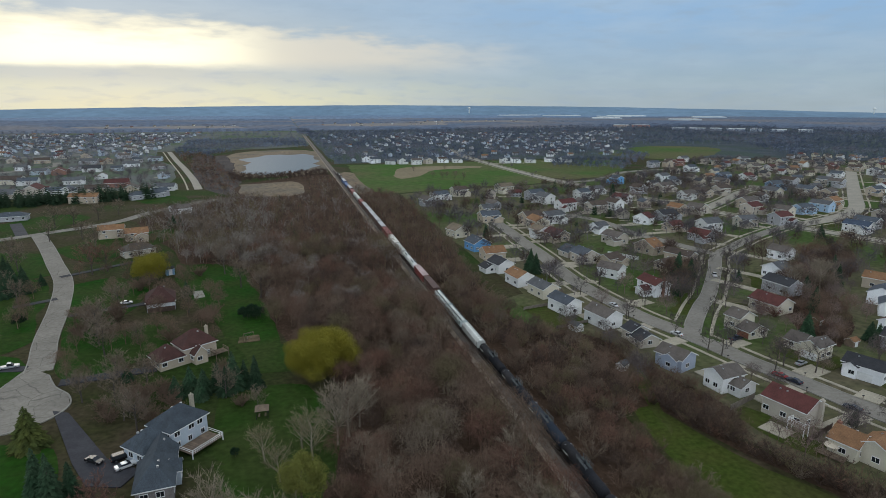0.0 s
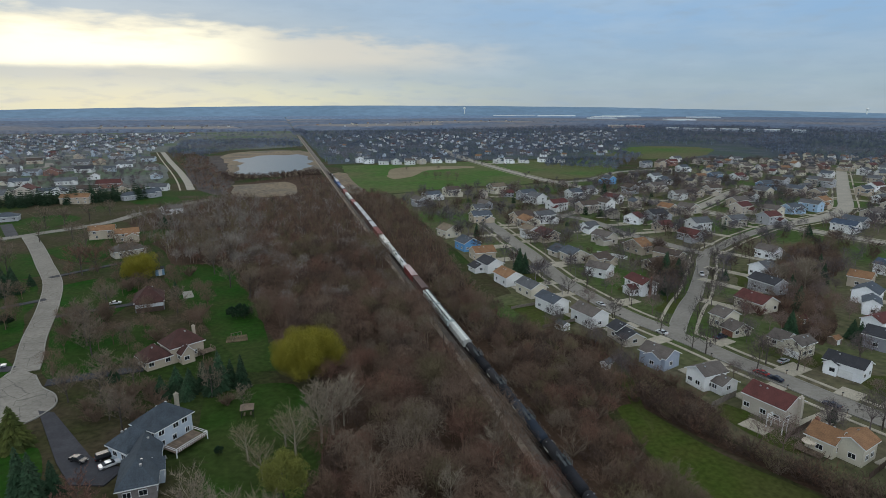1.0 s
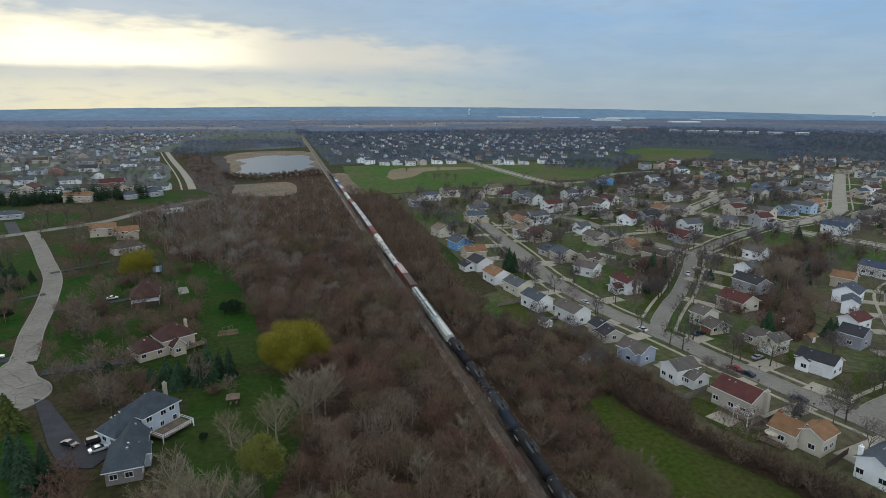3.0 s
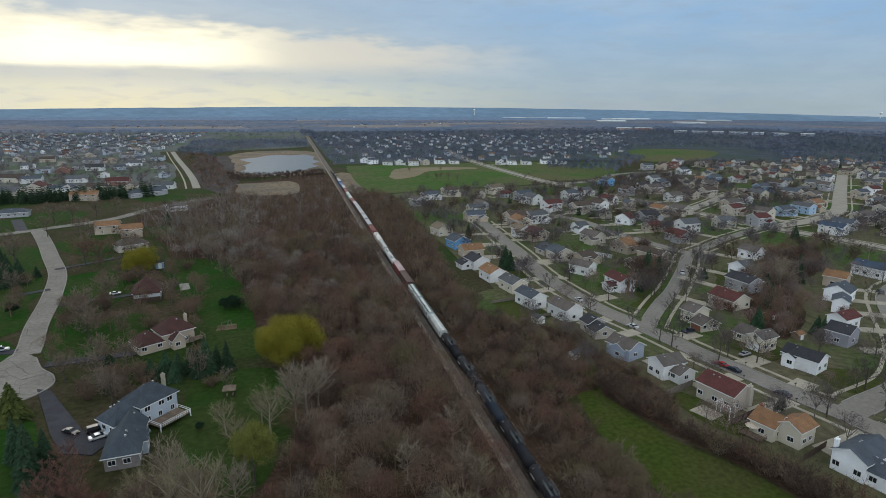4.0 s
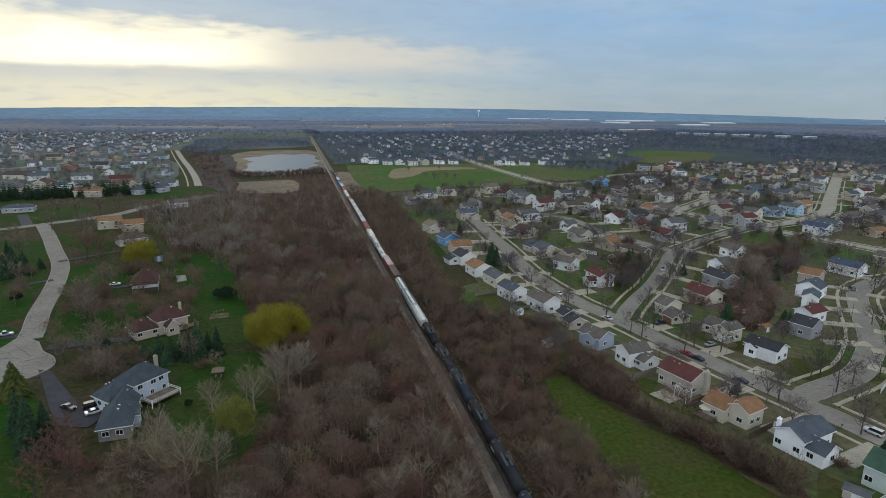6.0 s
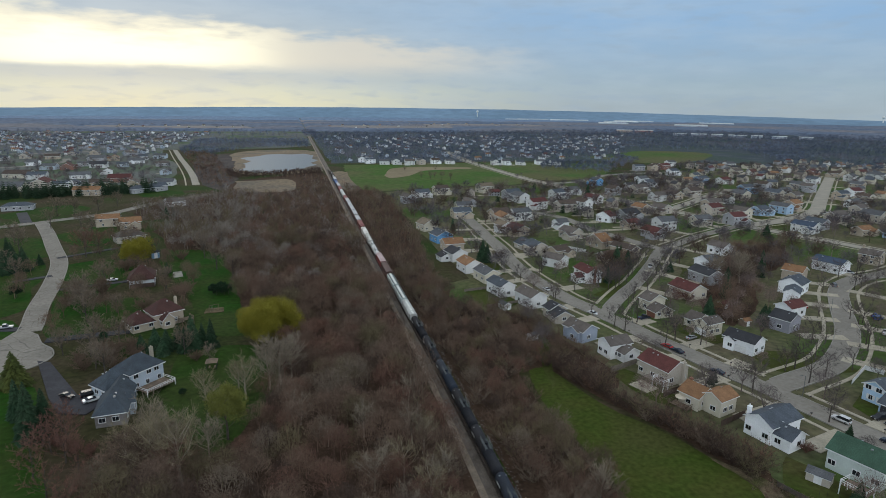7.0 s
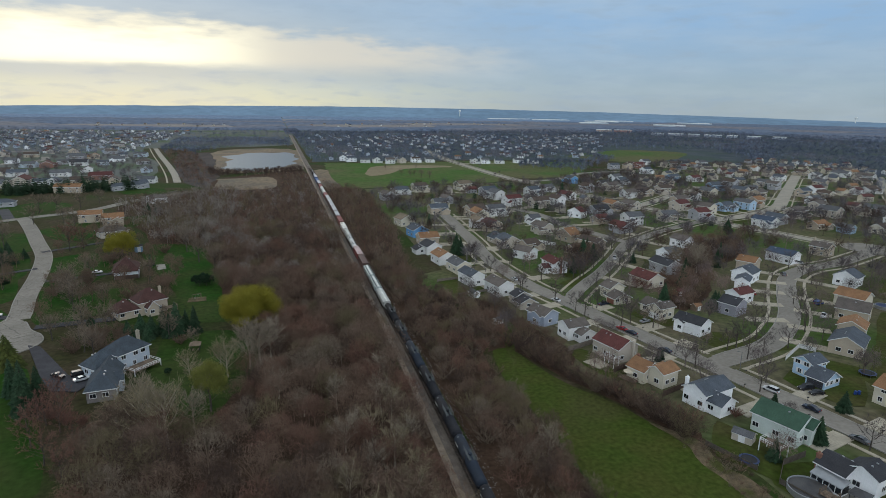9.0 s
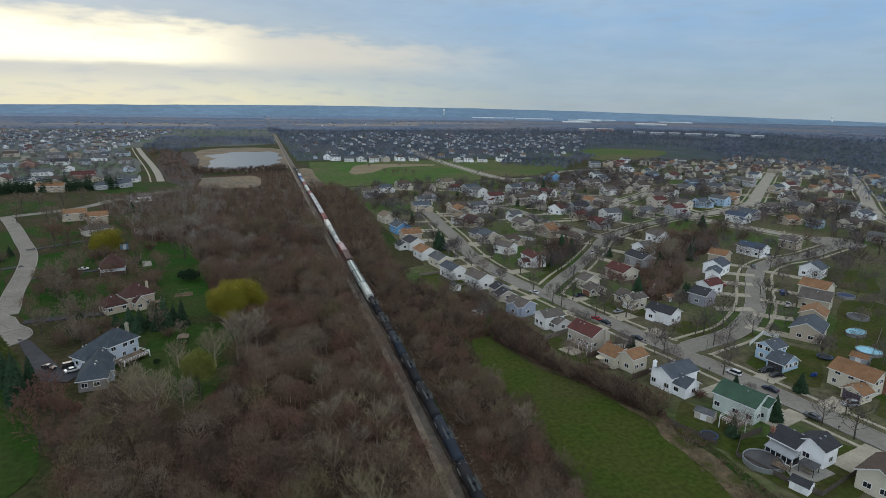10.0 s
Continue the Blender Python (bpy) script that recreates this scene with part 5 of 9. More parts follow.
def far_tree(seed, h=9.0, r=4.2, count=36, w=(0.12, 0.25)):
    """A far leafless tree: a trunk and a dome of twig bundles."""
    rnd = random.Random(seed)
    v, f = [(-0.2, -0.1, -0.2), (0.2, -0.1, -0.2), (0, 0.2, -0.2), (0, 0, h * 0.7)], [(0, 1, 3), (1, 2, 3), (2, 0, 3)]
    for _ in range(count):
        az, up = rnd.uniform(0, 6.28), rnd.uniform(-0.1, 1.0)
        d = Vector((math.cos(az) * math.cos(up), math.sin(az) * math.cos(up), math.sin(up)))
        p = Vector((0, 0, h * rnd.uniform(0.25, 0.6))) + d * r * rnd.uniform(0.1, 0.5)
        q = p + (d + Vector((rnd.uniform(-0.5, 0.5), rnd.uniform(-0.5, 0.5), 0.3))).normalized() * r * rnd.uniform(0.4, 0.75)
        s = d.cross(Vector((rnd.uniform(-1, 1), rnd.uniform(-1, 1), rnd.uniform(-1, 1)))).normalized() * rnd.uniform(*w)
        i = len(v)
        v += [tuple(p - s), tuple(p + s), tuple(q)]
        f.append((i, i + 1, i + 2))
    return np.array(v), np.array(f)


def far_crown(seed, h=8.0, r=4.2, count=38, fine=1.0, lumps=6):
    """A distant leafless crown: a trunk under a rounded, broken cloud of twig tips."""
    rnd = random.Random(seed)
    v, f = [(-0.2, -0.1, -0.2), (0.2, -0.1, -0.2), (0, 0.2, -0.2), (0, 0, h * 0.7)], [(0, 1, 3), (1, 2, 3), (2, 0, 3)]
    heads = [Vector((rnd.uniform(-0.6, 0.6) * r, rnd.uniform(-0.6, 0.6) * r, h * rnd.uniform(0.42, 0.78))) for _ in range(lumps)]
    for _ in range(count):
        d = Vector((rnd.gauss(0, 1), rnd.gauss(0, 1), rnd.gauss(0.25, 0.8))).normalized()
        p = rnd.choice(heads) + d * r * rnd.uniform(0.15, 0.42)
        a = Vector((rnd.uniform(-1, 1), rnd.uniform(-1, 1), rnd.uniform(-1, 1))).normalized() * rnd.uniform(0.4, 0.85) * fine
        b = a.cross(d).normalized() * rnd.uniform(0.18, 0.45) * fine
        i = len(v)
        v += [tuple(p - a), tuple(p + a), tuple(p + b + d * 0.5)]
        f.append((i, i + 1, i + 2))
    return np.array(v), np.array(f)


FAR_KINDS = [far_crown(60 + i, 8.0, 4.4, 40, 1.05, 6) for i in range(5)]
GARDEN_KINDS = [far_tree(75 + i, 9.0, 4.4, 110, (0.05, 0.12)) for i in range(5)]
MID_KINDS = [joined(tree_arrays(65 + i, 9.5, 4.9, 7, 4, 6, 0.06, 0.75)) for i in range(5)]


def fill(poly, spacing, kinds, seed, size=(0.75, 1.2), keep=None):
    rnd = random.Random(seed)
    xs, ys = [p[0] for p in poly], [p[1] for p in poly]
    out = []
    y = min(ys)
    while y < max(ys):
        x = min(xs)
        while x < max(xs):
            px, py = x + rnd.uniform(-0.55, 0.55) * spacing, y + rnd.uniform(-0.55, 0.55) * spacing
            if inside(px, py, poly) and (keep is None or keep(px, py, rnd)):
                out.append((px, py, rnd.uniform(0, 6.28), rnd.uniform(*size), rnd.randrange(kinds)))
            x += spacing
        y += spacing
    return out


def clear_of_streets(px, py, gap):
    for s in STREETS:
        for (x0, y0), (x1, y1) in zip(s, s[1:]):
            dx, dy = x1 - x0, y1 - y0
            t = max(0, min(1, ((px - x0) * dx + (py - y0) * dy) / (dx * dx + dy * dy)))
            if (px - x0 - t * dx) ** 2 + (py - y0 - t * dy) ** 2 < gap * gap:
                return False
    return True


def mixed_wood(name, spots, kinds, label, shares=(0.42, 0.14, 0.16, 0.13, 0.15), pale_side=False):
    """A wood of five tones of twig, tree by tree, in drifts of taller and lower trees."""
    rnd = random.Random(len(spots))
    tones = ((M_TWIG, "brown"), (M_TWIGGREY, "greyish"), (M_TWIGDARK, "dark"), (M_TWIGRED, "reddish"), (M_TWIGOLIVE, "olive-brown"))
    if pale_side:
        tones = (tones[0], (M_WOODPALE, "pale greyish")) + tones[2:]
    lots = [[] for _ in tones]
    for x, y, a, k, i in spots:
        drift = noise.noise(Vector((x * 0.035, y * 0.035, 2.0)))
        if pale_side and x < -62 + 22 * drift:
            mix = (0.14, 0.56, 0.03, 0.05, 0.22)
        else:
            mix = shares
        lots[rnd.choices(range(5), mix)[0]].append((x, y, a, k * (1.0 + 0.45 * drift), i))
    for lot, (mat, word) in zip(lots, tones):
        if lot:
            scatter(name, lot, kinds, mat, f"{word} {label}")


def off_road(x, y):
    return clear_of_streets(x, y, 5) and (x + 122) ** 2 + (y - 427) ** 2 > 90 and (x + 124) ** 2 + (y - 309) ** 2 > 100


def wood_edge(y):
    """How near the wood's stems come to the track, leaving the gravel path open."""
    return -5.6 - 0.00019 * min(0.0, y - 128) ** 2


CLEARING_BEHIND = [(-70, 118), (-54, 114), (-45, 104), (-48, 88), (-57, 86), (-67, 94)]
mixed_wood("bare_wood", fill(WOODS_L, 4.6, 6, 1, (0.6, 1.25), keep=lambda x, y, r: 15 < y < 195 and x < wood_edge(y) and not inside(x, y, CLEARING_BEHIND)), WOOD_KINDS, "leafless trees of the wood beside the railway")
mixed_wood("bare_wood_middle", fill(WOODS_L, 4.8, 6, 1, (0.6, 1.25), keep=lambda x, y, r: 195 <= y < 300 and x < wood_edge(y)), MIDDLE_KINDS, "leafless trees of the middle wood", pale_side=True)
CLEARING = [(-96, 575), (-60, 586), (-34, 580), (-32, 488), (-60, 470), (-92, 490)]
mixed_wood("lane_brush", fill(WOODS_L, 3.0, 4, 51, (0.25, 0.6), keep=lambda x, y, r: 15 < y < 330 and wood_edge(y) - 1.5 < x < wood_edge(y) + 2.0), BUSH_KINDS, "low leafless brush along the gravel lane", (0.34, 0.20, 0.10, 0.10, 0.26))
mixed_wood("bare_wood_near", fill(WOODS_L, 6.5, 5, 21, (0.7, 1.2), keep=lambda x, y, r: -85 < y <= 15 and x < wood_edge(y)), MID_KINDS, "leafless trees of the wood where the track bends")
far_spots = fill(WOODS_L, 5.2, 5, 1, (0.6, 1.1), keep=lambda x, y, r: y >= 300 and x < -6.5 and off_road(x, y) and not inside(x, y, CLEARING))
far_spots = [(x, y, a, k * max(0.42, 1.0 - 0.0021 * max(0, y - 320) * (1.0 if x > -75 else 0.6)), i) for x, y, a, k, i in far_spots]
mixed_wood("bare_wood_far", far_spots, MID_KINDS, "leafless trees of the wood towards the pond", (0.44, 0.16, 0.14, 0.12, 0.14), True)
mixed_wood("trackside_thicket", fill(WOODS_R, 5.0, 6, 2, (0.45, 0.85), keep=lambda x, y, r: 5 < y < 200 and x > 5.6), WOOD_KINDS, "leafless trees along the train", (0.40, 0.18, 0.18, 0.09, 0.15))
mixed_wood("trackside_brush", fill(WOODS_R, 4.1, 4, 18, (0.75, 1.4), keep=lambda x, y, r: 5 < y < 230 and x > 4.6), BUSH_KINDS, "leafless brush along the train", (0.40, 0.18, 0.18, 0.09, 0.15))
mixed_wood("trackside_thicket_far", fill(WOODS_R, 3.8, 5, 2, (0.5, 0.85), keep=lambda x, y, r: y >= 200 and x > 5.0), MID_KINDS, "leafless thicket along the train's head", (0.40, 0.18, 0.18, 0.09, 0.15))

YARD_BRUSH = [(23, 112), (29, 125), (28, 150), (29, 164), (35, 163), (41, 152), (43, 136), (46, 122), (48, 108), (44, 98), (38, 102), (32, 114)]
setting("yard_brush_floor", patch(YARD_BRUSH, 0.055, 1.0, 4), M_LITTER, "brown litter under the brush behind the gardens", "ground")
mixed_wood("yard_brush", fill(YARD_BRUSH, 3.4, 4, 31, (0.5, 1.1), keep=lambda x, y, r: not inside(x, y, TONGUE)), BUSH_KINDS, "leafless brush behind the gardens", (0.40, 0.18, 0.18, 0.09, 0.15))
mixed_wood("yard_trees", fill(YARD_BRUSH, 7.5, 6, 32, (0.45, 0.85), keep=lambda x, y, r: not inside(x, y, TONGUE)), WOOD_KINDS, "leafless trees behind the gardens", (0.40, 0.22, 0.14, 0.09, 0.15))


# ---- railway ----
def track_x(y):
    """The track runs straight to the north and bends gently at its near end."""
    return -0.00019 * min(0.0, y - 128) ** 2


def on_track(y, z=0.0):
    turn = math.degrees(math.atan2(track_x(y + 5) - track_x(y - 5), 10))
    return pose(track_x(y), y, z, 0, 0, -turn)


def sweep(loop, y0, y1):
    """A section of (x, z) pairs swept along the track."""
    bm = bmesh.new()
    ys = [y0 + k * 8 for k in range(int((127 - y0) / 8) + 1)] + [128, 400, 900, y1]
    rows = [[bm.verts.new((track_x(y) + a, y, b)) for a, b in loop] for y in ys]
    n = len(loop)
    for r, q in zip(rows, rows[1:]):
        for k in range(n):
            bm.faces.new((r[k], r[(k + 1) % n], q[(k + 1) % n], q[k]))
    bm.faces.new(rows[0])
    bm.faces.new(rows[-1])
    bmesh.ops.recalc_face_normals(bm, faces=bm.faces[:])
    return bm


def build_track():
    setting("trackbed", sweep([(-2.75, -0.1), (-2.75, 0.02), (-1.6, 0.55), (1.6, 0.55), (2.75, 0.02), (2.75, -0.1)], -60, 1450), M_BALLAST, "brown-grey stone ballast under the single track", "railway")
    setting("track_lane", sweep([(-4.2, -0.1), (-4.2, 0.07), (-2.7, 0.07), (-2.7, -0.1)], -60, 1500), M_GRAVEL, "brown gravel lane beside the track", "lane")
    for s in (-0.625, 0.625):
        setting("rail", sweep([(s - 0.04, 0.66), (s + 0.04, 0.66), (s + 0.04, 0.86), (s - 0.04, 0.86)], -60, 1450), M_RAIL, "rusty steel rail", "railway")
    vs, fs = [], []
    unit = [(x, y, z) for z in (0.52, 0.68) for y in (-0.11, 0.11) for x in (-1.12, 1.12)]
    quads = ((4, 5, 7), (4, 7, 6), (0, 1, 5), (0, 5, 4), (2, 6, 7), (2, 7, 3), (0, 4, 6), (0, 6, 2), (1, 3, 7), (1, 7, 5))
    for i in range(1300):
        y = -55 + i * 0.55
        o = len(vs)
        vs += [(a + track_x(y), b + y, c) for a, b, c in unit]
        fs += [tuple(o + k for k in q) for q in quads]
    tagged(new("sleepers", mesh_from_arrays("sleepers", vs, fs, M_TIE)), "dark timber sleepers under the rails", "sleepers", "", "stuff")
    rnd = random.Random(77)
    vs, fs = [], []
    for i in range(2600):
        y = rnd.uniform(20, 320)
        x = track_x(y) + rnd.choice((rnd.uniform(1.9, 4.4), rnd.uniform(1.9, 4.4), rnd.uniform(-4.8, -1.9)))
        r = rnd.uniform(0.06, 0.22)
        z = 0.07 + min(0.5, max(0.0, 0.46 * (2.75 - abs(x - track_x(y))) / 1.15))
        o = len(vs)
        vs += [(x + r * math.cos(a + i), y + r * math.sin(a + i), z) for a in (0, 2.1, 4.2)] + [(x + r * 0.2, y, z + r * 0.9)]
        fs += [(o, o + 1, o + 3), (o + 1, o + 2, o + 3), (o + 2, o, o + 3)]
    tagged(new("rubble", mesh_from_arrays("rubble", vs, fs, M_RUBBLE)), "loose pale stones along the track", "stones", "", "stuff")


M_RUBBLE = material("loose_stone", (0.185, 0.165, 0.145), (0.115, 0.10, 0.088), 0.6, 0.95, island=0.45)
build_track()
RAIL_TOP = 0.86
WAGON = Matrix.Diagonal((0.86, 1.0, 0.9, 1.0))     # cross-section of the wagons in plan units


def bogie(car, y):
    bm = bmesh.new()
    for s in (-0.98, 0.98):
        add_prism(bm, [(y - 1.2, 0.42), (y - 0.5, 0.30), (y + 0.5, 0.30), (y + 1.2, 0.42), (y + 0.9, 0.68), (y - 0.9, 0.68)], s - 0.08, s + 0.08, "x")
    add_box(bm, -0.95, 0.95, y - 0.3, y + 0.3, 0.4, 0.75)
    part("bogie", bm, M_DARKSTEEL, car)
    for dy in (-0.9, 0.9):
        for s in (-0.72, 0.72):
            w = bmesh.new()
            add_lathe(w, [(s - 0.07, 0.38), (s - 0.06, 0.43), (s + 0.06, 0.43), (s + 0.07, 0.38)], "x", 14, (0, y + dy, 0.43))
            part("wheel", w, M_DARKSTEEL, car)


M_DARKSTEEL = material("dark_steel", (0.035, 0.033, 0.032), (0.055, 0.045, 0.038), 1.0, 0.6, 0.4, fine=0.2)
M_DARKMETAL = paint("grey_steel", (0.13, 0.135, 0.14), 0.6, 0.3)
M_TANKBLACK = material("tank_black", (0.014, 0.015, 0.018), (0.022, 0.022, 0.025), 0.35, 0.78, fine=0.3, spec=0.14, random_tint=0.2)
M_TANKBLUE = material("tank_slate", (0.026, 0.034, 0.048), (0.020, 0.026, 0.036), 0.35, 0.75, fine=0.2, spec=0.15)
M_TANKWHITE = material("tank_white", (0.66, 0.66, 0.64), (0.52, 0.51, 0.48), 0.4, 0.45, fine=0.15)
M_HOPPER = material("hopper_pale", (0.47, 0.53, 0.52), (0.38, 0.43, 0.42), 0.3, 0.55, fine=0.15)
M_HOPPERGREY = material("hopper_grey", (0.42, 0.43, 0.40), (0.33, 0.33, 0.31), 0.3, 0.55, fine=0.15)
M_HATCH = paint("hatch_white", (0.70, 0.71, 0.66))
M_WALKWAY = material("roof_walk", (0.055, 0.066, 0.066), (0.038, 0.046, 0.046), 1.0, 0.7)
M_BOXRED = material("boxcar_red", (0.20, 0.045, 0.040), (0.14, 0.036, 0.033), 0.4, 0.6, fine=0.2)
M_BOXBROWN = material("boxcar_brown", (0.10, 0.055, 0.045), (0.07, 0.043, 0.038), 0.4, 0.65, fine=0.2)
M_BOXROOF = material("boxcar_roof", (0.40, 0.40, 0.41), (0.30, 0.30, 0.29), 0.3, 0.6, fine=0.2)
M_BOXROOFPINK = material("boxcar_roof_faded", (0.40, 0.30, 0.29), (0.30, 0.22, 0.21), 0.3, 0.7, fine=0.25)
M_BOXWHITE = material("boxcar_white", (0.62, 0.60, 0.55), (0.48, 0.45, 0.40), 0.4, 0.6, fine=0.2)
M_BOXBLUE = material("boxcar_blue", (0.035, 0.090, 0.230), (0.030, 0.070, 0.180), 0.4, 0.55, fine=0.2)


def underframe(car, half, mat):
    bm = box(-0.30, 0.30, -half, half, 0.80, 1.02)
    for s in (-1, 1):
        add_box(bm, -1.35, 1.35, min(s * half, s * (half - 1.2)), max(s * half, s * (half - 1.2)), 0.86, 1.0)
        add_box(bm, -0.16, 0.16, min(s * half, s * (half + 0.55)), max(s * half, s * (half + 0.55)), 0.66, 0.92)
    part("underframe", bm, mat, car)
    for s in (-1, 1):
        bogie(car, s * (half - 2.0))


def ladder(car, x, y0, y1, z0, z1, mat=None):
    bm = bmesh.new()
    for y in (y0, y1):
        add_box(bm, x - 0.03, x + 0.03, y - 0.03, y + 0.03, z0, z1)
    k = z0 + 0.2
    while k < z1:
        add_box(bm, x - 0.02, x + 0.02, y0, y1, k, k + 0.04)
        k += 0.38
    part("ladder", bm, mat or M_DARKSTEEL, car)


def tank_car(y, length, mat, label):
    car = thing("tank_wagon", label, "tank wagon", on_track(y, RAIL_TOP) @ WAGON, "wagons of the freight train")
    half = length / 2 - 0.5
    r, cz, e = 1.36, 2.45, half + 0.12
    bm = bmesh.new()
    prof = [(-e, 0.25), (-e + 0.08, 0.80), (-e + 0.24, 1.15), (-e + 0.45, 1.31)] + [(-e + 0.65, r), (-e / 3, r), (-e / 3 + 0.01, r + 0.015), (e / 3, r + 0.015), (e / 3 + 0.01, r), (e - 0.65, r)] + [(e - 0.45, 1.31), (e - 0.24, 1.15), (e - 0.08, 0.80), (e, 0.25)]
    for f in add_lathe(bm, prof, "y", 28, (0, 0, cz)):
        f.smooth = True
    part("tank", bm, mat, car)
    underframe(car, half, M_DARKSTEEL)
    bm = bmesh.new()
    add_lathe(bm, [(cz + r - 0.1, 0.42), (cz + r + 0.42, 0.42), (cz + r + 0.48, 0.36)], "z", 16)
    part("dome", bm, mat, car)
    bm = bmesh.new()
    for s in (-0.55, 0.55):
        add_box(bm, s - 0.30, s + 0.30, -1.9, 1.9, cz + r - 0.02, cz + r + 0.05)
    part("platform", bm, M_WALKWAY, car, "grey walkway round the dome")
    bm = bmesh.new()
    for s in (-0.9, 0.9):
        for h in (0.5, 0.95):
            add_box(bm, s - 0.03, s + 0.03, -1.9, 1.9, cz + r + h - 0.03, cz + r + h)
        for yy in (-1.9, -0.6, 0.6, 1.9):
            add_box(bm, s - 0.03, s + 0.03, yy - 0.03, yy + 0.03, cz + r - 0.25, cz + r + 0.95)
    part("railing", bm, M_DARKMETAL, car, "grey handrail on top")
    for s in (-1, 1):
        ladder(car, s * 1.42, -0.3, 0.3, 0.9, cz + r)
        bm = bmesh.new()
        for k in range(3):
            add_box(bm, min(s * 1.37, s * 1.395), max(s * 1.37, s * 1.395), e - 3.6 + k * 0.75, e - 3.05 + k * 0.75, cz - 0.12, cz + 0.22)
        part("lettering", bm, M_HATCH, car, "row of white bars on the tank's side")
        bm = bmesh.new()
        add_box(bm, min(s * 0.5, s * 0.9), max(s * 0.5, s * 0.9), e - 1.5, e - 1.42, cz + r - 0.28, cz + r - 0.1)
        part("grab_rail", bm, M_METAL, car)
    return car


def hopper_car(y, length, mat, roofmat, label, round_hatches=False):
    car = thing("covered_hopper", label, "hopper wagon", on_track(y, RAIL_TOP) @ WAGON, "wagons of the freight train")
    half = length / 2 - 0.5
    h = half - 0.5
    bm = bmesh.new()
    add_prism(bm, [(-1.38, 1.35), (1.38, 1.35), (1.50, 2.2), (1.46, 3.35), (0.95, 3.72), (-0.95, 3.72), (-1.46, 3.35), (-1.50, 2.2)], -h, h, "y")
    part("body", bm, mat, car)
    underframe(car, half, M_DARKSTEEL)
    for k in range(4):
        c = -h + 2 * h * (k + 0.5) / 4
        bm = bmesh.new()
        v0 = [bm.verts.new((sx * 1.2, c + sy * h * 0.23, 1.36)) for sx, sy in ((-1, -1), (1, -1), (1, 1), (-1, 1))]
        v1 = [bm.verts.new((sx * 0.4, c + sy * 0.4, 0.35)) for sx, sy in ((-1, -1), (1, -1), (1, 1), (-1, 1))]
        for i in range(4):
            bm.faces.new((v0[i], v1[i], v1[(i + 1) % 4], v0[(i + 1) % 4]))
        bm.faces.new(v1)
        bmesh.ops.recalc_face_normals(bm, faces=bm.faces[:])
        part("chute", bm, mat, car)
    n = int(h * 2 / 1.25) if y < 300 else 0
    for k in range(n):
        c = -h + 2 * h * (k + 0.5) / n
        for s in (-1, 1):
            part("rib", box(min(s * 1.44, s * 1.53), max(s * 1.44, s * 1.53), c - 0.05, c + 0.05, 1.35, 3.3), mat, car)
    for s in (-1, 1):
        part("roof_walk", box(s * 0.85 - 0.20, s * 0.85 + 0.20, -h, h, 3.76, 3.82), roofmat, car, "grated walkway along the roof")
        ladder(car, s * 1.5, -h + 0.05, -h + 0.5, 0.9, 3.6)
    m = 10 if round_hatches else 6
    for k in range(m):
        c = -h + 2 * h * (k + 0.5) / m
        w = h * 2 / m * (0.30 if round_hatches else 0.40)
        part("hatch", box(-0.42, 0.42, c - w, c + w, 3.70, 3.90, bevel=0.05), M_HATCH, car, "white roof hatch")
    return car


def box_car(y, length, mat, roofmat, label, high=4.0, name="boxcar"):
    car = thing(name, label, "boxcar", on_track(y, RAIL_TOP) @ WAGON, "wagons of the freight train")
    half = length / 2 - 0.5
    part("body", box(-1.45, 1.45, -half, half, 0.95, high), mat, car)
    underframe(car, half, M_DARKSTEEL)
    bm = bmesh.new()
    add_prism(bm, [(-1.52, high), (1.52, high), (1.52, high + 0.08), (0, high + 0.28), (-1.52, high + 0.08)], -half - 0.06, half + 0.06, "y")
    part("roof", bm, roofmat, car)
    n = int(half * 2 / 1.5) if y < 330 else 0
    for k in range(n):
        c = -half + 2 * half * (k + 0.5) / n
        for s in (-1, 1):
            if abs(c) > 1.6:
                part("rib", box(min(s * 1.45, s * 1.51), max(s * 1.45, s * 1.51), c - 0.06, c + 0.06, 1.0, high - 0.05), mat, car)
    for s in (-1, 1):
        part("sliding_door", box(min(s * 1.46, s * 1.55), max(s * 1.46, s * 1.55), -1.5, 1.5, 1.05, high - 0.15, bevel=0.03), mat, car)
        ladder(car, s * 1.5, half - 0.5, half - 0.05, 0.9, high)
    return car


def locomotive(y, label):
    car = thing("locomotive", label, "locomotive", on_track(y, RAIL_TOP) @ WAGON, "wagons of the freight train")
    part("underframe", box(-1.5, 1.5, -10.5, 10.5, 0.9, 1.35, bevel=0.05), M_DARKSTEEL, car)
    part("hood", box(-0.95, 0.95, -10.0, 5.6, 1.35, 4.1, bevel=0.15), M_DARKSTEEL, car)
    part("cab", box(-1.5, 1.5, 5.6, 8.4, 1.35, 4.45, bevel=0.12), M_DARKSTEEL, car)
    part("nose", box(-0.9, 0.9, 8.4, 10.0, 1.35, 3.1, bevel=0.15), M_DARKSTEEL, car)
    for s in (-1, 1):
        part("cab_window", box(min(s * 1.49, s * 1.53), max(s * 1.49, s * 1.53), 6.2, 7.8, 3.1, 3.9), M_GLASS, car)
    for yy in (-7.5, -5.0, -2.5):
        bm = bmesh.new()
        add_lathe(bm, [(4.08, 0.6), (4.25, 0.6), (4.28, 0.5)], "z", 14, (0, yy, 0))
        part("roof_fan", bm, M_METAL, car)
    for yy in (-7.2, 7.2):
        bogie(car, yy)


JOINT = 152.7
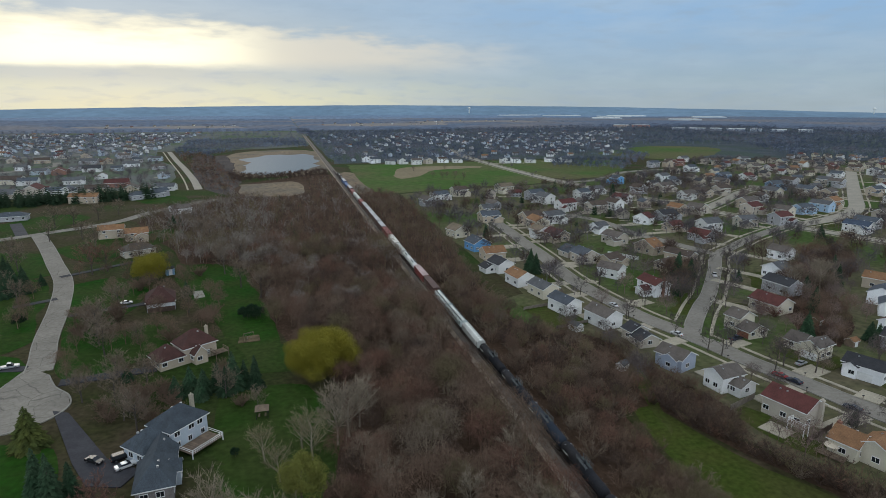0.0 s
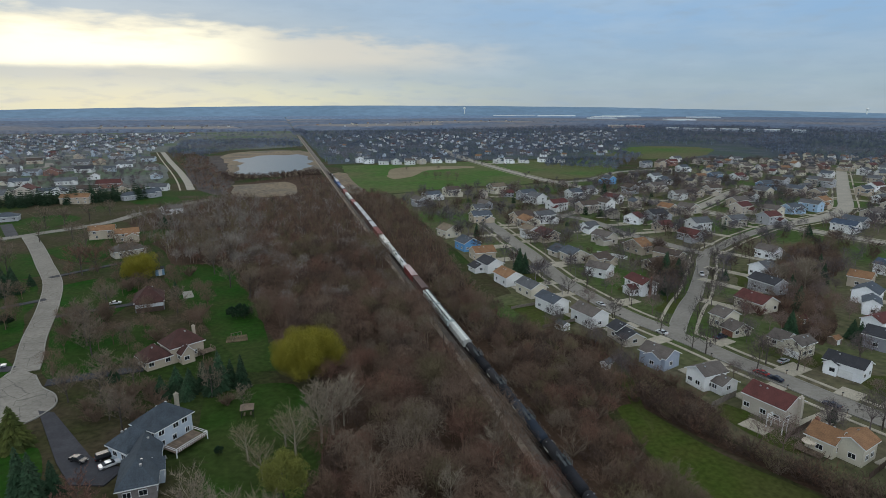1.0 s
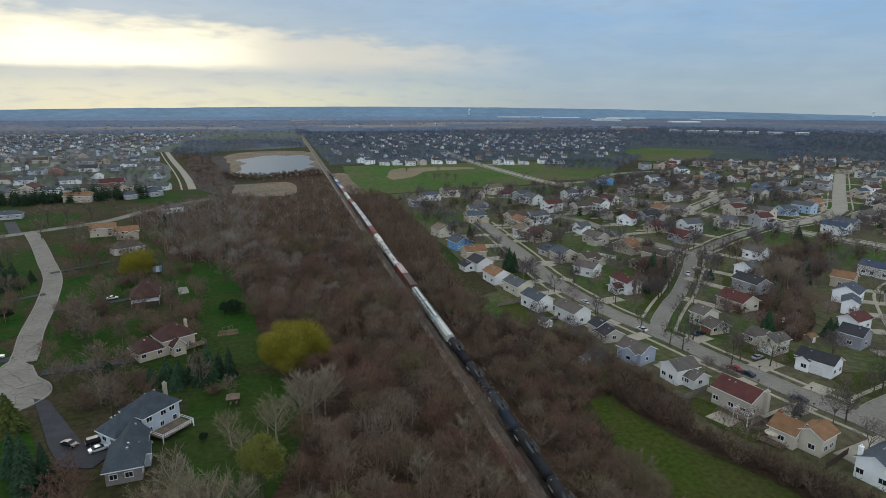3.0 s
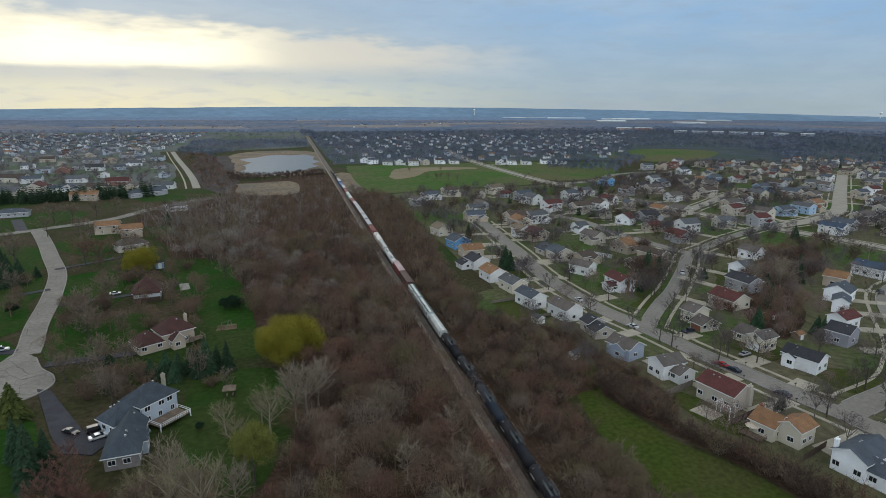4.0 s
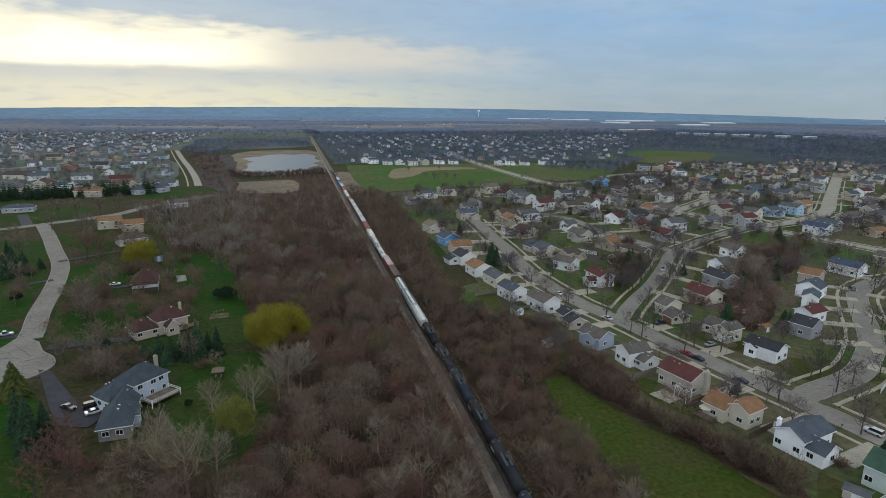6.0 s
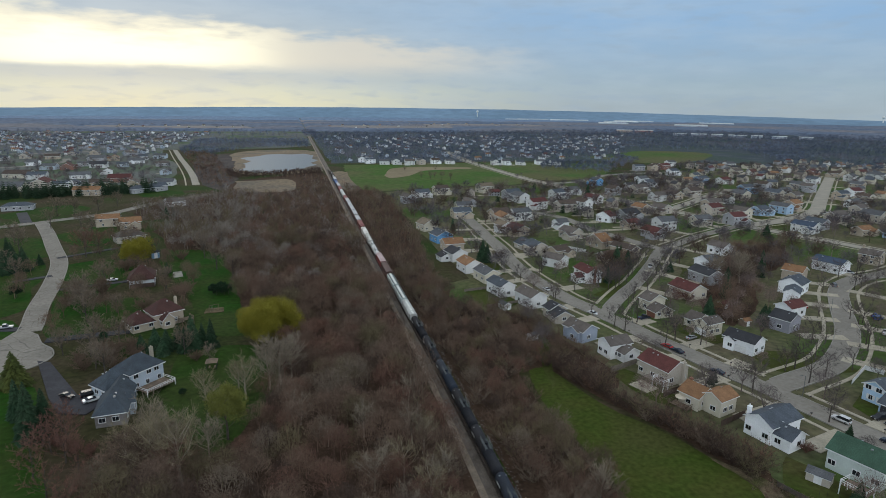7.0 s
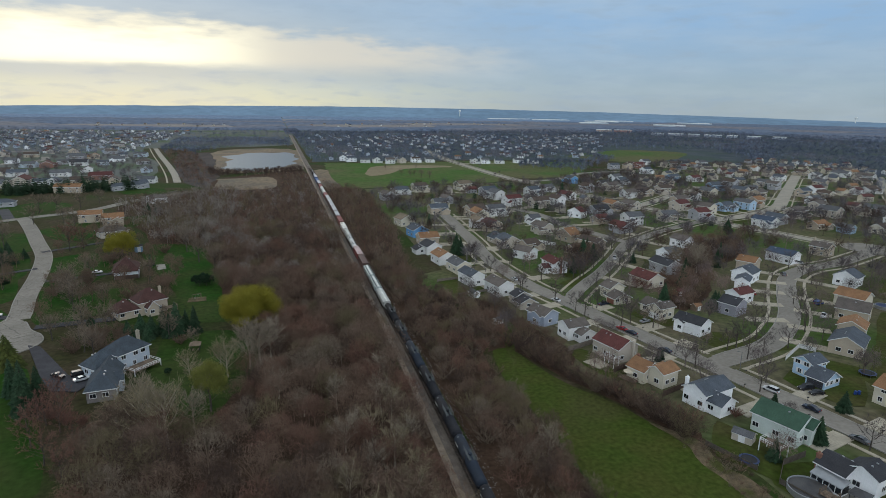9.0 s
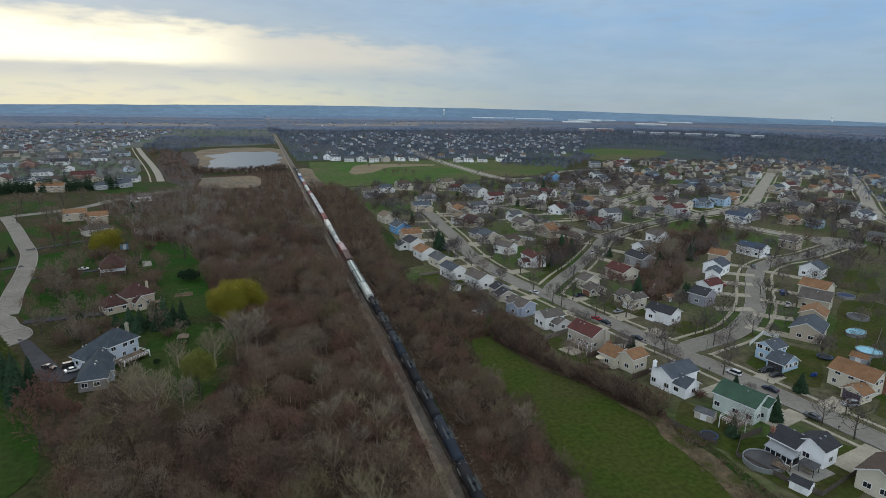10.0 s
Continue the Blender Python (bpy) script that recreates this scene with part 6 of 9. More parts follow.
for k in range(9):
    y = JOINT - 17.5 * (k + 0.5)
    if k == 2:
        tank_car(y, 17.5, M_TANKBLUE, "slate-blue tank wagon on the track")
    elif k == 5:
        tank_car(y, 17.5, M_TANKBLUE, "slate-blue tank wagon with a long walkway")
    else:
        tank_car(y, 17.5, M_TANKBLACK, "black tank wagon with a dome and handrails")
hopper_car(JOINT + 8.7, 17.4, M_HOPPERGREY, M_HOPPERGREY, "pale grey covered hopper with a row of small hatches", True)
hopper_car(JOINT + 26.1, 17.4, M_HOPPER, M_WALKWAY, "pale green-grey covered hopper with white roof hatches")
hopper_car(JOINT + 43.5, 17.4, M_HOPPER, M_WALKWAY, "pale green-grey covered hopper with white roof hatches")
box_car(213.5, 17.0, M_BOXBROWN, M_BOXBROWN, "dark brown boxcar behind the hoppers")
box_car(231.0, 17.5, M_BOXRED, M_BOXROOFPINK, "dark red boxcar with a faded roof")
tank_car(246.5, 13.2, M_TANKWHITE, "short white tank wagon with a dome")
tank_car(259.7, 13.2, M_TANKWHITE, "short white tank wagon with a dome")
hopper_car(275.0, 17.4, M_HOPPERGREY, M_HOPPERGREY, "pale grey covered hopper with a row of small hatches", True)
box_car(294.0, 20.0, M_BOXWHITE, M_BOXWHITE, "dirty white boxcar with a low roof", 3.6)
box_car(314.0, 19.6, M_BOXRED, M_BOXRED, "dark red boxcar with a red roof", 3.9)
box_car(333.0, 18.0, M_BOXBROWN, M_BOXROOF, "brown boxcar with a pale roof")
for k in range(4):
    box_car(350.8 + k * 17.8, 17.6, M_BOXBROWN, M_BOXROOF, "brown boxcar with a pale roof", 4.2)
box_car(422.0, 17.0, M_BOXRED, M_BOXRED, "dark red boxcar with a red roof", 3.6)
hopper_car(440.0, 17.4, M_HOPPERGREY, M_HOPPERGREY, "pale grey covered hopper with a row of small hatches", True)
hopper_car(458.0, 17.4, M_HOPPERGREY, M_HOPPERGREY, "pale grey covered hopper with a row of small hatches", True)
box_car(476.0, 17.4, M_BOXRED, M_BOXRED, "dark red boxcar with a red roof", 3.6)
box_car(497.0, 22.0, M_BOXBROWN, M_BOXROOF, "brown boxcar with a pale roof")
box_car(520.0, 22.0, M_BOXBLUE, M_BOXBLUE, "blue boxcar with a blue roof", 3.2)
box_car(545.0, 24.0, M_BOXBLUE, M_BOXROOF, "blue boxcar with a pale roof", 3.9)
locomotive(570.0, "dark diesel locomotive at the train's head")
locomotive(593.0, "dark diesel locomotive at the train's head")


# ---- cars ----
CAR_PAINT = {"white": (0.66, 0.66, 0.66), "black": (0.018, 0.018, 0.020), "red": (0.36, 0.02, 0.02), "silver": (0.36, 0.37, 0.38), "blue": (0.03, 0.07, 0.22), "grey": (0.12, 0.125, 0.13), "navy": (0.02, 0.028, 0.05)}
M_RIM = paint("wheel_rim", (0.42, 0.42, 0.43), 0.35, 0.8)
M_LAMP = paint("lamp_lens", (0.6, 0.6, 0.58), 0.2)
M_TAIL = paint("tail_lens", (0.30, 0.015, 0.012), 0.25)
CAR_MESH = {}


def car_meshes(kind):
    if kind in CAR_MESH:
        return CAR_MESH[kind]
    ln, w, roof = {"sedan": (4.7, 1.8, 1.45), "suv": (4.8, 1.9, 1.78), "van": (5.0, 1.95, 1.8), "pickup": (5.6, 1.95, 1.82)}[kind]
    a = ln / 2
    low = [(-a, 0.35), (a, 0.35), (a, 0.75), (a - 0.2, 0.86), (a - 1.25, 0.98), (-a + 0.9, 1.0), (-a + 0.1, 0.95), (-a, 0.7)]
    if kind == "pickup":
        glass = [(-a + 2.3, 0.98), (-a + 2.35, roof - 0.08), (a - 2.1, roof - 0.08), (a - 1.4, 0.98)]
    elif kind == "sedan":
        glass = [(-a + 0.75, 0.98), (-a + 1.45, roof - 0.06), (a - 2.0, roof - 0.06), (a - 1.2, 0.97)]
    else:
        glass = [(-a + 0.12, 0.95), (-a + 0.35, roof - 0.06), (a - 1.9, roof - 0.06), (a - 1.15, 0.97)]
    top = [(glass[1][0] - 0.05, roof - 0.07), (glass[1][0] + 0.1, roof), (glass[2][0] - 0.1, roof), (glass[2][0] + 0.05, roof - 0.07)]

    def solid(loop, half, bev=0.0, taper=1.0):
        bm = bmesh.new()
        add_prism(bm, loop, -half, half, "y")
        if taper != 1.0:
            zs = [v.co.z for v in bm.verts]
            for v in bm.verts:
                if v.co.z > (min(zs) + max(zs)) / 2:
                    v.co.y *= taper
        if bev:
            bmesh.ops.bevel(bm, geom=bm.edges[:], offset=bev, segments=2, affect="EDGES")
        return bm
    CAR_MESH[kind] = (mesh_of(solid(low, w / 2, 0.06), "body", M_WHITE), mesh_of(solid(glass, w / 2 - 0.08, 0, 0.86), "glazing", M_GLASS), mesh_of(solid(top, (w / 2 - 0.06) * 0.86, 0.02), "roof", M_WHITE), ln, w)
    return CAR_MESH[kind]


def wheel_meshes():
    t, r = bmesh.new(), bmesh.new()
    add_lathe(t, [(-0.11, 0.24), (-0.11, 0.31), (-0.07, 0.34), (0.07, 0.34), (0.11, 0.31), (0.11, 0.24)], "y", 16)
    add_lathe(r, [(-0.115, 0.05), (-0.10, 0.23), (0.10, 0.23), (0.115, 0.05)], "y", 12)
    return mesh_of(t, "tyre", M_BLACK), mesh_of(r, "rim", M_RIM)


TYRE, RIM = wheel_meshes()
LAMP_MESH = mesh_of(box(-0.06, 0.03, -0.2, 0.2, -0.07, 0.09, bevel=0.02), "headlight", M_LAMP)
TAIL_MESH = mesh_of(box(-0.03, 0.05, -0.15, 0.15, -0.1, 0.12, bevel=0.02), "tail_light", M_TAIL)


def car(x, y, turn, colour, kind="sedan", label=""):
    body, glass, top, ln, w = car_meshes(kind)
    m = paint("car_" + colour, CAR_PAINT[colour], 0.25, 0.2, fine=0.04, spec=0.6)
    c = thing("car", label or f"{colour} {kind} parked beside the street", "car", pose(x, y, 0.21, 0, 0, turn) @ Matrix.Scale(0.86, 4), "parked cars")

    def coloured(me):
        k = me.copy()
        k.materials[0] = m
        return k
    key = (kind, colour)
    if key not in CAR_MESH:
        CAR_MESH[key] = coloured(body), coloured(top)
    part("body", CAR_MESH[key][0], None, c)
    part("glazing", glass, None, c, "dark car windows")
    part("roof", CAR_MESH[key][1], None, c)
    for sx in (-1, 1):
        for sy in (-1, 1):
            wm = pose(sx * ln * 0.31, sy * (w / 2 - 0.1), 0.34)
            wh = part("wheel", TYRE, None, c, "", wm)
            part("rim", RIM, None, wh)
    for sy in (-1, 1):
        part("headlight", LAMP_MESH, None, c, "", pose(ln / 2, sy * (w / 2 - 0.3), 0.68))
        part("tail_light", TAIL_MESH, None, c, "red lens", pose(-ln / 2, sy * (w / 2 - 0.25), 0.75))
    return c


car(-93.6, 123.2, -35, "black", "sedan", "black sedan parked on the asphalt drive")
car(-88.4, 123.0, 25, "black", "van", "black van parked on the asphalt drive")
car(-87.0, 119.6, 28, "white", "sedan", "white sedan parked on the asphalt drive")
car(-129.5, 178.5, 15, "silver", "pickup", "silver pickup parked on the side drive")
car(-111.4, 229.8, 10, "white", "sedan", "white sedan beside the estate lawn")
car(96.6, 69.2, 175, "black", "suv", "black estate car before the blue house")
car(96.9, 66.2, 175, "black", "sedan", "black sedan before the blue house")
car(101.4, 48.2, 165, "silver", "suv", "silver car on the concrete drive")
car(86.6, 70.6, 106, "white", "suv")
car(75.0, 73.2, 20, "black", "sedan")
car(75.5, 99.6, 112, "navy", "sedan")
car(72.6, 118.6, 106, "red", "sedan")
car(73.6, 114.8, 106, "navy", "sedan")
car(88.6, 60.0, 106, "navy", "sedan")
car(151.0, 113.0, 40, "white", "pickup")
car(161.5, 124.5, 15, "blue", "suv")
car(163.5, 127.0, 15, "blue", "sedan")
car(64.6, 151.2, 110, "white", "sedan")
car(60.0, 181.0, 95, "white", "sedan")
car(80.0, 143.0, 10, "navy", "pickup")
car(84.5, 123.2, 15, "silver", "sedan")
car(181.5, 161.2, 60, "grey", "van")
car(145.0, 141.0, -40, "red", "suv")
car(167.0, 168.0, -40, "white", "sedan")
car(171.0, 171.0, -40, "black", "sedan")
car(206.0, 176.0, -60, "white", "van")
car(87.0, 46.0, 106, "grey", "sedan")
car(140.0, 193.0, -35, "blue", "sedan")
car(122.0, 204.0, 60, "white", "pickup")


# ---- single trees ----
def street_tree(x, y, size=1.0):
    k = random.randrange(3)
    plant(STREET_KINDS[k], x, y, random.uniform(0, 360), size * random.uniform(0.85, 1.1), "dark leafless street tree on the grass verge")


for sx, sy in ((83.5, 71), (88.1, 36.3), (77.4, 88.4), (95.9, 89), (104.5, 92), (99.5, 97.5), (110.7, 101.5), (132, 103), (67.6, 134.5), (74.2, 121.8), (64.4, 151.6), (78, 144), (57, 168), (152, 127), (84, 118), (71, 178), (54.5, 196), (54.5, 220), (68, 205), (92, 180), (108, 196), (118, 209), (128, 217), (140, 218), (152, 243), (118, 193), (136, 107), (150, 122), (168, 154), (190, 156), (214, 178), (230, 166), (120, 112), (86, 178), (90, 184), (96, 190), (98, 184), (88, 176), (84, 183), (93, 192)):
    street_tree(sx, sy)


def pale_tree(x, y, size=1.0):
    far = y > 200
    plant((GREY_KINDS if far else PALE_KINDS)[random.randrange(3)], x, y, random.uniform(0, 360), size * random.uniform(0.9, 1.1), "grey-brown leafless tree at the wood's edge" if far else "pale leafless tree standing out of the wood", group="trees at the wood's edge")


for sx, sy, ss in ((-42.3, 119.5, 1.05), (-45.0, 117, 1.0), (-39.5, 123, 0.9), (-31.8, 87, 0.45), (-37.5, 97.4, 0.6), (-24, 88.7, 0.6), (-67.7, 93.5, 0.85), (-62, 85, 0.85), (-56, 88, 0.7), (-12, 99, 0.65), (-14, 84, 0.7), (-12, 66, 0.6), (-24, 70, 0.6), (-20, 58, 0.6), (-72, 240, 1.0), (-80, 262, 1.0), (-84, 280, 0.9), (-64, 225, 0.9), (-92, 320, 1.0), (-98, 338, 1.0), (-75, 285, 1.0), (-86, 300, 1.0), (-110, 370, 0.9), (-88, 345, 0.9), (17, 58, 0.5), (-66, 310, 0.9), (-70, 330, 0.9)):
    pale_tree(sx, sy, ss)
YELLOW_BIG = leafy_kind(71, 14.4, 10.4, 90000, M_YELLOW, 0.74, 0.17, 60)
plant(YELLOW_BIG, -45.8, 150.5, 0, 1.0, "broad domed tree in yellow-green bud", group="budding trees", name="budding_tree")
M_BUDGREEN = material("green_buds", (0.150, 0.150, 0.034), (0.118, 0.124, 0.030), 0.35, 0.8, island=0.15, fine=0.12, spec=0.1)
YELLOW_SMALL = leafy_kind(72, 13.5, 4.6, 12000, M_BUDGREEN, 1.15, 0.17, 80)
plant(YELLOW_SMALL, -53.0, 94.6, 20, 1.0, "thin upright tree in yellow-green bud", group="budding trees", name="budding_tree")
plant(YELLOW_BIG, -108.5, 261, 50, 0.82, "weeping yellow willow beside the drive", group="budding trees", name="budding_tree")


M_PINE = material("pine_needles", (0.060, 0.068, 0.018), (0.040, 0.052, 0.016), 0.4, 0.85, island=0.3, spec=0.06)
PINE = spruce_kind(34, 10, 4.4, M_PINE)
plant(PINE, -108.6, 133, 0, 1.0, "broad yellow-green pine beside the drive", group="spruces", name="pine")
JUNIPER = leafy_kind(74, 4.2, 2.3, 5000, M_NEEDLE, 0.8, 0.16, 30)
for sx, sy, ss in ((-69, 203, 1.0), (-66, 204.2, 1.1), (-63.4, 202.4, 0.95), (-140, 214, 1.1), (-67.6, 201.6, 0.8), (-64.8, 201.2, 0.8), (-66, 118, 0.5)):
    plant(JUNIPER, sx, sy, sx * 7, ss, "dense dark rounded juniper on the lawn", category="shrub", group="junipers", name="juniper")


def spruce(x, y, size=1.0, k=None):
    plant(SPRUCE_KINDS[random.randrange(3) if k is None else k], x, y, random.uniform(0, 360), size * random.uniform(0.9, 1.1), "dense dark green spruce with drooping boughs", group="spruces", name="spruce")


for sx, sy, ss in ((-94.5, 104, 1.2), (-97, 110, 1.15), (-101, 115, 1.0), (-92.5, 107, 1.0), (-79, 151.5, 0.95), (-75.6, 149.5, 0.9), (-72.3, 150.6, 0.8), (-68.4, 149.4, 1.0), (-65.8, 151.3, 0.75), (-63, 149, 0.9), (-96, 162, 0.6), (-163, 263, 0.8), (-168, 268, 0.8), (-158, 268, 0.8), (96.2, 57.8, 0.75), (77.4, 47.8, 0.66), (62.6, 45.1, 0.62), (79, 62, 0.55), (141, 176, 0.9), (114, 217, 0.8), (49, 231, 1.1), (90, 186, 0.7), (127, 196, 0.6), (120, 132, 0.8), (118, 128, 0.7), (146, 180, 0.8), (205, 425, 1.0), (84, 455, 1.0), (280, 460, 1.0)):
    spruce(sx, sy, ss)


OLIVE_KINDS = [tree_kind(s, 15.0, 7.4, 14, 7, 11, 0.034, M_PALEBARK, M_PALEOLIVE, 1.0) for s in (27, 28)]
for sx, sy, ss in ((-66, 83, 1.0), (-60, 80.5, 1.05), (-71, 88, 0.75), (-57, 107, 0.6), (-50.5, 113, 0.8), (-60, 114.5, 0.6), (-52.5, 117.5, 0.6), (-11, 36, 0.8), (-16, 44, 0.85), (-20, 34, 0.8), (-10.5, 92, 0.5), (-12.5, 80, 0.6), (-10.5, 70, 0.55), (-15, 62, 0.7), (-12, 52, 0.7), (-22, 40, 0.8), (-25, 52, 0.65), (-18, 72, 0.6)):
    plant(OLIVE_KINDS[random.randrange(2)], sx, sy, random.uniform(0, 360), ss, "big pale olive-grey tree with thin upright twigs", group="trees at the wood's edge")
for sx, sy, ss in ((98, 560, 0.8), (104, 566, 0.7), (109, 555, 0.9), (91, 572, 0.7), (116, 548, 0.8), (86, 640, 0.6), (122, 640, 0.6)):
    plant(GREY_KINDS[random.randrange(3)], sx, sy, random.uniform(0, 360), ss * 0.8, "bare grey-brown tree in the playing field", group="trees of the playing field")
for sx, sy, ss in ((145.7, 173.9, 1.0), (139, 180, 0.8), (152, 182, 0.8)):
    plant(PALE_KINDS[random.randrange(3)], sx, sy, random.uniform(0, 360), ss, "big pale leafless tree behind the houses", group="garden trees")
for sx, sy, ss in ((69.2, 94.2, 0.38), (71.0, 95.0, 0.38), (161.8, 180.6, 0.9), (176.6, 195.9, 0.8), (118.6, 173.9, 0.5), (50.3, 228.1, 1.0), (107.3, 209, 1.0), (110.6, 205, 0.9), (53.4, 303, 0.9), (230, 252, 1.0), (126, 158, 0.9), (104, 140, 0.8)):
    spruce(sx, sy, ss)
mixed_wood("corner_trees", fill([(88, 190), (97, 186), (108, 199), (120, 213), (112, 221), (98, 208)], 3.8, 6, 43, (0.55, 0.9), keep=lambda x, y, r: clear_of_streets(x, y, 5)), WOOD_KINDS, "leafless trees at the street corner", (0.4, 0.12, 0.26, 0.14, 0.08))
mixed_wood("backyard_trees", fill([(106, 130), (126, 142), (142, 160), (160, 180), (196, 200), (226, 238), (205, 232), (165, 208), (140, 190), (122, 168), (104, 142)], 6.2, 6, 41, (0.5, 1.05), keep=lambda x, y, r: clear_of_streets(x, y, 7)), WOOD_KINDS, "leafless trees between the back gardens", (0.4, 0.12, 0.26, 0.14, 0.08))
RED_KINDS = [tree_kind(95 + i, 9.5, 6.0, 12, 6, 11, 0.04, M_BARK, M_REDTWIG) for i in range(2)]
for sx, sy, ss in ((-135, 276, 1.5), (-130, 280, 1.3), (-89, 106, 0.8), (-86.5, 101, 0.75), (-91, 101, 0.7), (-88, 97, 0.75), (-84, 93, 0.8), (-80, 88, 0.7), (-88, 88, 0.8), (-83, 80, 0.8), (-78, 74, 0.75), (-91, 95, 0.7), (-76, 82, 0.7), (105, 161, 0.6)):
    plant(RED_KINDS[random.randrange(2)], sx, sy, random.uniform(0, 360), ss, "rounded tree in dull red bud", group="budding trees", name="budding_tree")
for sx, sy, ss in ((-110, 190, 0.9), (-113, 198, 1.1), (-106, 180, 0.9), (-99, 188, 0.6), (-112, 222, 0.9), (-88, 214, 0.8), (-148, 330, 1.0), (-160, 352, 0.9), (-142, 300, 0.9), (-118, 285, 0.9), (-110, 268, 0.9), (-176, 352, 1.0), (-186, 392, 1.1), (-178, 398, 1.0), (-168, 412, 1.0), (-160, 428, 0.9), (-98, 160, 0.8), (-104, 152, 0.7), (-96, 150, 0.8), (-90, 156, 0.8), (-88, 134, 0.8), (-92, 140, 0.7), (-160, 252, 0.9), (-150, 240, 0.8), (-168, 290, 1.0), (-178, 310, 1.0), (-70, 145, 0.7), (-62, 137, 0.5)):
    plant(GREY_KINDS[random.randrange(3)], sx, sy, random.uniform(0, 360), ss, "brown leafless tree in a big garden", group="trees of the big gardens")
for sx, sy, ss in ((-158, 250, 1.25), (-165, 248, 1.3), (-172, 252, 1.3), (-180, 262, 1.3), (-186, 270, 1.2), (-176, 274, 1.3), (-168, 278, 1.2), (-152, 254, 1.0), (-190, 258, 1.2), (-160, 262, 1.15), (-166, 258, 1.0), (-171, 266, 0.95), (-155, 258, 0.85), (-164, 272, 0.9), (-176, 260, 0.9), (-150, 264, 0.7), (-118, 375, 0.85), (-121, 379, 0.75), (-115, 380, 0.7), (-82, 148, 0.9), (-76, 146, 0.8), (-70, 147, 0.85), (-92, 238, 0.6)):
    spruce(sx, sy, ss)


# ---- gardens, thickets and the distance ----
def spots_in(poly, spacing, seed, gap=11):
    """Evenly loose house plots, clear of the streets and of the other houses."""
    rnd = random.Random(seed)
    out = []
    for s in fill(poly, spacing, 1, seed):
        gx, gy = round(s[0] / spacing) * spacing, round(s[1] / spacing) * spacing
        x, y = gx * 0.65 + s[0] * 0.35, gy * 0.65 + s[1] * 0.35
        if clear_of_streets(x, y, gap) and all((x - a) ** 2 + (y - b) ** 2 > 13.5 ** 2 for a, b in HOUSE_SPOTS) and all((x - a) ** 2 + (y - b) ** 2 > (0.62 * spacing) ** 2 for a, b in out):
            out.append((x, y))
    return out


HOUSE_SPOTS = [(o.matrix_basis.translation.x, o.matrix_basis.translation.y) for o in scene.objects if o.name.startswith("house") and o.type == "EMPTY"]


BEHIND = [p for p in spots_in([(60, 330), (100, 290), (200, 280), (250, 215), (300, 150), (400, 220), (520, 330), (640, 470), (640, 600), (420, 660), (330, 560), (215, 490), (70, 470)], 17.5, 24, 17) if (noise.noise(Vector((p[0] * 0.05, p[1] * 0.05, 9.0))) > 0.12 or p[0] + p[1] > 960) and all((p[0] - a) ** 2 + (p[1] - b) ** 2 > 18 ** 2 for a, b in HOUSE_SPOTS)]


def near_wide_road(x, y):
    """Beside the wide straight road and the collector, where the verges lie open."""
    for s in (R4[7:], R5):
        for (x0, y0), (x1, y1) in zip(s, s[1:]):
            dx, dy = x1 - x0, y1 - y0
            t = max(0, min(1, ((x - x0) * dx + (y - y0) * dy) / (dx * dx + dy * dy)))
            if (x - x0 - t * dx) ** 2 + (y - y0 - t * dy) ** 2 < 13.5 ** 2:
                return True
    return False


def open_spot(x, y, gap_street=6.5, gap_house=7.0):
    return clear_of_streets(x, y, gap_street) and not near_wide_road(x, y) and all((x - a) ** 2 + (y - b) ** 2 > gap_house ** 2 for a, b in HOUSE_SPOTS) and all((x - a) ** 2 + (y - b) ** 2 > 27 for a, b in BEHIND)


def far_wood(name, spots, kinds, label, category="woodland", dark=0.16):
    """Distant trees in three haze-blued tones that drift into one another."""
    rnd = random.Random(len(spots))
    tones = ((M_HAZETWIG, "grey"), (M_HAZEDARK, "dark"), (M_HAZEBROWN, "brownish"))
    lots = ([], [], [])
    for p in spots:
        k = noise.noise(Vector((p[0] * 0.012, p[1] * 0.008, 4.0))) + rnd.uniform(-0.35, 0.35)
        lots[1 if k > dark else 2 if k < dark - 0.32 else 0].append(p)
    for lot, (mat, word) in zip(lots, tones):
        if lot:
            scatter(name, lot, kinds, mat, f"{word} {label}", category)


def garden_trees(name, poly, spacing, seed, label, kinds=None, size=(0.6, 1.0), chance=1.0, mat=None):
    spots = fill(poly, spacing, len(kinds or WOOD_KINDS), seed, size, keep=lambda x, y, r: r.random() < chance * (0.22 if y < 82 and x < 118 and x > 40 else 1.0) and open_spot(x, y) and not inside(x + 5, y + 2, STRIP) and not inside(x, y, STRIP))
    if mat is M_HAZETWIG:
        return far_wood(name, spots, kinds, label, "trees")
    return scatter(name, spots, kinds or WOOD_KINDS, mat or M_TWIG, label, "trees")


garden_trees("garden_trees", [(30, 60), (45, 40), (60, 10), (130, 20), (190, 60), (230, 110), (200, 180), (130, 200), (32, 200)], 9.5, 3, "scattered leafless garden trees between the houses", chance=0.75, size=(0.55, 1.2), mat=M_STREETTWIG)
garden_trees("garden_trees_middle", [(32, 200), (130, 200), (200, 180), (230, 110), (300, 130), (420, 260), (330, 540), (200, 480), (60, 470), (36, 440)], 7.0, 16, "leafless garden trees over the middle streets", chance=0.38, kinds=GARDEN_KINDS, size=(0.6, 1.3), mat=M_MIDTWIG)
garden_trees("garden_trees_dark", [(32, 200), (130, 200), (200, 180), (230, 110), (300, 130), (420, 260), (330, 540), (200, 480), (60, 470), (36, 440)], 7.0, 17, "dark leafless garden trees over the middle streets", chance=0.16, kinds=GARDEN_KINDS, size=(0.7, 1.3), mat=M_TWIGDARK)
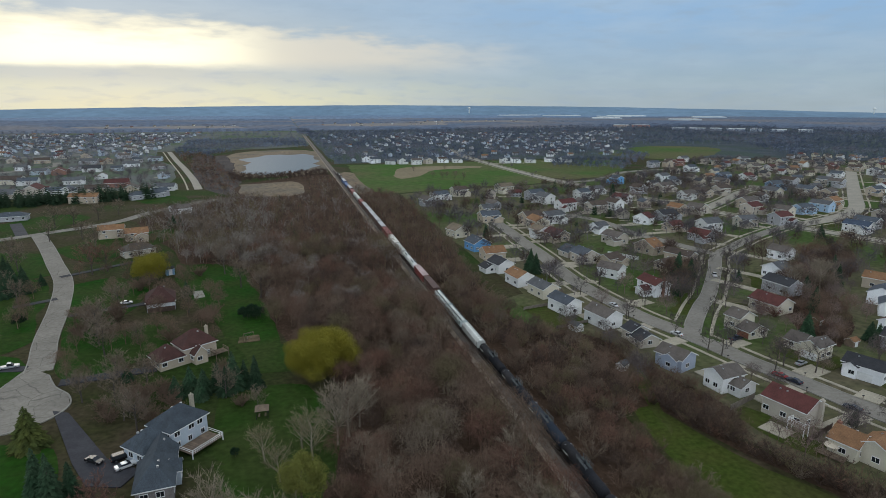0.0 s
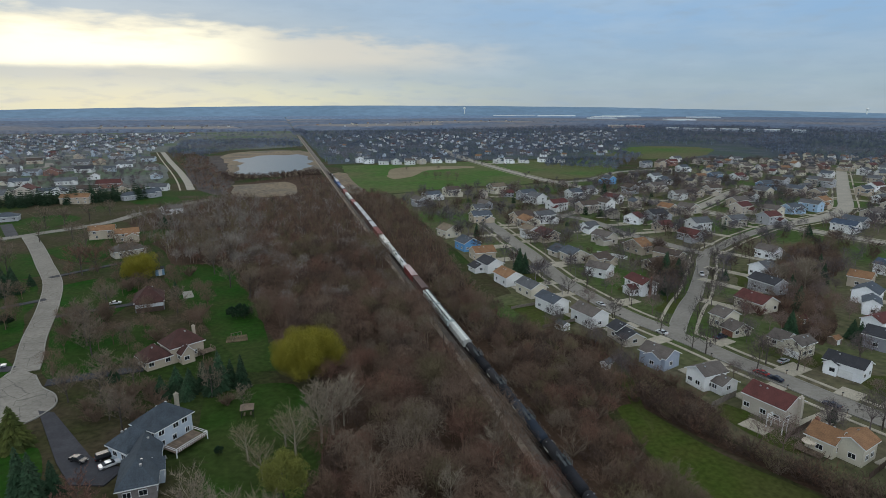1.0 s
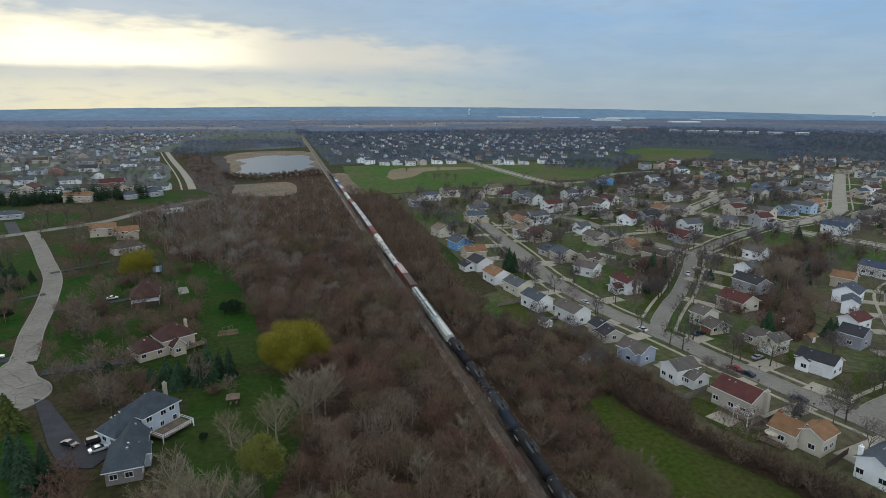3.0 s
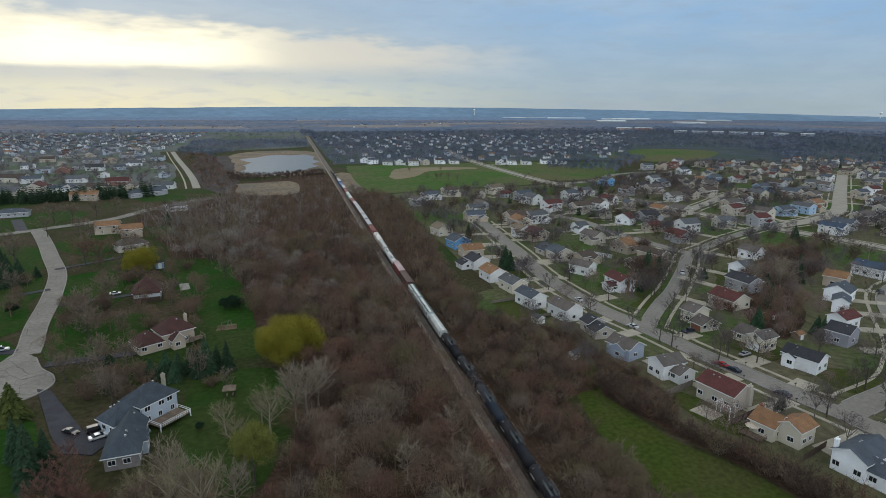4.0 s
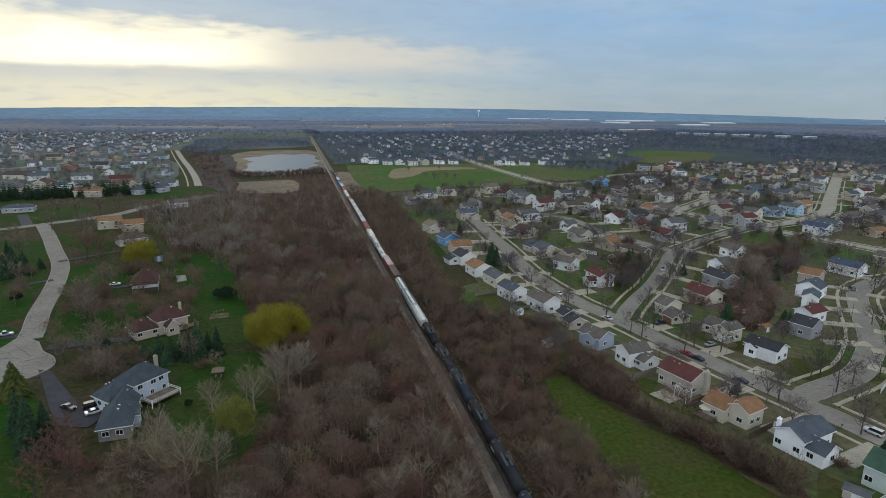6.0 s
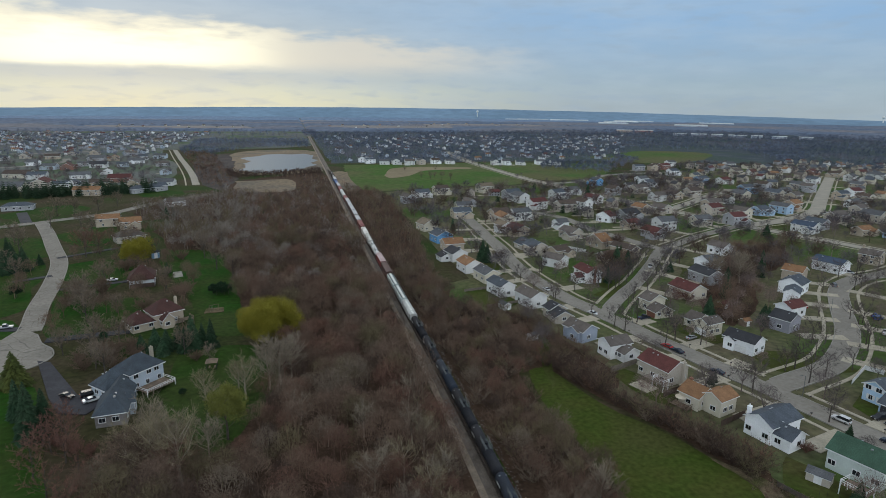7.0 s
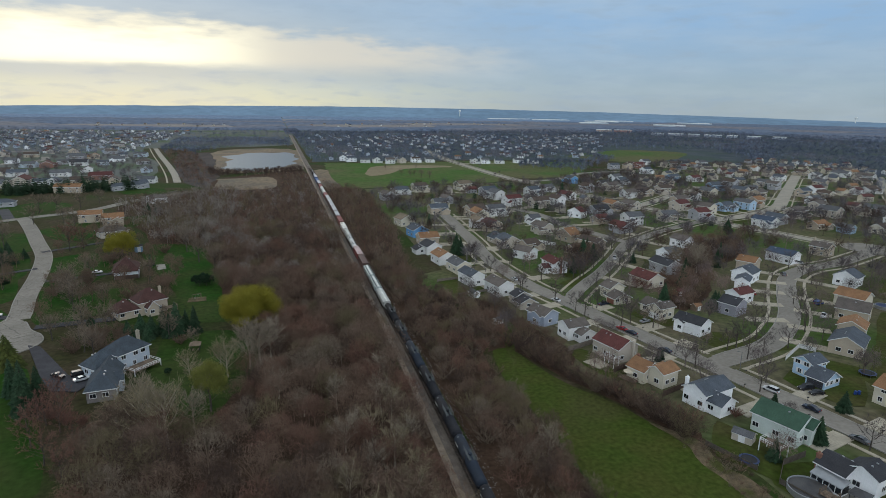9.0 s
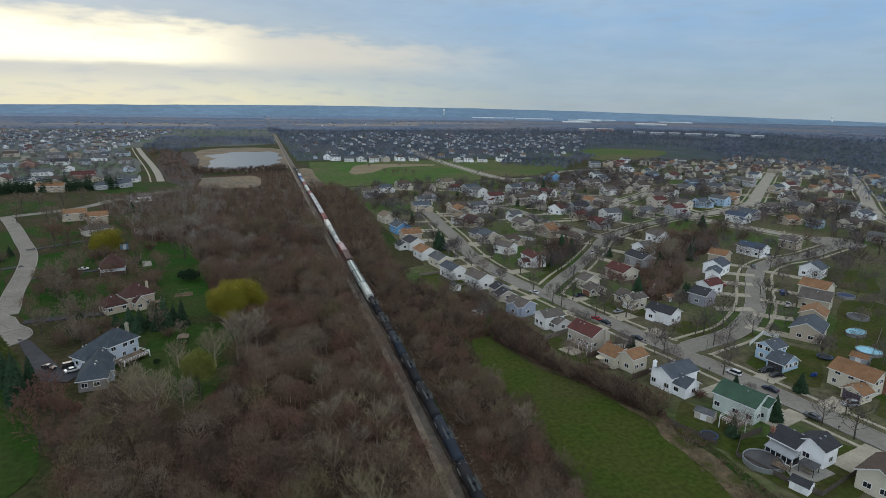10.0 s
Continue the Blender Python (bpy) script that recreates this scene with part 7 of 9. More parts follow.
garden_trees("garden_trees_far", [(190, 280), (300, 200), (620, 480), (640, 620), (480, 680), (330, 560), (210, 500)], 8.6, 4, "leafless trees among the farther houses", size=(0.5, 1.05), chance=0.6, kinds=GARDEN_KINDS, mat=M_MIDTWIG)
garden_trees("estate_trees", [(-145, 200), (-120, 165), (-92, 150), (-72, 165), (-70, 200), (-80, 240), (-105, 290), (-112, 340), (-140, 340), (-150, 300)], 8.0, 5, "leafless trees scattered in the big gardens", chance=0.62, size=(0.5, 0.95))
verge_spots = []
for s, step in ((R1, 15), (R2, 13), (R3, 13), (R4, 32), (R5, 36), (R6, 30), (R7, 22)):
    line = smooth_line(s, 2.5)
    vr = random.Random(len(s) * 7)
    for i in range(3, len(line) - 3, max(1, int(step / 2.5))):
        d = (line[i + 1] - line[i - 1]).normalized()
        for side in (-1, 1):
            q = line[i] + Vector((d.y, -d.x, 0)) * side * vr.uniform(7.2, 10.0)
            if q.y > 185 and vr.random() < 0.8 and not near_other(q, s, 5.0):
                verge_spots.append((q.x, q.y, vr.uniform(0, 6.28), vr.uniform(0.5, 0.9), vr.randrange(5)))
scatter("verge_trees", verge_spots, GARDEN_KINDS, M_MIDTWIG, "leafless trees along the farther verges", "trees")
near_verge = random.Random(5)
for s, step in ((R1, 17), (R2, 15), (R3, 12)):
    line = smooth_line(s, 2.5)
    for i in range(5, len(line) - 3, int(step / 2.5)):
        d = (line[i + 1] - line[i - 1]).normalized()
        for side in (-1, 1):
            q = line[i] + Vector((d.y, -d.x, 0)) * side * near_verge.uniform(4.6, 5.4)
            if 20 < q.y < 250 and near_verge.random() < (0.8 if s is R3 else 0.34) and not near_other(q, s, 5.0):
                plant(STREET_KINDS[near_verge.randrange(3)], round(q.x, 1), round(q.y, 1), near_verge.uniform(0, 360), near_verge.uniform(0.7, 1.1), "dark leafless street tree on the grass verge")
BACKYARDS = [(106, 130), (126, 142), (142, 160), (160, 180), (196, 200), (226, 238), (205, 232), (165, 208), (140, 190), (122, 168), (104, 142)]
setting("backyard_litter", patch(BACKYARDS, 0.09, 2.0, 6), M_LITTER, "brown litter between the back gardens", "ground")
mixed_wood("backyard_brush", [p for p in fill(BACKYARDS, 4.2, 4, 63, (0.4, 1.0)) if open_spot(p[0], p[1], 7, 8)], BUSH_KINDS, "leafless brush between the back gardens", (0.40, 0.06, 0.34, 0.14, 0.06))
HEDGE = [(30, 118), (36, 108), (42, 90), (51, 73), (55, 58), (53, 55), (49.5, 57), (45, 73), (37, 92), (31, 112)]
mixed_wood("hedge_thicket", fill(HEDGE, 2.1, 4, 6, (0.8, 1.6)), BUSH_KINDS, "leafless hedge between the meadow and the gardens", (0.30, 0.06, 0.46, 0.08, 0.10))
mixed_wood("dirt_brush", fill([(45.6, -10), (46, 27), (46.6, 42), (47, 56), (51.6, 57), (54, 44), (55, 27), (56, -10)], 1.5, 4, 61, (0.06, 0.26)), BUSH_KINDS, "low dry weeds on the bare margin", (0.3, 0.3, 0.1, 0.1, 0.2))
mixed_wood("margin_brush", fill([(48.5, 8), (49.5, 27), (50, 42), (49.5, 56), (52.5, 57), (54, 44), (54.5, 27), (55, 8)], 3.0, 4, 62, (0.3, 0.7), keep=lambda x, y, r: r.random() < 0.5), BUSH_KINDS, "leafless scrub beside the garden fences", (0.40, 0.14, 0.22, 0.09, 0.15))
setting("hedge_floor", patch(HEDGE, 0.045), M_LITTER, "brown litter under the hedge", "ground")
scatter("undergrowth", fill(WOODS_L, 13.0, 4, 7, (0.5, 1.0), keep=lambda x, y, r: 25 < y < 300 and x < wood_edge(y)), BUSH_KINDS, M_TWIG, "low brown brush under the wood", "undergrowth")
WEST_NEAR = [(-430, 640), (-330, 505), (-240, 515), (-160, 535), (-150, 570), (-175, 700), (-215, 860), (-420, 880)]
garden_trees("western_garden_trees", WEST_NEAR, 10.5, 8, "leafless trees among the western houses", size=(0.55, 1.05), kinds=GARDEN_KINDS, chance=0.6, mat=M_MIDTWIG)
garden_trees("far_estate_trees", [(-900, 1100), (-560, 800), (-420, 880), (-215, 860), (-240, 1000), (-250, 1500), (-900, 1500)], 11.5, 8, "leafless trees among the distant estate, blued for haze", size=(0.6, 1.1), kinds=FAR_KINDS, chance=0.72, mat=M_HAZETWIG)
far_wood("track_end_wood", fill([(-12, 1452), (20, 1452), (24, 1780), (-16, 1780)], 7, 5, 19, (0.6, 1.1)), FAR_KINDS, "leafless trees closing the view along the track, blued for haze", "woodland")
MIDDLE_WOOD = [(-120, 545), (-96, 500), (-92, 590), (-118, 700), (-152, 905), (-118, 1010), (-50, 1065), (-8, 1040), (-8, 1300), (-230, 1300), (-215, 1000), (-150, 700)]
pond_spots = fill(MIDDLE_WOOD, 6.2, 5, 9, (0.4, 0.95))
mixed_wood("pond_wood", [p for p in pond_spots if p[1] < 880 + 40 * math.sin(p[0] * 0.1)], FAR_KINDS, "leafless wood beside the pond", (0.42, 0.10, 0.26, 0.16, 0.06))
far_wood("pond_wood_behind", [p for p in pond_spots if p[1] >= 880 + 40 * math.sin(p[0] * 0.1)], FAR_KINDS, "leafless wood behind the pond, blued for haze")
far_wood("gap_wood", fill([(-1700, 1400), (-1100, 1400), (-600, 1280), (-230, 1250), (-10, 1280), (-10, 1780), (-1900, 1780)], 22, 5, 17, (0.6, 1.2)), FAR_KINDS, "leafless woods beyond the western estate, blued for haze", "woodland")
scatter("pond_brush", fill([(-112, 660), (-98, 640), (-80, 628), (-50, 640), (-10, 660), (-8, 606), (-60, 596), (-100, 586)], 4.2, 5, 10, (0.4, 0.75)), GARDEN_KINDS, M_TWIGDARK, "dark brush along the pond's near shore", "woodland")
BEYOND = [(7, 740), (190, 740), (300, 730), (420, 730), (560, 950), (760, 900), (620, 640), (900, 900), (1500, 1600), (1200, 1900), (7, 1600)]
far_wood("far_trees", fill(BEYOND, 12.0, 5, 11, (0.65, 1.35), keep=lambda x, y, r: r.random() < 0.85), FAR_KINDS, "leafless trees over the distant streets, blued for haze", "woodland", 0.02)
far_wood("east_wood", fill([(370, 690), (300, 725), (250, 640), (310, 580), (440, 720), (470, 830)], 8, 5, 12, (0.6, 1.0)), GARDEN_KINDS, "leafless wood beside the far field, blued for haze", "woodland")
far_wood("far_east_trees", fill([(430, 300), (640, 500), (660, 700), (760, 900), (1500, 1500), (2000, 1200), (900, 350), (520, 220)], 13, 5, 13, (0.7, 1.4), keep=lambda x, y, r: r.random() < 0.85), FAR_KINDS, "leafless trees over the eastern streets, blued for haze", "woodland", -0.1)
scatter("row_of_evergreens", fill([(-330, 455), (-150, 500), (-152, 515), (-335, 492)], 4.6, 2, 14, (1.0, 1.6), keep=lambda x, y, r: r.random() < 0.92), [tuple(np.array([tuple(p) for p in a]) if i == 0 else np.array(a) for i, a in enumerate(spruce_arrays(s, 9, 2.8, 1.1))) for s in (81, 82)], M_NEEDLE, "row of dark evergreens behind the estate", "trees")
scatter("estate_evergreens", [p for p in fill([(60, 330), (100, 290), (200, 280), (250, 215), (300, 150), (400, 220), (520, 330), (640, 470), (640, 600), (420, 660), (330, 560), (215, 490), (70, 470)], 30, 2, 44, (0.5, 1.0)) if open_spot(p[0], p[1])], [tuple(np.array([tuple(p) for p in a]) if i == 0 else np.array(a) for i, a in enumerate(spruce_arrays(s, 9, 3.2, 1.1))) for s in (85, 86)], M_NEEDLE, "dark evergreens among the farther houses", "trees")
scatter("wood_evergreens", fill([(-80, 330), (-30, 260), (-25, 420), (-70, 500)], 14, 2, 15, (0.3, 0.55), keep=lambda x, y, r: r.random() < 0.6), [tuple(np.array([tuple(p) for p in a]) if i == 0 else np.array(a) for i, a in enumerate(spruce_arrays(s, 9, 2.4, 1.1))) for s in (83, 84)], M_NEEDLE, "small dark junipers in the wood", "trees")


def house_cluster(name, spots, label, seed, small=0.66, tones=(0, 4, 4, 6, 12, 12)):
    """Distant houses joined: pale walls and pitched roofs."""
    rnd = random.Random(seed)
    vs, fs, slots = [], [], []
    for x, y in spots:
        k = small
        L, D, ze, a = k * rnd.uniform(10, 14), k * rnd.uniform(7.5, 9), k * rnd.choice((4.5, 5.4, 5.6)), rnd.choice((0, 1.57)) + rnd.uniform(-0.3, 0.3)
        h, ov, rise = D / 2, 0.4, D * 0.3
        pts = [(-L / 2, -h, 0), (L / 2, -h, 0), (L / 2, h, 0), (-L / 2, h, 0), (-L / 2, -h, ze), (L / 2, -h, ze), (L / 2, h, ze), (-L / 2, h, ze), (-L / 2, 0, ze + rise), (L / 2, 0, ze + rise),
               (-L / 2 - ov, -h - ov, ze - 0.2), (L / 2 + ov, -h - ov, ze - 0.2), (L / 2 + ov, h + ov, ze - 0.2), (-L / 2 - ov, h + ov, ze - 0.2), (-L / 2 - ov, 0, ze + rise + 0.15), (L / 2 + ov, 0, ze + rise + 0.15)]
        tri = [(0, 1, 5), (0, 5, 4), (1, 2, 6), (1, 6, 5), (2, 3, 7), (2, 7, 6), (3, 0, 4), (3, 4, 7), (4, 8, 7), (5, 6, 9), (10, 11, 15), (10, 15, 14), (12, 13, 14), (12, 14, 15)]
        mat = [0] * 10 + [rnd.choice((1, 2, 2, 3, 8, 8, 9, 9, 10, 11))] * 4
        w = rnd.choice(tones)
        mat[:10] = [w] * 10
        for k in range(3):
            for z0 in (0.9 * small, 3.3 * small):
                u = -L / 2 + L * (k + 0.5) / 3
                i = len(pts)
                pts += [(u - 0.5, -h - 0.04, z0), (u + 0.5, -h - 0.04, z0), (u + 0.5, -h - 0.04, z0 + 0.9), (u - 0.5, -h - 0.04, z0 + 0.9)]
                tri += [(i, i + 1, i + 2), (i, i + 2, i + 3)]
                mat += [5, 5]
        o = len(vs)
        c, s = math.cos(a), math.sin(a)
        vs += [(p[0] * c - p[1] * s + x, p[0] * s + p[1] * c + y, p[2]) for p in pts]
        fs += [tuple(o + i for i in t) for t in tri]
        slots += mat
    me = mesh_from_arrays(name, vs, fs, None, [siding("offwhite", WALLS["offwhite"]), shingles("grey", ROOFS["grey"]), shingles("brown", ROOFS["brown"]), shingles("slate", ROOFS["slate"]), siding("beige", WALLS["beige"]), M_GLASS, siding("grey", WALLS["grey"]), siding("paleblue", WALLS["paleblue"]), shingles("taupe", ROOFS["taupe"]), shingles("charcoal", ROOFS["charcoal"]), shingles("maroon", ROOFS["maroon"]), shingles("orange", ROOFS["orange"]), siding("cream", WALLS["cream"]), siding("palegrey", WALLS["palegrey"]), siding("white", WALLS["white"])], slots)
    return tagged(new(name, me), label, "houses", "", "stuff")


def some_of(share, *a):
    """A share of the plots, in loose groups."""
    return [p for p in spots_in(*a) if noise.noise(Vector((p[0] * 0.02, p[1] * 0.012, 5.0))) + 0.5 < share]


# tones keep west and north walls to cool greys, as distance haze in paint
house_cluster("distant_houses_west", some_of(0.8, [(-900, 1100), (-560, 830), (-410, 760), (-400, 900), (-330, 930), (-240, 915), (-250, 1600), (-1100, 1700)], 25, 21, 11), "distant houses of the western estate, walls greyed for haze", 21, 0.72, (0, 6, 6, 13, 13, 14))
house_cluster("distant_houses_north", some_of(0.62, [(30, 775), (180, 770), (220, 760), (400, 760), (560, 960), (900, 1500), (40, 1500)], 31, 22, 11), "distant houses beyond the playing field, walls greyed for haze", 22, 0.66, (0, 6, 13, 13, 14))
house_cluster("distant_houses_east", spots_in([(420, 300), (640, 480), (600, 660), (700, 700), (760, 620), (560, 300)], 22, 23), "pale distant houses of the eastern streets", 23)
for lx, ly, lr, la in ((96, 300, 12, 0.3), (150, 330, 14, 0.8), (182, 350, 11, 0.2), (120, 390, 15, 0.5), (84, 420, 13, 0.9), (220, 330, 12, 0.1), (262, 300, 14, 0.7), (300, 330, 13, 0.4), (250, 400, 15, 0.6), (330, 420, 14, 0.2), (300, 480, 15, 0.9), (380, 500, 15, 0.5), (210, 440, 14, 0.3), (420, 560, 16, 0.4), (160, 440, 13, 0.7), (130, 270, 10, 0.6), (190, 260, 10, 0.3), (226, 230, 11, 0.8)):
    c, s_ = math.cos(la), math.sin(la)
    lawn([(lx + u * c - v * s_, ly + u * s_ + v * c) for u, v in ((-lr, -0.4 * lr), (lr, -0.5 * lr), (1.1 * lr, 0.4 * lr), (-0.8 * lr, 0.5 * lr))], "green lawn among the farther houses")
for pts in ([(250, 292), (290, 304), (318, 318), (340, 338), (334, 344), (308, 326), (284, 314), (247, 300)], [(252, 280), (292, 290), (326, 304), (342, 318), (350, 314), (328, 296), (294, 282), (256, 272)], [(356, 352), (400, 394), (394, 400), (348, 356)], [(388, 352), (430, 390), (436, 384), (394, 346)]):
    lawn(pts, "green verge lawn along the wide straight road")
house_cluster("distant_houses_beyond", [(s[0], s[1]) for s in fill([(-2600, 1750), (2600, 1750), (3000, 2700), (-2600, 2500)], 105, 1, 27) if not (-60 < s[0] < 60)], "tiny pale houses among the far woods", 27)
def drive_cluster(name, spots, label, seed):
    """Short pale drives and paths beside the farther houses, joined."""
    rnd = random.Random(seed)
    vs, fs = [], []
    for x, y in spots:
        a = rnd.choice((0, 1.57)) + rnd.uniform(-0.4, 0.4)
        for u0, v0, ln, w in ((-6.0, 2.0, 4.5, 1.7), (rnd.uniform(-8, 8), rnd.uniform(-9, -5), rnd.uniform(2, 4), rnd.uniform(0.8, 1.6))):
            o = len(vs)
            for u, v in ((-ln, -w), (ln, -w), (ln, w), (-ln, w)):
                vs.append((x + (u0 + u) * math.cos(a) - (v0 + v) * math.sin(a), y + (u0 + u) * math.sin(a) + (v0 + v) * math.cos(a), 0.13 + 0.0004 * (o % 97)))
            fs += [(o, o + 1, o + 2), (o, o + 2, o + 3)]
    return tagged(new(name, mesh_from_arrays(name, vs, fs, M_WALK)), label, "drives", "", "stuff")


drive_cluster("estate_drives", BEHIND + [p for p in HOUSE_SPOTS if abs(p[0]) > 100 and p[1] > 260], "pale concrete drives among the farther houses", 29)
house_cluster("estate_houses_behind", BEHIND, "houses packed among the farther streets", 24, 0.8)


FAR_FIELDS = [(-420, 2050, 560, 300), (-1300, 2300, 500, 240), (330, 2150, 420, 420), (760, 2450, 560, 360), (250, 3000, 500, 300), (-2300, 2800, 600, 250)]


def canopy(name, x0, x1, y0, y1, nx, ny, mat, label, high=8.0, seed=0.0):
    """A bumpy sheet of far treetops with gaps over the fields."""
    vs, fs = [], []
    for j in range(ny + 1):
        for i in range(nx + 1):
            x, y = x0 + (x1 - x0) * i / nx, y0 + (y1 - y0) * j / ny
            w = Vector((x * 0.004, y * 0.004, seed))
            ox, oy = 90 * noise.noise(w), 90 * noise.noise(w + Vector((7, 3, 1)))
            t = noise.noise(Vector((x * 0.012, y * 0.02, seed))) * 0.4 + noise.noise(Vector((x * 0.06, y * 0.09, seed))) * 0.6
            field = any(abs(x + ox - cx) < lx / 2 and abs(y + oy - cy) < ly / 2 for cx, cy, lx, ly in FAR_FIELDS)
            vs.append((x, y, -0.5 if field or j == 0 or i == 0 or i == nx else high * (0.75 + 0.55 * t)))
    for j in range(ny):
        for i in range(nx):
            a = j * (nx + 1) + i
            fs += [(a, a + 1, a + nx + 2), (a, a + nx + 2, a + nx + 1)]
    return tagged(new(name, mesh_from_arrays(name, vs, fs, mat)), label, "woodland", "", "stuff")


# treetop colours carry painted haze: mauve in the nearer sheets, blue in the farther
M_HAZECANOPY = material("haze_blue_canopy", (0.122, 0.178, 0.258), (0.150, 0.195, 0.262), 0.005, 0.95, fine=0.3, third=(0.128, 0.190, 0.275), contrast=(0.42, 0.58), spec=0.05)
M_HAZEMAUVE = material("haze_mauve_canopy", (0.086, 0.118, 0.172), (0.112, 0.134, 0.178), 0.006, 0.95, fine=0.35, third=(0.150, 0.146, 0.156), contrast=(0.40, 0.60), spec=0.05)
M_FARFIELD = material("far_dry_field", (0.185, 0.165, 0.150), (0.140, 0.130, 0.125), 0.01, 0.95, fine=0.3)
# the ridge's blue is horizon haze put into its base colour
M_HAZERIDGE = material("haze_blue_ridge", (0.140, 0.220, 0.300), (0.118, 0.190, 0.262), 0.002, 1.0, fine=0.15)
canopy("far_forest_west", -4800, 0, 1750, 2950, 300, 50, M_HAZEMAUVE, "leafless woods and dry fields to the west, mauve for haze", 7, 3.1)
canopy("distant_forest_west", -4800, 0, 2940, 4100, 220, 34, M_HAZECANOPY, "leafless woods far to the west, painted blue for haze", 8, 4.4)
canopy("far_forest_east", 0, 4800, 1750, 2950, 300, 50, M_HAZEMAUVE, "leafless woods and dry fields to the east, mauve for haze", 7, 7.7)
canopy("distant_forest_east", 0, 4800, 2940, 4100, 220, 34, M_HAZECANOPY, "leafless woods far to the east, painted blue for haze", 8, 8.4)
canopy("far_forest_side", 1500, 4800, -400, 1750, 160, 90, M_HAZEMAUVE, "leafless woods beyond the eastern streets, mauve for haze", 8, 5.2)
for fi, (cx, cy, lx, ly) in enumerate(FAR_FIELDS):
    setting("far_field", patch([(cx - lx / 2 - 60, cy - ly / 2 - 60), (cx + lx / 2 + 60, cy - ly / 2 - 60), (cx + lx / 2 + 60, cy + ly / 2 + 60), (cx - lx / 2 - 60, cy + ly / 2 + 60)], 0.2 + 0.05 * fi), M_FARFIELD, "distant tan dry field between the woods", "field")


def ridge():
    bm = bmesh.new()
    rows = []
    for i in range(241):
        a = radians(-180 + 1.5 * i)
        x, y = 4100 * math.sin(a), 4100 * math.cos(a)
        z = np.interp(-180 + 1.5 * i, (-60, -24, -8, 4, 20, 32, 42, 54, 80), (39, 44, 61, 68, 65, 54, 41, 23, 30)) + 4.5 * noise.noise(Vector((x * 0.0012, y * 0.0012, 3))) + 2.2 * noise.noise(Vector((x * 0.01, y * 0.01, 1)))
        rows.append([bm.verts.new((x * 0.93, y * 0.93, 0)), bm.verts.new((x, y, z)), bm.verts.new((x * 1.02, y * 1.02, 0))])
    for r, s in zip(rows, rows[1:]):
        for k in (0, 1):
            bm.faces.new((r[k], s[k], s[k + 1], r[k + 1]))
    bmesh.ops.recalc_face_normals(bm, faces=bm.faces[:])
    setting("backdrop_ridge", bm, M_HAZERIDGE, "wooded ridge along the horizon, painted blue for haze", "backdrop")


ridge()


for pts in ([(118, 70), (150, 92), (170, 108), (182, 112), (190, 102), (160, 74), (126, 44), (112, 44)], [(96, 76), (112, 84), (124, 78), (110, 62), (98, 60)], [(110, 170), (128, 190), (140, 204), (150, 200), (128, 172), (116, 160)], [(44, 210), (50, 232), (54, 230), (52, 206)], [(90, 160), (104, 172), (108, 168), (94, 152)], [(46, 104), (52, 108), (56, 90), (50, 86)], [(80, 20), (90, 30), (96, 4), (84, 0)], [(104, 44), (116, 48), (122, 30), (108, 24)], [(190, 130), (214, 150), (226, 140), (200, 116)], [(84, 132), (96, 138), (100, 124), (90, 118)]):
    lawn(pts, "green lawn between the suburban houses")

# ---- drives, fences and garden things ----
def slab(name, pts, z, mat, label, category):
    bm = bmesh.new()
    add_prism(bm, pts, -0.1, z, "z")
    return setting(name, bm, mat, label, category)


def street_x(y):
    for (x0, y0), (x1, y1) in zip(R1, R1[1:]):
        if y0 <= y <= y1:
            return x0 + (x1 - x0) * (y - y0) / (y1 - y0)
    return R1[-1][0]


DRIVE_Z = [0.22]


def driveway(x0, y0, x1, y1, w=5.0, mat=None, label="pale concrete drive from garage to street"):
    DRIVE_Z[0] += 0.0006
    d = Vector((x1 - x0, y1 - y0)).normalized()
    n = Vector((-d.y, d.x)) * w / 2
    slab("driveway", [(x0 + n.x, y0 + n.y), (x0 - n.x, y0 - n.y), (x1 - n.x, y1 - n.y), (x1 + n.x, y1 + n.y)], DRIVE_Z[0], mat or M_WALK, label, "driveway")


for hx, hy in ((80, 16), (75, 29), (74.5, 46), (70, 63), (64, 77), (61, 94), (57, 109), (53, 125), (53, 145), (49, 158), (43, 174), (41, 194), (37, 209), (37, 228), (43, 250), (42, 274)):
    driveway(hx, hy, street_x(hy + 3) - 4.4, hy + 3, 4.5)
for hx, hy in ((102.5, 50.5), (98.5, 67.5), (88.5, 104.5), (88, 120), (82, 142), (76, 183), (69, 212), (73, 236)):
    driveway(hx, hy, street_x(hy - 2) + 4.4, hy - 2, 5.5)
for hx, hy, sx, sy in ((122, 118, 135, 113), (135, 133, 147, 127), (147, 147, 160, 139), (160, 158, 172, 150), (170, 172, 184, 161), (203, 178, 205, 169), (127, 88, 119, 100), (141, 101, 131, 109), (155, 113, 147, 122), (168, 124, 160, 135), (190, 140, 182, 155), (108, 160, 99, 177), (127, 176, 118, 200), (143, 193, 133, 215), (168, 218, 158, 240)):
    driveway(hx, hy, sx, sy, 4.5)
slab("driveway", [(-109.5, 149), (-105.5, 147), (-91.5, 124), (-84, 118), (-86.5, 113), (-93, 115), (-98, 124)], 0.23, M_ASPHALT, "dark asphalt drive to the grey-roofed house", "driveway")
driveway(-113, 165, -90, 168, 4.0, M_ASPHALT, "dark asphalt drive to the maroon-roofed house")
driveway(-128, 221, -100, 230, 3.0, M_ASPHALT, "dark asphalt drive across the lawn")
driveway(-147, 275, -118, 298, 3.0, M_ASPHALT, "dark asphalt drive across the lawn")
driveway(-125, 177, -140, 180, 3.5, M_ASPHALT, "dark asphalt side drive")
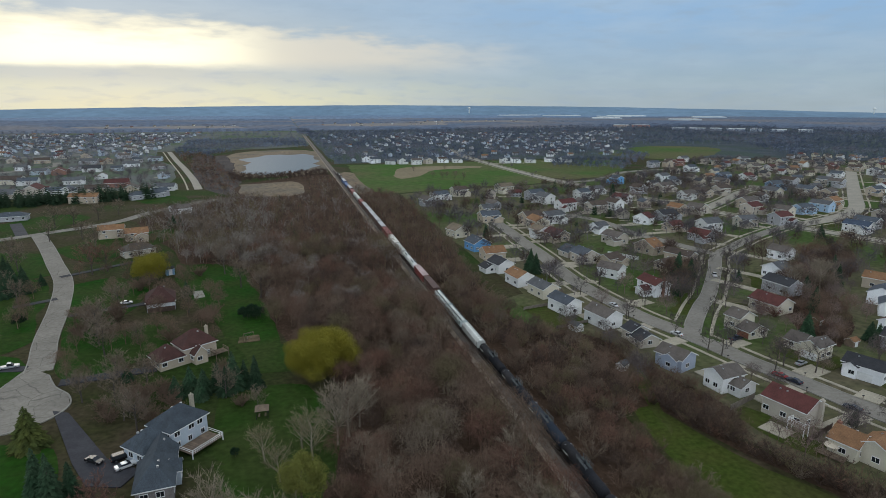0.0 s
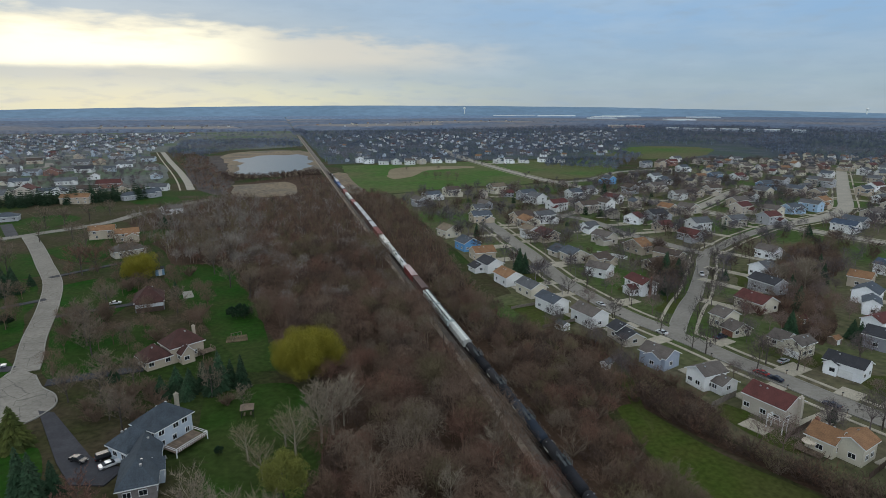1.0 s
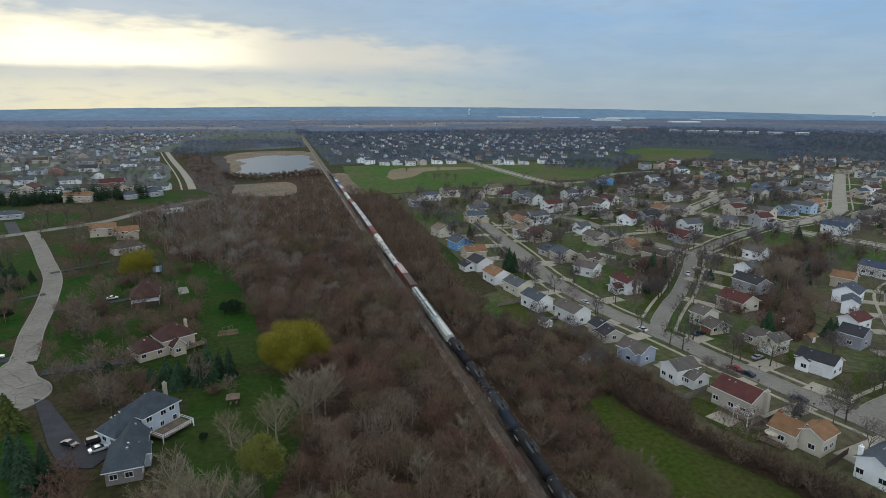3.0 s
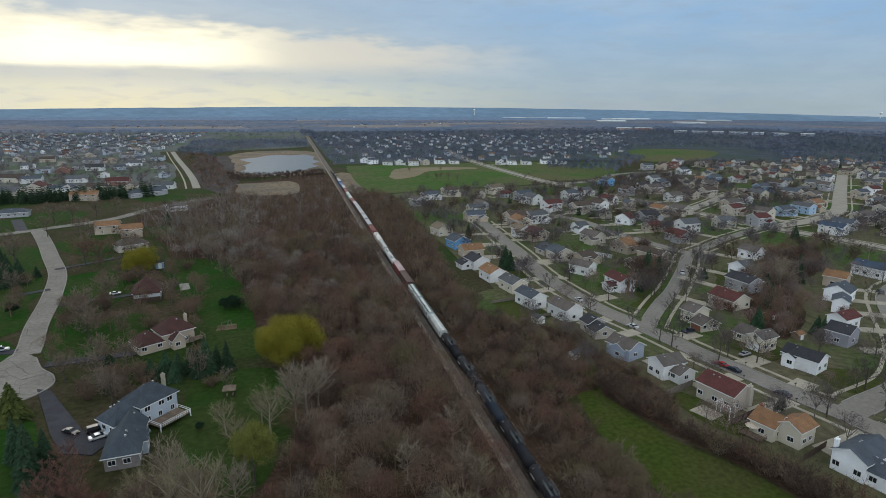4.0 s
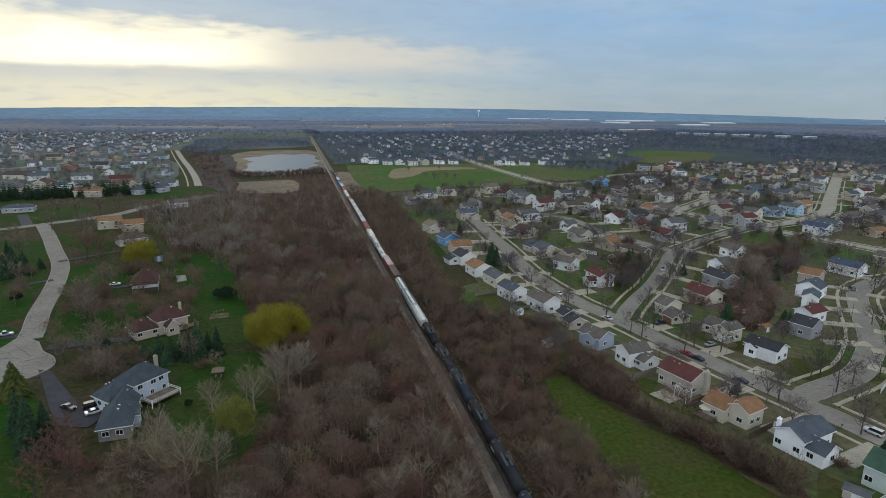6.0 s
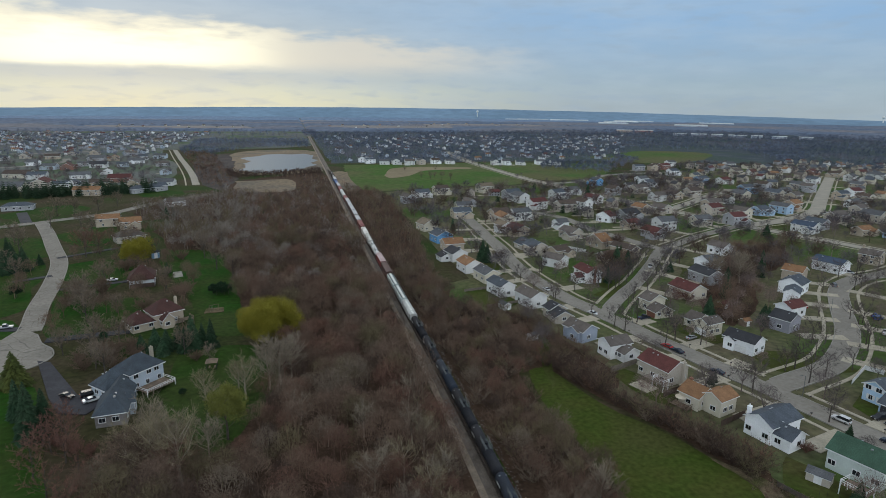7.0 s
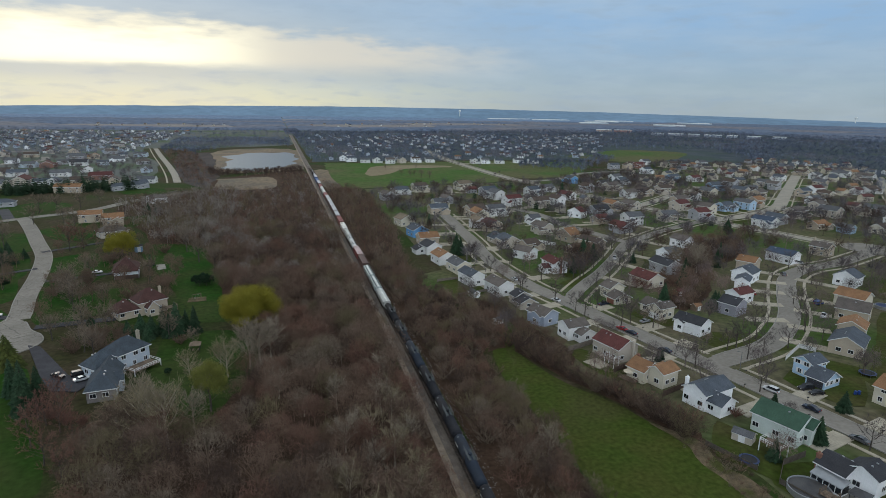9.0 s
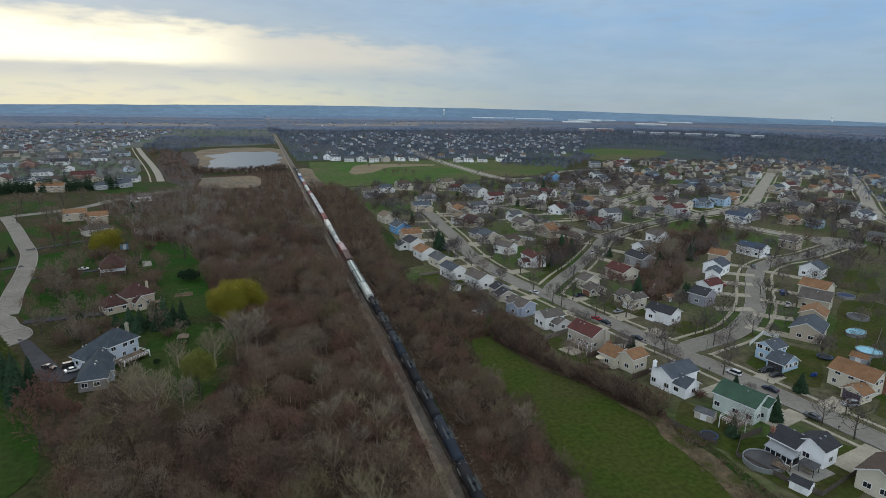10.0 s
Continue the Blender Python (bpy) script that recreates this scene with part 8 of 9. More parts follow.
driveway(-138, 243, -150, 236, 3.0, M_ASPHALT, "dark asphalt side drive")
driveway(-196, 372, -214, 412, 6.0, M_ASPHALT, "dark asphalt drive up to the long house")


def fence(pts, h, mat, label, gap=0.0, width=0.14):
    """A board fence: posts, rails and boards, each a part."""
    f = thing("fence", label, "fence", pose(pts[0][0], pts[0][1], 0), "garden fences")
    board = None
    for (x0, y0), (x1, y1) in zip(pts, pts[1:]):
        ln, a = math.hypot(x1 - x0, y1 - y0), math.degrees(math.atan2(y1 - y0, x1 - x0))
        m = pose(x0 - pts[0][0], y0 - pts[0][1], 0, 0, 0, a)
        n = max(1, round(ln / 2.4))
        for k in range(n + 1):
            part("post", box(-0.06, 0.06, -0.06, 0.06, -0.3, h + 0.08), mat, f, "", m @ pose(ln * k / n, 0, 0))
        for k in range(n):
            part("panel", box(0.07, ln / n - 0.07, -0.02, 0.02, 0.08, h), mat, f, "", m @ pose(ln * k / n, 0, 0))
        for z in (0.35, h - 0.35):
            part("rail", box(0, ln, 0.02, 0.07, z, z + 0.09), mat, f, "", m)


M_DARKFENCE = material("dark_stained_fence", (0.085, 0.055, 0.040), (0.060, 0.042, 0.032), 0.8, 0.85, fine=0.25, lines=("X", 0.15, 0.3))
M_GREYFENCE = material("grey_fence", (0.20, 0.17, 0.14), (0.14, 0.12, 0.10), 0.8, 0.85, fine=0.25, lines=("X", 0.15, 0.3))
M_OLDFENCE = material("old_fence", (0.105, 0.088, 0.070), (0.072, 0.060, 0.048), 0.8, 0.9, fine=0.3, lines=("X", 0.15, 0.3))
fence([(47, 107), (57, 110.4)], 1.7, M_GREYFENCE, "weathered grey board fence behind the garden")
fence([(52.5, 90.7), (63, 94)], 1.7, M_DARKFENCE, "dark-stained board fence between gardens")
fence([(57, 75), (66, 78)], 1.7, M_DARKFENCE, "dark-stained board fence between gardens")
fence([(57, 38), (63, 43), (70, 44.3)], 1.6, M_OLDFENCE, "dark weathered board fence between gardens")
fence([(57.3, 38), (60.4, 27.6), (63, 22.8), (78, 26.9)], 1.3, M_OLDFENCE, "dark weathered board fence round the pool garden")
fence([(52.5, 53.5), (56.2, 42.8)], 1.2, M_OLDFENCE, "low dark weathered fence along the meadow")
fence([(107, 86), (118.7, 92.5), (121, 88.6)], 1.4, M_WHITE, "white board fence beside the blue house")
fence([(97.5, 249), (106, 236)], 1.9, M_WHITE, "long white board fence across the gardens")
fence([(30, 166), (44, 169)], 1.2, M_GREYFENCE, "weathered grey garden fence")
fence([(27, 186), (38, 188)], 1.2, M_GREYFENCE, "weathered grey garden fence")
fence([(122, 60), (160, 84)], 1.5, M_GREYFENCE, "weathered fence behind the pool gardens")


def shed(x, y, ang, w, d, h, wall, roofmat, label):
    s = thing("shed", label, "shed", pose(x, y, 0, 0, 0, ang), "garden sheds")
    part("wall", gable_wall(w, d, h, d * 0.3), wall, s)
    part("roof", gable_roof(w, d, h, d * 0.3, 0.2, 0.08), roofmat, s).data.materials.append(M_WHITE)
    part("door", box(-0.7, 0.7, -d / 2 - 0.05, -d / 2 + 0.01, 0.0, h - 0.2), M_WHITE, s, "plain double door")


SH_GREY, SH_ORANGE, SH_CHAR = shingles("grey", ROOFS["grey"]), shingles("orange", ROOFS["orange"]), shingles("charcoal", ROOFS["charcoal"])
SD_BEIGE, SD_WHITE = siding("beige", WALLS["beige"]), siding("white", WALLS["white"])
shed(62, 53, -60, 4.2, 2.8, 1.9, SD_BEIGE, SH_GREY, "small grey-roofed garden shed on the lawn")
shed(61.0, 25.6, -70, 3.4, 2.8, 1.8, SD_WHITE, SH_CHAR, "small white shed with a dark roof")
shed(128.6, 67, -70, 4.4, 3.4, 2.2, siding("grey", WALLS["grey"]), SH_ORANGE, "grey shed with an orange roof")
shed(111, 130.4, 10, 3.2, 2.6, 1.9, M_WOOD, SH_ORANGE, "small orange-brown timber shed")
shed(116, 147.5, 10, 3.6, 2.8, 1.9, M_BRICK, shingles("maroon", ROOFS["maroon"]), "small red-brown garden shed")
shed(34.5, 134, 30, 3.0, 2.4, 1.8, SD_WHITE, SH_GREY, "small white shed at the thicket's edge")
shed(-102.8, 268, 20, 3.4, 2.8, 2.8, siding("blue", WALLS["blue"]), SH_CHAR, "blue playhouse shed beside the willow")
shed(36, 164, -75, 4.0, 3.0, 2.0, SD_WHITE, SH_GREY, "small white shed behind the houses")


def pool(x, y, r, inner, label, squash=1.0):
    p = thing("pool", label, "pool", pose(x, y, 0, 0, 0, 20), "garden pools")
    n = 28
    bm = bmesh.new()
    rings = []
    for rr, z in ((r, 0.0), (r, 1.2), (r - 0.18, 1.2), (r - 0.18, 0.95)):
        rings.append([bm.verts.new((rr * math.cos(2 * math.pi * k / n), rr * squash * math.sin(2 * math.pi * k / n), z)) for k in range(n)])
    for a, b in zip(rings, rings[1:]):
        for k in range(n):
            bm.faces.new((a[k], a[(k + 1) % n], b[(k + 1) % n], b[k]))
    part("side", bm, M_METAL, p, "pale ribbed pool wall")
    bm = bmesh.new()
    c = bm.verts.new((0, 0, 0.86))
    ring = [bm.verts.new(((r - 0.18) * math.cos(2 * math.pi * k / n), (r - 0.18) * squash * math.sin(2 * math.pi * k / n), 0.98)) for k in range(n)]
    for k in range(n):
        bm.faces.new((c, ring[k], ring[(k + 1) % n]))
    part("cover", bm, inner, p)


M_COVER = material("pool_cover", (0.040, 0.040, 0.042), (0.065, 0.062, 0.060), 0.5, 0.5, fine=0.2)
M_AQUA = paint("pool_blue", (0.25, 0.55, 0.66), 0.15)
M_NAVY = paint("navy_vinyl", (0.02, 0.035, 0.10), 0.5)
pool(60.6, 34.5, 3.9, M_COVER, "round garden pool under a dark winter cover")
pool(149, 84.4, 4.2, M_AQUA, "oval garden pool with blue lining", 0.65)
pool(138, 71.5, 3.6, M_AQUA, "round garden pool beside a timber deck")
pool(183, 115.6, 3.2, M_NAVY, "round garden pool under a blue cover")
pool(164.5, 96, 3.4, M_COVER, "round garden pool under a dark winter cover")
pool(108.5, 78.5, 2.2, M_AQUA, "small garden pool behind the blue house")


def trampoline(x, y, r=2.0):
    t = thing("trampoline", "dark blue round trampoline on a lawn", "trampoline", pose(x, y, 0), "trampolines")
    bm = bmesh.new()
    add_lathe(bm, [(0.82, r * 0.8), (0.84, r * 0.8)], "z", 24)
    part("mat", bm, M_BLACK, t, "black jumping mat")
    bm = bmesh.new()
    n = 24
    a = [[bm.verts.new((rr * math.cos(2 * math.pi * k / n), rr * math.sin(2 * math.pi * k / n), z)) for k in range(n)] for rr, z in ((r * 0.8, 0.80), (r * 0.8, 0.90), (r, 0.90), (r, 0.80))]
    for u, v in zip(a, a[1:] + a[:1]):
        for k in range(n):
            bm.faces.new((u[k], u[(k + 1) % n], v[(k + 1) % n], v[k]))
    part("pad", bm, M_NAVY, t, "navy edge pad")
    for k in range(6):
        c, s = math.cos(k * 1.047) * r * 0.95, math.sin(k * 1.047) * r * 0.95
        bm = bmesh.new()
        add_tube(bm, (c, s, 0), (c, s, 0.8), 0.03, 0.03)
        part("leg", bm, M_METAL, t)
        bm = bmesh.new()
        add_tube(bm, (c, s, 0.9), (c, s, 2.6), 0.025, 0.025)
        part("pole", bm, M_BLACK, t)


trampoline(56.8, 45.7)
trampoline(121.3, 72.1, 2.2)


def gazebo(x, y, ang, label, half=1.7, roofmat=None):
    g = thing("gazebo", label, "gazebo", pose(x, y, 0, 0, 0, ang))
    for sx in (-1, 1):
        for sy in (-1, 1):
            part("post", box(sx * half - 0.06, sx * half + 0.06, sy * half - 0.06, sy * half + 0.06, 0, 2.2), M_BLACK, g)
    bm = bmesh.new()
    e = half + 0.3
    lo = [bm.verts.new((sx * e, sy * e, 2.15)) for sx, sy in ((-1, -1), (1, -1), (1, 1), (-1, 1))]
    ap = bm.verts.new((0, 0, 3.1))
    bm.faces.new(lo[::-1])
    for k in range(4):
        bm.faces.new((lo[k], lo[(k + 1) % 4], ap))
    part("canopy", bm, roofmat or M_COVER, g, "dark fabric canopy")
    for s in (-0.7, 0.7):
        part("bench", box(s - 0.2, s + 0.2, -0.8, 0.8, 0.4, 0.48), M_WOOD, g)


gazebo(67.0, 29.4, 20, "dark canopy gazebo on the stone patio", 1.35)
gazebo(-61, 133.6, 0, "small timber gazebo on the lawn", 1.3, M_WOOD)
slab("patio", [(64, 33.5), (71, 33), (72, 27.5), (66, 26.5), (62.5, 29.5)], 0.25, M_KERB, "tan stone patio behind the white house", "patio")
slab("patio", [(47.5, 99), (52.5, 100.5), (54, 95), (49.5, 93.5)], 0.25, M_WALK, "concrete patio behind the maroon-roofed house", "patio")
slab("patio", [(-90, 239), (-86.5, 239.5), (-84.5, 231), (-88, 229.5)], 0.25, M_KERB, "pale stone terrace beside the house", "patio")


def sunroom(x, y, ang, ln, d, h, label, roofmat, low=0.6, wallmat=None, panemat=None):
    s = thing("sunroom", label, "sunroom", pose(x, y, 0, 0, 0, ang))
    part("base", box(-ln / 2, ln / 2, -d / 2, d / 2, 0, low), wallmat or SD_WHITE, s)
    n = max(3, int(ln / 1.0))
    for k in range(n + 1):
        u = -ln / 2 + ln * k / n
        part("mullion", box(u - 0.07, u + 0.07, -d / 2 - 0.03, -d / 2 + 0.09, low, h), M_WHITE, s)
    for k in range(n):
        u = -ln / 2 + ln * (k + 0.5) / n
        part("pane", box(u - ln / n / 2 + 0.07, u + ln / n / 2 - 0.07, -d / 2 + 0.02, -d / 2 + 0.05, low, h - 0.1), panemat or M_GLASS, s)
    for sx in (-1, 1):
        part("pane", box(min(sx * ln / 2, sx * (ln / 2 - 0.05)), max(sx * ln / 2, sx * (ln / 2 - 0.05)), -d / 2 + 0.09, d / 2, low, h - 0.1), M_GLASS, s)
    bm = bmesh.new()
    add_prism(bm, [(-d / 2 - 0.3, h - 0.1), (d / 2, h + 0.7), (d / 2, h + 0.85), (-d / 2 - 0.3, h + 0.05)], -ln / 2 - 0.2, ln / 2 + 0.2, "x")
    part("roof", bm, roofmat, s)


sunroom(65.5, 34.6, -79, 5.8, 2.4, 2.2, "white glazed sunroom with a pale metal roof", M_METAL)
sunroom(-97.5, 218.2, 10, 8.8, 0.9, 3.3, "dark timber sunroom with a row of pale panes", shingles("maroonbrown", ROOFS["maroonbrown"]), 1.8, M_DARKFENCE, paint("pale_blind", (0.62, 0.66, 0.68), 0.4))


def deck(x, y, ang, w, d, h, label, railmat=None, floormat=None):
    k = thing("deck", label, "deck", pose(x, y, 0, 0, 0, ang), "timber decks")
    n = int(w / 0.3)
    for i in range(n):
        part("board", box(-w / 2 + w * i / n, -w / 2 + w * (i + 1) / n - 0.02, -d / 2, d / 2, h - 0.08, h), floormat or M_WOOD, k)
    for sx in (-1, 1):
        for sy in (-1, 1):
            part("post", box(sx * w / 2 - 0.08, sx * w / 2 + 0.08, sy * d / 2 - 0.08, sy * d / 2 + 0.08, 0, h + 1.0), railmat or M_WOOD, k)
    for z in (h + 0.5, h + 0.92):
        part("handrail", box(-w / 2, w / 2, -d / 2 - 0.04, -d / 2 + 0.04, z, z + 0.08), railmat or M_WOOD, k)
        for sx in (-1, 1):
            part("handrail", box(sx * w / 2 - 0.04, sx * w / 2 + 0.04, -d / 2, d / 2, z, z + 0.08), railmat or M_WOOD, k)
    for i in range(int(w / 0.5)):
        part("baluster", box(-w / 2 + 0.5 * i + 0.2, -w / 2 + 0.5 * i + 0.26, -d / 2 - 0.03, -d / 2 + 0.03, h, h + 0.95), railmat or M_WOOD, k)


deck(-73.4, 123.8, 48, 8.0, 4.6, 1.1, "timber deck with white railing behind the house", M_WHITE)
deck(-73.9, 172.6, 32, 3.8, 3.2, 1.6, "timber deck with pale furniture")
deck(64.2, 47.0, -76, 4.5, 3.0, 2.4, "raised white deck behind the green-roofed house", M_WHITE)
deck(54.0, 94.6, -76, 3.6, 1.8, 2.6, "white balcony behind the maroon-roofed house", M_WHITE)
deck(62.2, 31.6, -76, 2.6, 2.2, 1.2, "small timber deck beside the pool")
deck(54.0, 85.6, -70, 5.0, 3.0, 0.5, "low timber deck behind the orange-roofed house")


def parasol(x, y, label):
    p = thing("parasol", label, "parasol", pose(x, y, 0))
    bm = bmesh.new()
    add_tube(bm, (0, 0, 0), (0, 0, 2.4), 0.04, 0.04)
    part("pole", bm, M_METAL, p)
    bm = bmesh.new()
    add_lathe(bm, [(2.05, 1.6), (2.12, 1.55), (2.5, 0.1)], "z", 8)
    part("canopy", bm, paint("canvas", (0.55, 0.48, 0.38), 0.9), p)


parasol(54.6, 86.6, "beige canvas parasol on the deck")


def swing_set(x, y):
    s = thing("swing_set", "timber play frame with a swing on the lawn", "swing set", pose(x, y, 0, 0, 0, 25))
    for u in (-1.6, 1.6):
        for v in (-0.9, 0.9):
            bm = bmesh.new()
            add_tube(bm, (u, v, 0), (u, 0, 2.3), 0.06, 0.06)
            part("leg", bm, M_WOOD, s)
    part("beam", box(-1.7, 1.7, -0.07, 0.07, 2.25, 2.4), M_WOOD, s)
    for u in (-0.6, 0.6):
        for v in (-0.2, 0.2):
            bm = bmesh.new()
            add_tube(bm, (u + v, 0, 0.5), (u + v, 0, 2.25), 0.015, 0.015, 4)
            part("chain", bm, M_METAL, s)
        part("seat", box(u - 0.25, u + 0.25, -0.1, 0.1, 0.46, 0.5), M_BLACK, s)
    slab("play_bed", [(x - 3, y - 2.5), (x + 3.5, y - 2), (x + 3, y + 3), (x - 3, y + 2.5)], 0.25, M_DIRT, "brown bark bed under the play frame", "play bed")


swing_set(-66.4, 183)

# ---- the big houses of the western estate ----
west_house = house("palegrey", "darkslate", [(-78.2, 128.3, 48, 9.2, 7.2, 4.8, "H", 0.46), (-82.6, 124.0, 46, 8.6, 6.4, 3.0, "H", 0.52), (-79.6, 111.2, -84, 9.8, 6.4, 3.0, "H", 0.58), (-80.0, 117.2, -88, 7.0, 5.6, 3.0, "P", 0.52), (-77.4, 112.6, 6, 3.8, 3.2, 3.3, "P", 0.42)], "large pale grey house with hipped dark slate roofs", chimney=(0, 5.2, 1.6, 8.0, "stone"), vents=2, step=3.0)
stone_wing = [c for c in west_house.children if c.name.startswith("wall")][2]
stone_wing.data.materials[0] = material("rubble_stone", (0.215, 0.195, 0.185), (0.155, 0.140, 0.130), 0.9, 0.9, bump=0.5, bump_scale=4, fine=0.3)
house("tan", "maroonbrown", [(-80.8, 174.6, 32, 9.4, 7.6, 4.4, "H", 0.50), (-87.6, 170.2, 32, 6.8, 7.2, 2.6, "H", 0.48), (-79.2, 169.9, -58, 3.4, 3.6, 3.2, "P", 0.55)], "large tan house with hipped maroon-brown roofs", chimney=(0, 4.6, 1.8, 7.6, "white"), vents=2, step=3.2)
house("lavender", "maroonbrown", [(-98.6, 224.3, 10, 9.2, 11.6, 3.5, "H", 0.36)], "dark house with a hipped maroon roof", vents=2)
house("beige", "taupe", [(-124, 309.5, 28, 14.0, 9.0, 3.2, "H", 0.3)], "low grey-brown house with a hipped roof", vents=1)
house("tan", "orange", [(-146.3, 355.1, 8, 12.5, 8, 5, "P")], "tan house with an orange-brown roof", vents=1)
house("tan", "orange", [(-131.9, 345.1, 15, 11.2, 8, 4.6, "P"), (-128.5, 340.5, 15, 6, 6, 3.6, "G")], "tan house with an orange-brown gabled wing", vents=1)
house("tan", "orange", [(-197.5, 492, -8, 20, 9, 4.8, "P")], "long tan house with an orange-brown roof", vents=1)
house("grey", "slate", [(-221, 426, 10, 18, 9, 3.0, "H", 0.25)], "long low grey house beside the drive", vents=1)
house("grey", "slate", [(-158, 504, 35, 26, 10, 3.6, "H", 0.25), (-150, 512, 35, 12, 9, 4.5, "P")], "long grey house with joined slate roofs", vents=1)
house("white", "taupe", [(-122, 427, 30, 12, 8, 3.6, "P")], "white house at the wood's edge", vents=1)


def shrub(x, y, size, mat, label):
    me = SHRUBS[random.randrange(2)].copy()
    me.materials[0] = mat
    s = thing("shrub", label, "shrub", pose(x, y, 0, 0, 0, random.uniform(0, 360)) @ Matrix.Scale(size, 4), "garden shrubs")
    part("crown", me, None, s)


SHRUBS = [mesh_from_arrays("crown", *shrub_arrays(90 + i, 3.8, 2.7, 26, 7, 9, 0.03), M_TWIG) for i in range(2)]
for sx, sy, ss in ((-88, 100, 0.8), (-84, 97, 0.9), (-80, 95, 0.8), (105, 160, 1.2), (108, 157, 1.0), (68, 62, 0.7)):
    shrub(sx, sy, ss, M_REDTWIG, "rounded shrub in dull red bud")
for sx, sy, ss in ((-85, 150, 1.4), (-89, 148, 1.5), (-93, 151, 1.2), (-83, 146, 1.2), (-90, 143, 1.1), (-95, 140, 1.1), (-86, 138, 1.2), (-98, 146, 1.0), (-81, 141, 1.0), (-120, 214, 1.7), (-115, 208, 1.6), (-118, 200, 1.5), (-110, 212, 1.4), (-80, 206, 1.6), (-90, 188, 1.4), (-72, 160, 1.2), (-66, 140, 0.9), (-90, 262, 1.3), (-110, 246, 1.5)):
    shrub(sx, sy, ss, M_TWIG, "brown leafless garden shrub")


def nearest_street(x, y):
    best = None
    for s in (R1, R2, R3, R4, R5, R6, R9):
        for (x0, y0), (x1, y1) in zip(s, s[1:]):
            dx, dy = x1 - x0, y1 - y0
            t = max(0, min(1, ((x - x0) * dx + (y - y0) * dy) / (dx * dx + dy * dy)))
            d = math.hypot(x - x0 - t * dx, y - y0 - t * dy)
            if best is None or d < best[0]:
                best = (d, x0 + t * dx, y0 + t * dy)
    return best


for hx, hy in HOUSE_SPOTS:
    d, qx, qy = nearest_street(hx, hy)
    if hx > 0 and hy > 225 and 11 < d < 34:
        ux, uy = (hx - qx) / d, (hy - qy) / d
        off = random.choice((-3.2, 3.2))
        driveway(hx - ux * 4 - uy * off, hy - uy * 4 + ux * off, qx + ux * 4.3 - uy * off, qy + uy * 4.3 + ux * off, 4.2)


# ---- small garden things ----
def wheeled_bin(x, y, turn, mat, label):
    b = thing("wheeled_bin", label, "bin", pose(x, y, 0.15, 0, 0, turn), "wheeled bins")
    bm = bmesh.new()
    add_prism(bm, [(-0.28, 0.08), (0.26, 0.08), (0.34, 1.0), (-0.34, 1.0)], -0.28, 0.28, "y")
    part("body", bm, mat, b)
    part("lid", box(-0.38, 0.38, -0.32, 0.32, 1.0, 1.08, bevel=0.03), mat, b)
    for sy in (-0.26, 0.26):
        bm = bmesh.new()
        add_lathe(bm, [(sy - 0.03, 0.04), (sy - 0.03, 0.14), (sy + 0.03, 0.14), (sy + 0.03, 0.04)], "y", 12, (-0.26, 0, 0.14))
        part("wheel", bm, M_BLACK, b)


M_BINBLUE = paint("bin_blue", (0.02, 0.06, 0.24), 0.5)
for bx, by, bt in ((106.8, 63.6, 10), (107.8, 63.4, 15)):
    wheeled_bin(bx, by, bt, M_BINBLUE, "blue plastic wheeled bin beside the garage")
for bx, by, bt in ((92.0, 117.0, 80), (66.0, 92.2, 20), (74.5, 59.5, 0)):
    wheeled_bin(bx, by, bt, M_BLACK, "black plastic wheeled bin beside the house")


def mailbox(x, y, turn):
    b = thing("mailbox", "small dark mailbox on a timber post at the kerb", "mailbox", pose(x, y, 0, 0, 0, turn), "mailboxes")
    part("post", box(-0.05, 0.05, -0.05, 0.05, -0.1, 1.05), M_WOOD, b)
    bm = bmesh.new()
    add_prism(bm, [(-0.12, 1.05), (0.12, 1.05), (0.12, 1.18), (0.07, 1.28), (-0.07, 1.28), (-0.12, 1.18)], -0.26, 0.26, "y")
    part("box", bm, M_BLACK, b)


for my in (24, 40, 57, 74, 96, 110, 132, 150, 168, 196, 222):
    mailbox(street_x(my) - 4.2, my, 90)
    mailbox(street_x(my + 7) + 4.2, my + 7, 90)


def street_lamp(x, y, turn):
    t = thing("street_lamp", "thin dark metal street lamp on the verge", "street lamp", pose(x, y, 0, 0, 0, turn), "street lamps")
    bm = bmesh.new()
    add_tube(bm, (0, 0, -0.2), (0, 0, 5.6), 0.09, 0.06, 8)
    part("pole", bm, M_DARKMETAL, t)
    bm = bmesh.new()
    add_tube(bm, (0, 0, 5.55), (1.2, 0, 5.8), 0.05, 0.04, 6)
    part("arm", bm, M_DARKMETAL, t)
    part("head", box(1.0, 1.7, -0.14, 0.14, 5.74, 5.88, bevel=0.04), M_DARKMETAL, t)


for lx, ly, lt in ((88.4, 83.5, 180), (73.8, 140, 180), (66, 212, 180), (150.5, 133.5, 220), (118, 202, 220)):
    street_lamp(lx, ly, lt)


# ---- far landmarks ----
def warehouse(x, y, ang, w, d, h, mat, label):
    b = thing("warehouse", label, "warehouse", pose(x, y, 0, 0, 0, ang), "far warehouses")
    part("wall", box(-w / 2, w / 2, -d / 2, d / 2, 0, h), mat, b)
    part("roof", box(-w / 2 - 0.6, w / 2 + 0.6, -d / 2 - 0.6, d / 2 + 0.6, h, h + 1.0), M_HATCH, b)
    for k in range(6):
        part("door", box(-w / 2 + w * (k + 0.3) / 6, -w / 2 + w * (k + 0.7) / 6, -d / 2 - 0.3, -d / 2 + 0.1, 0, h * 0.5), M_METAL, b)


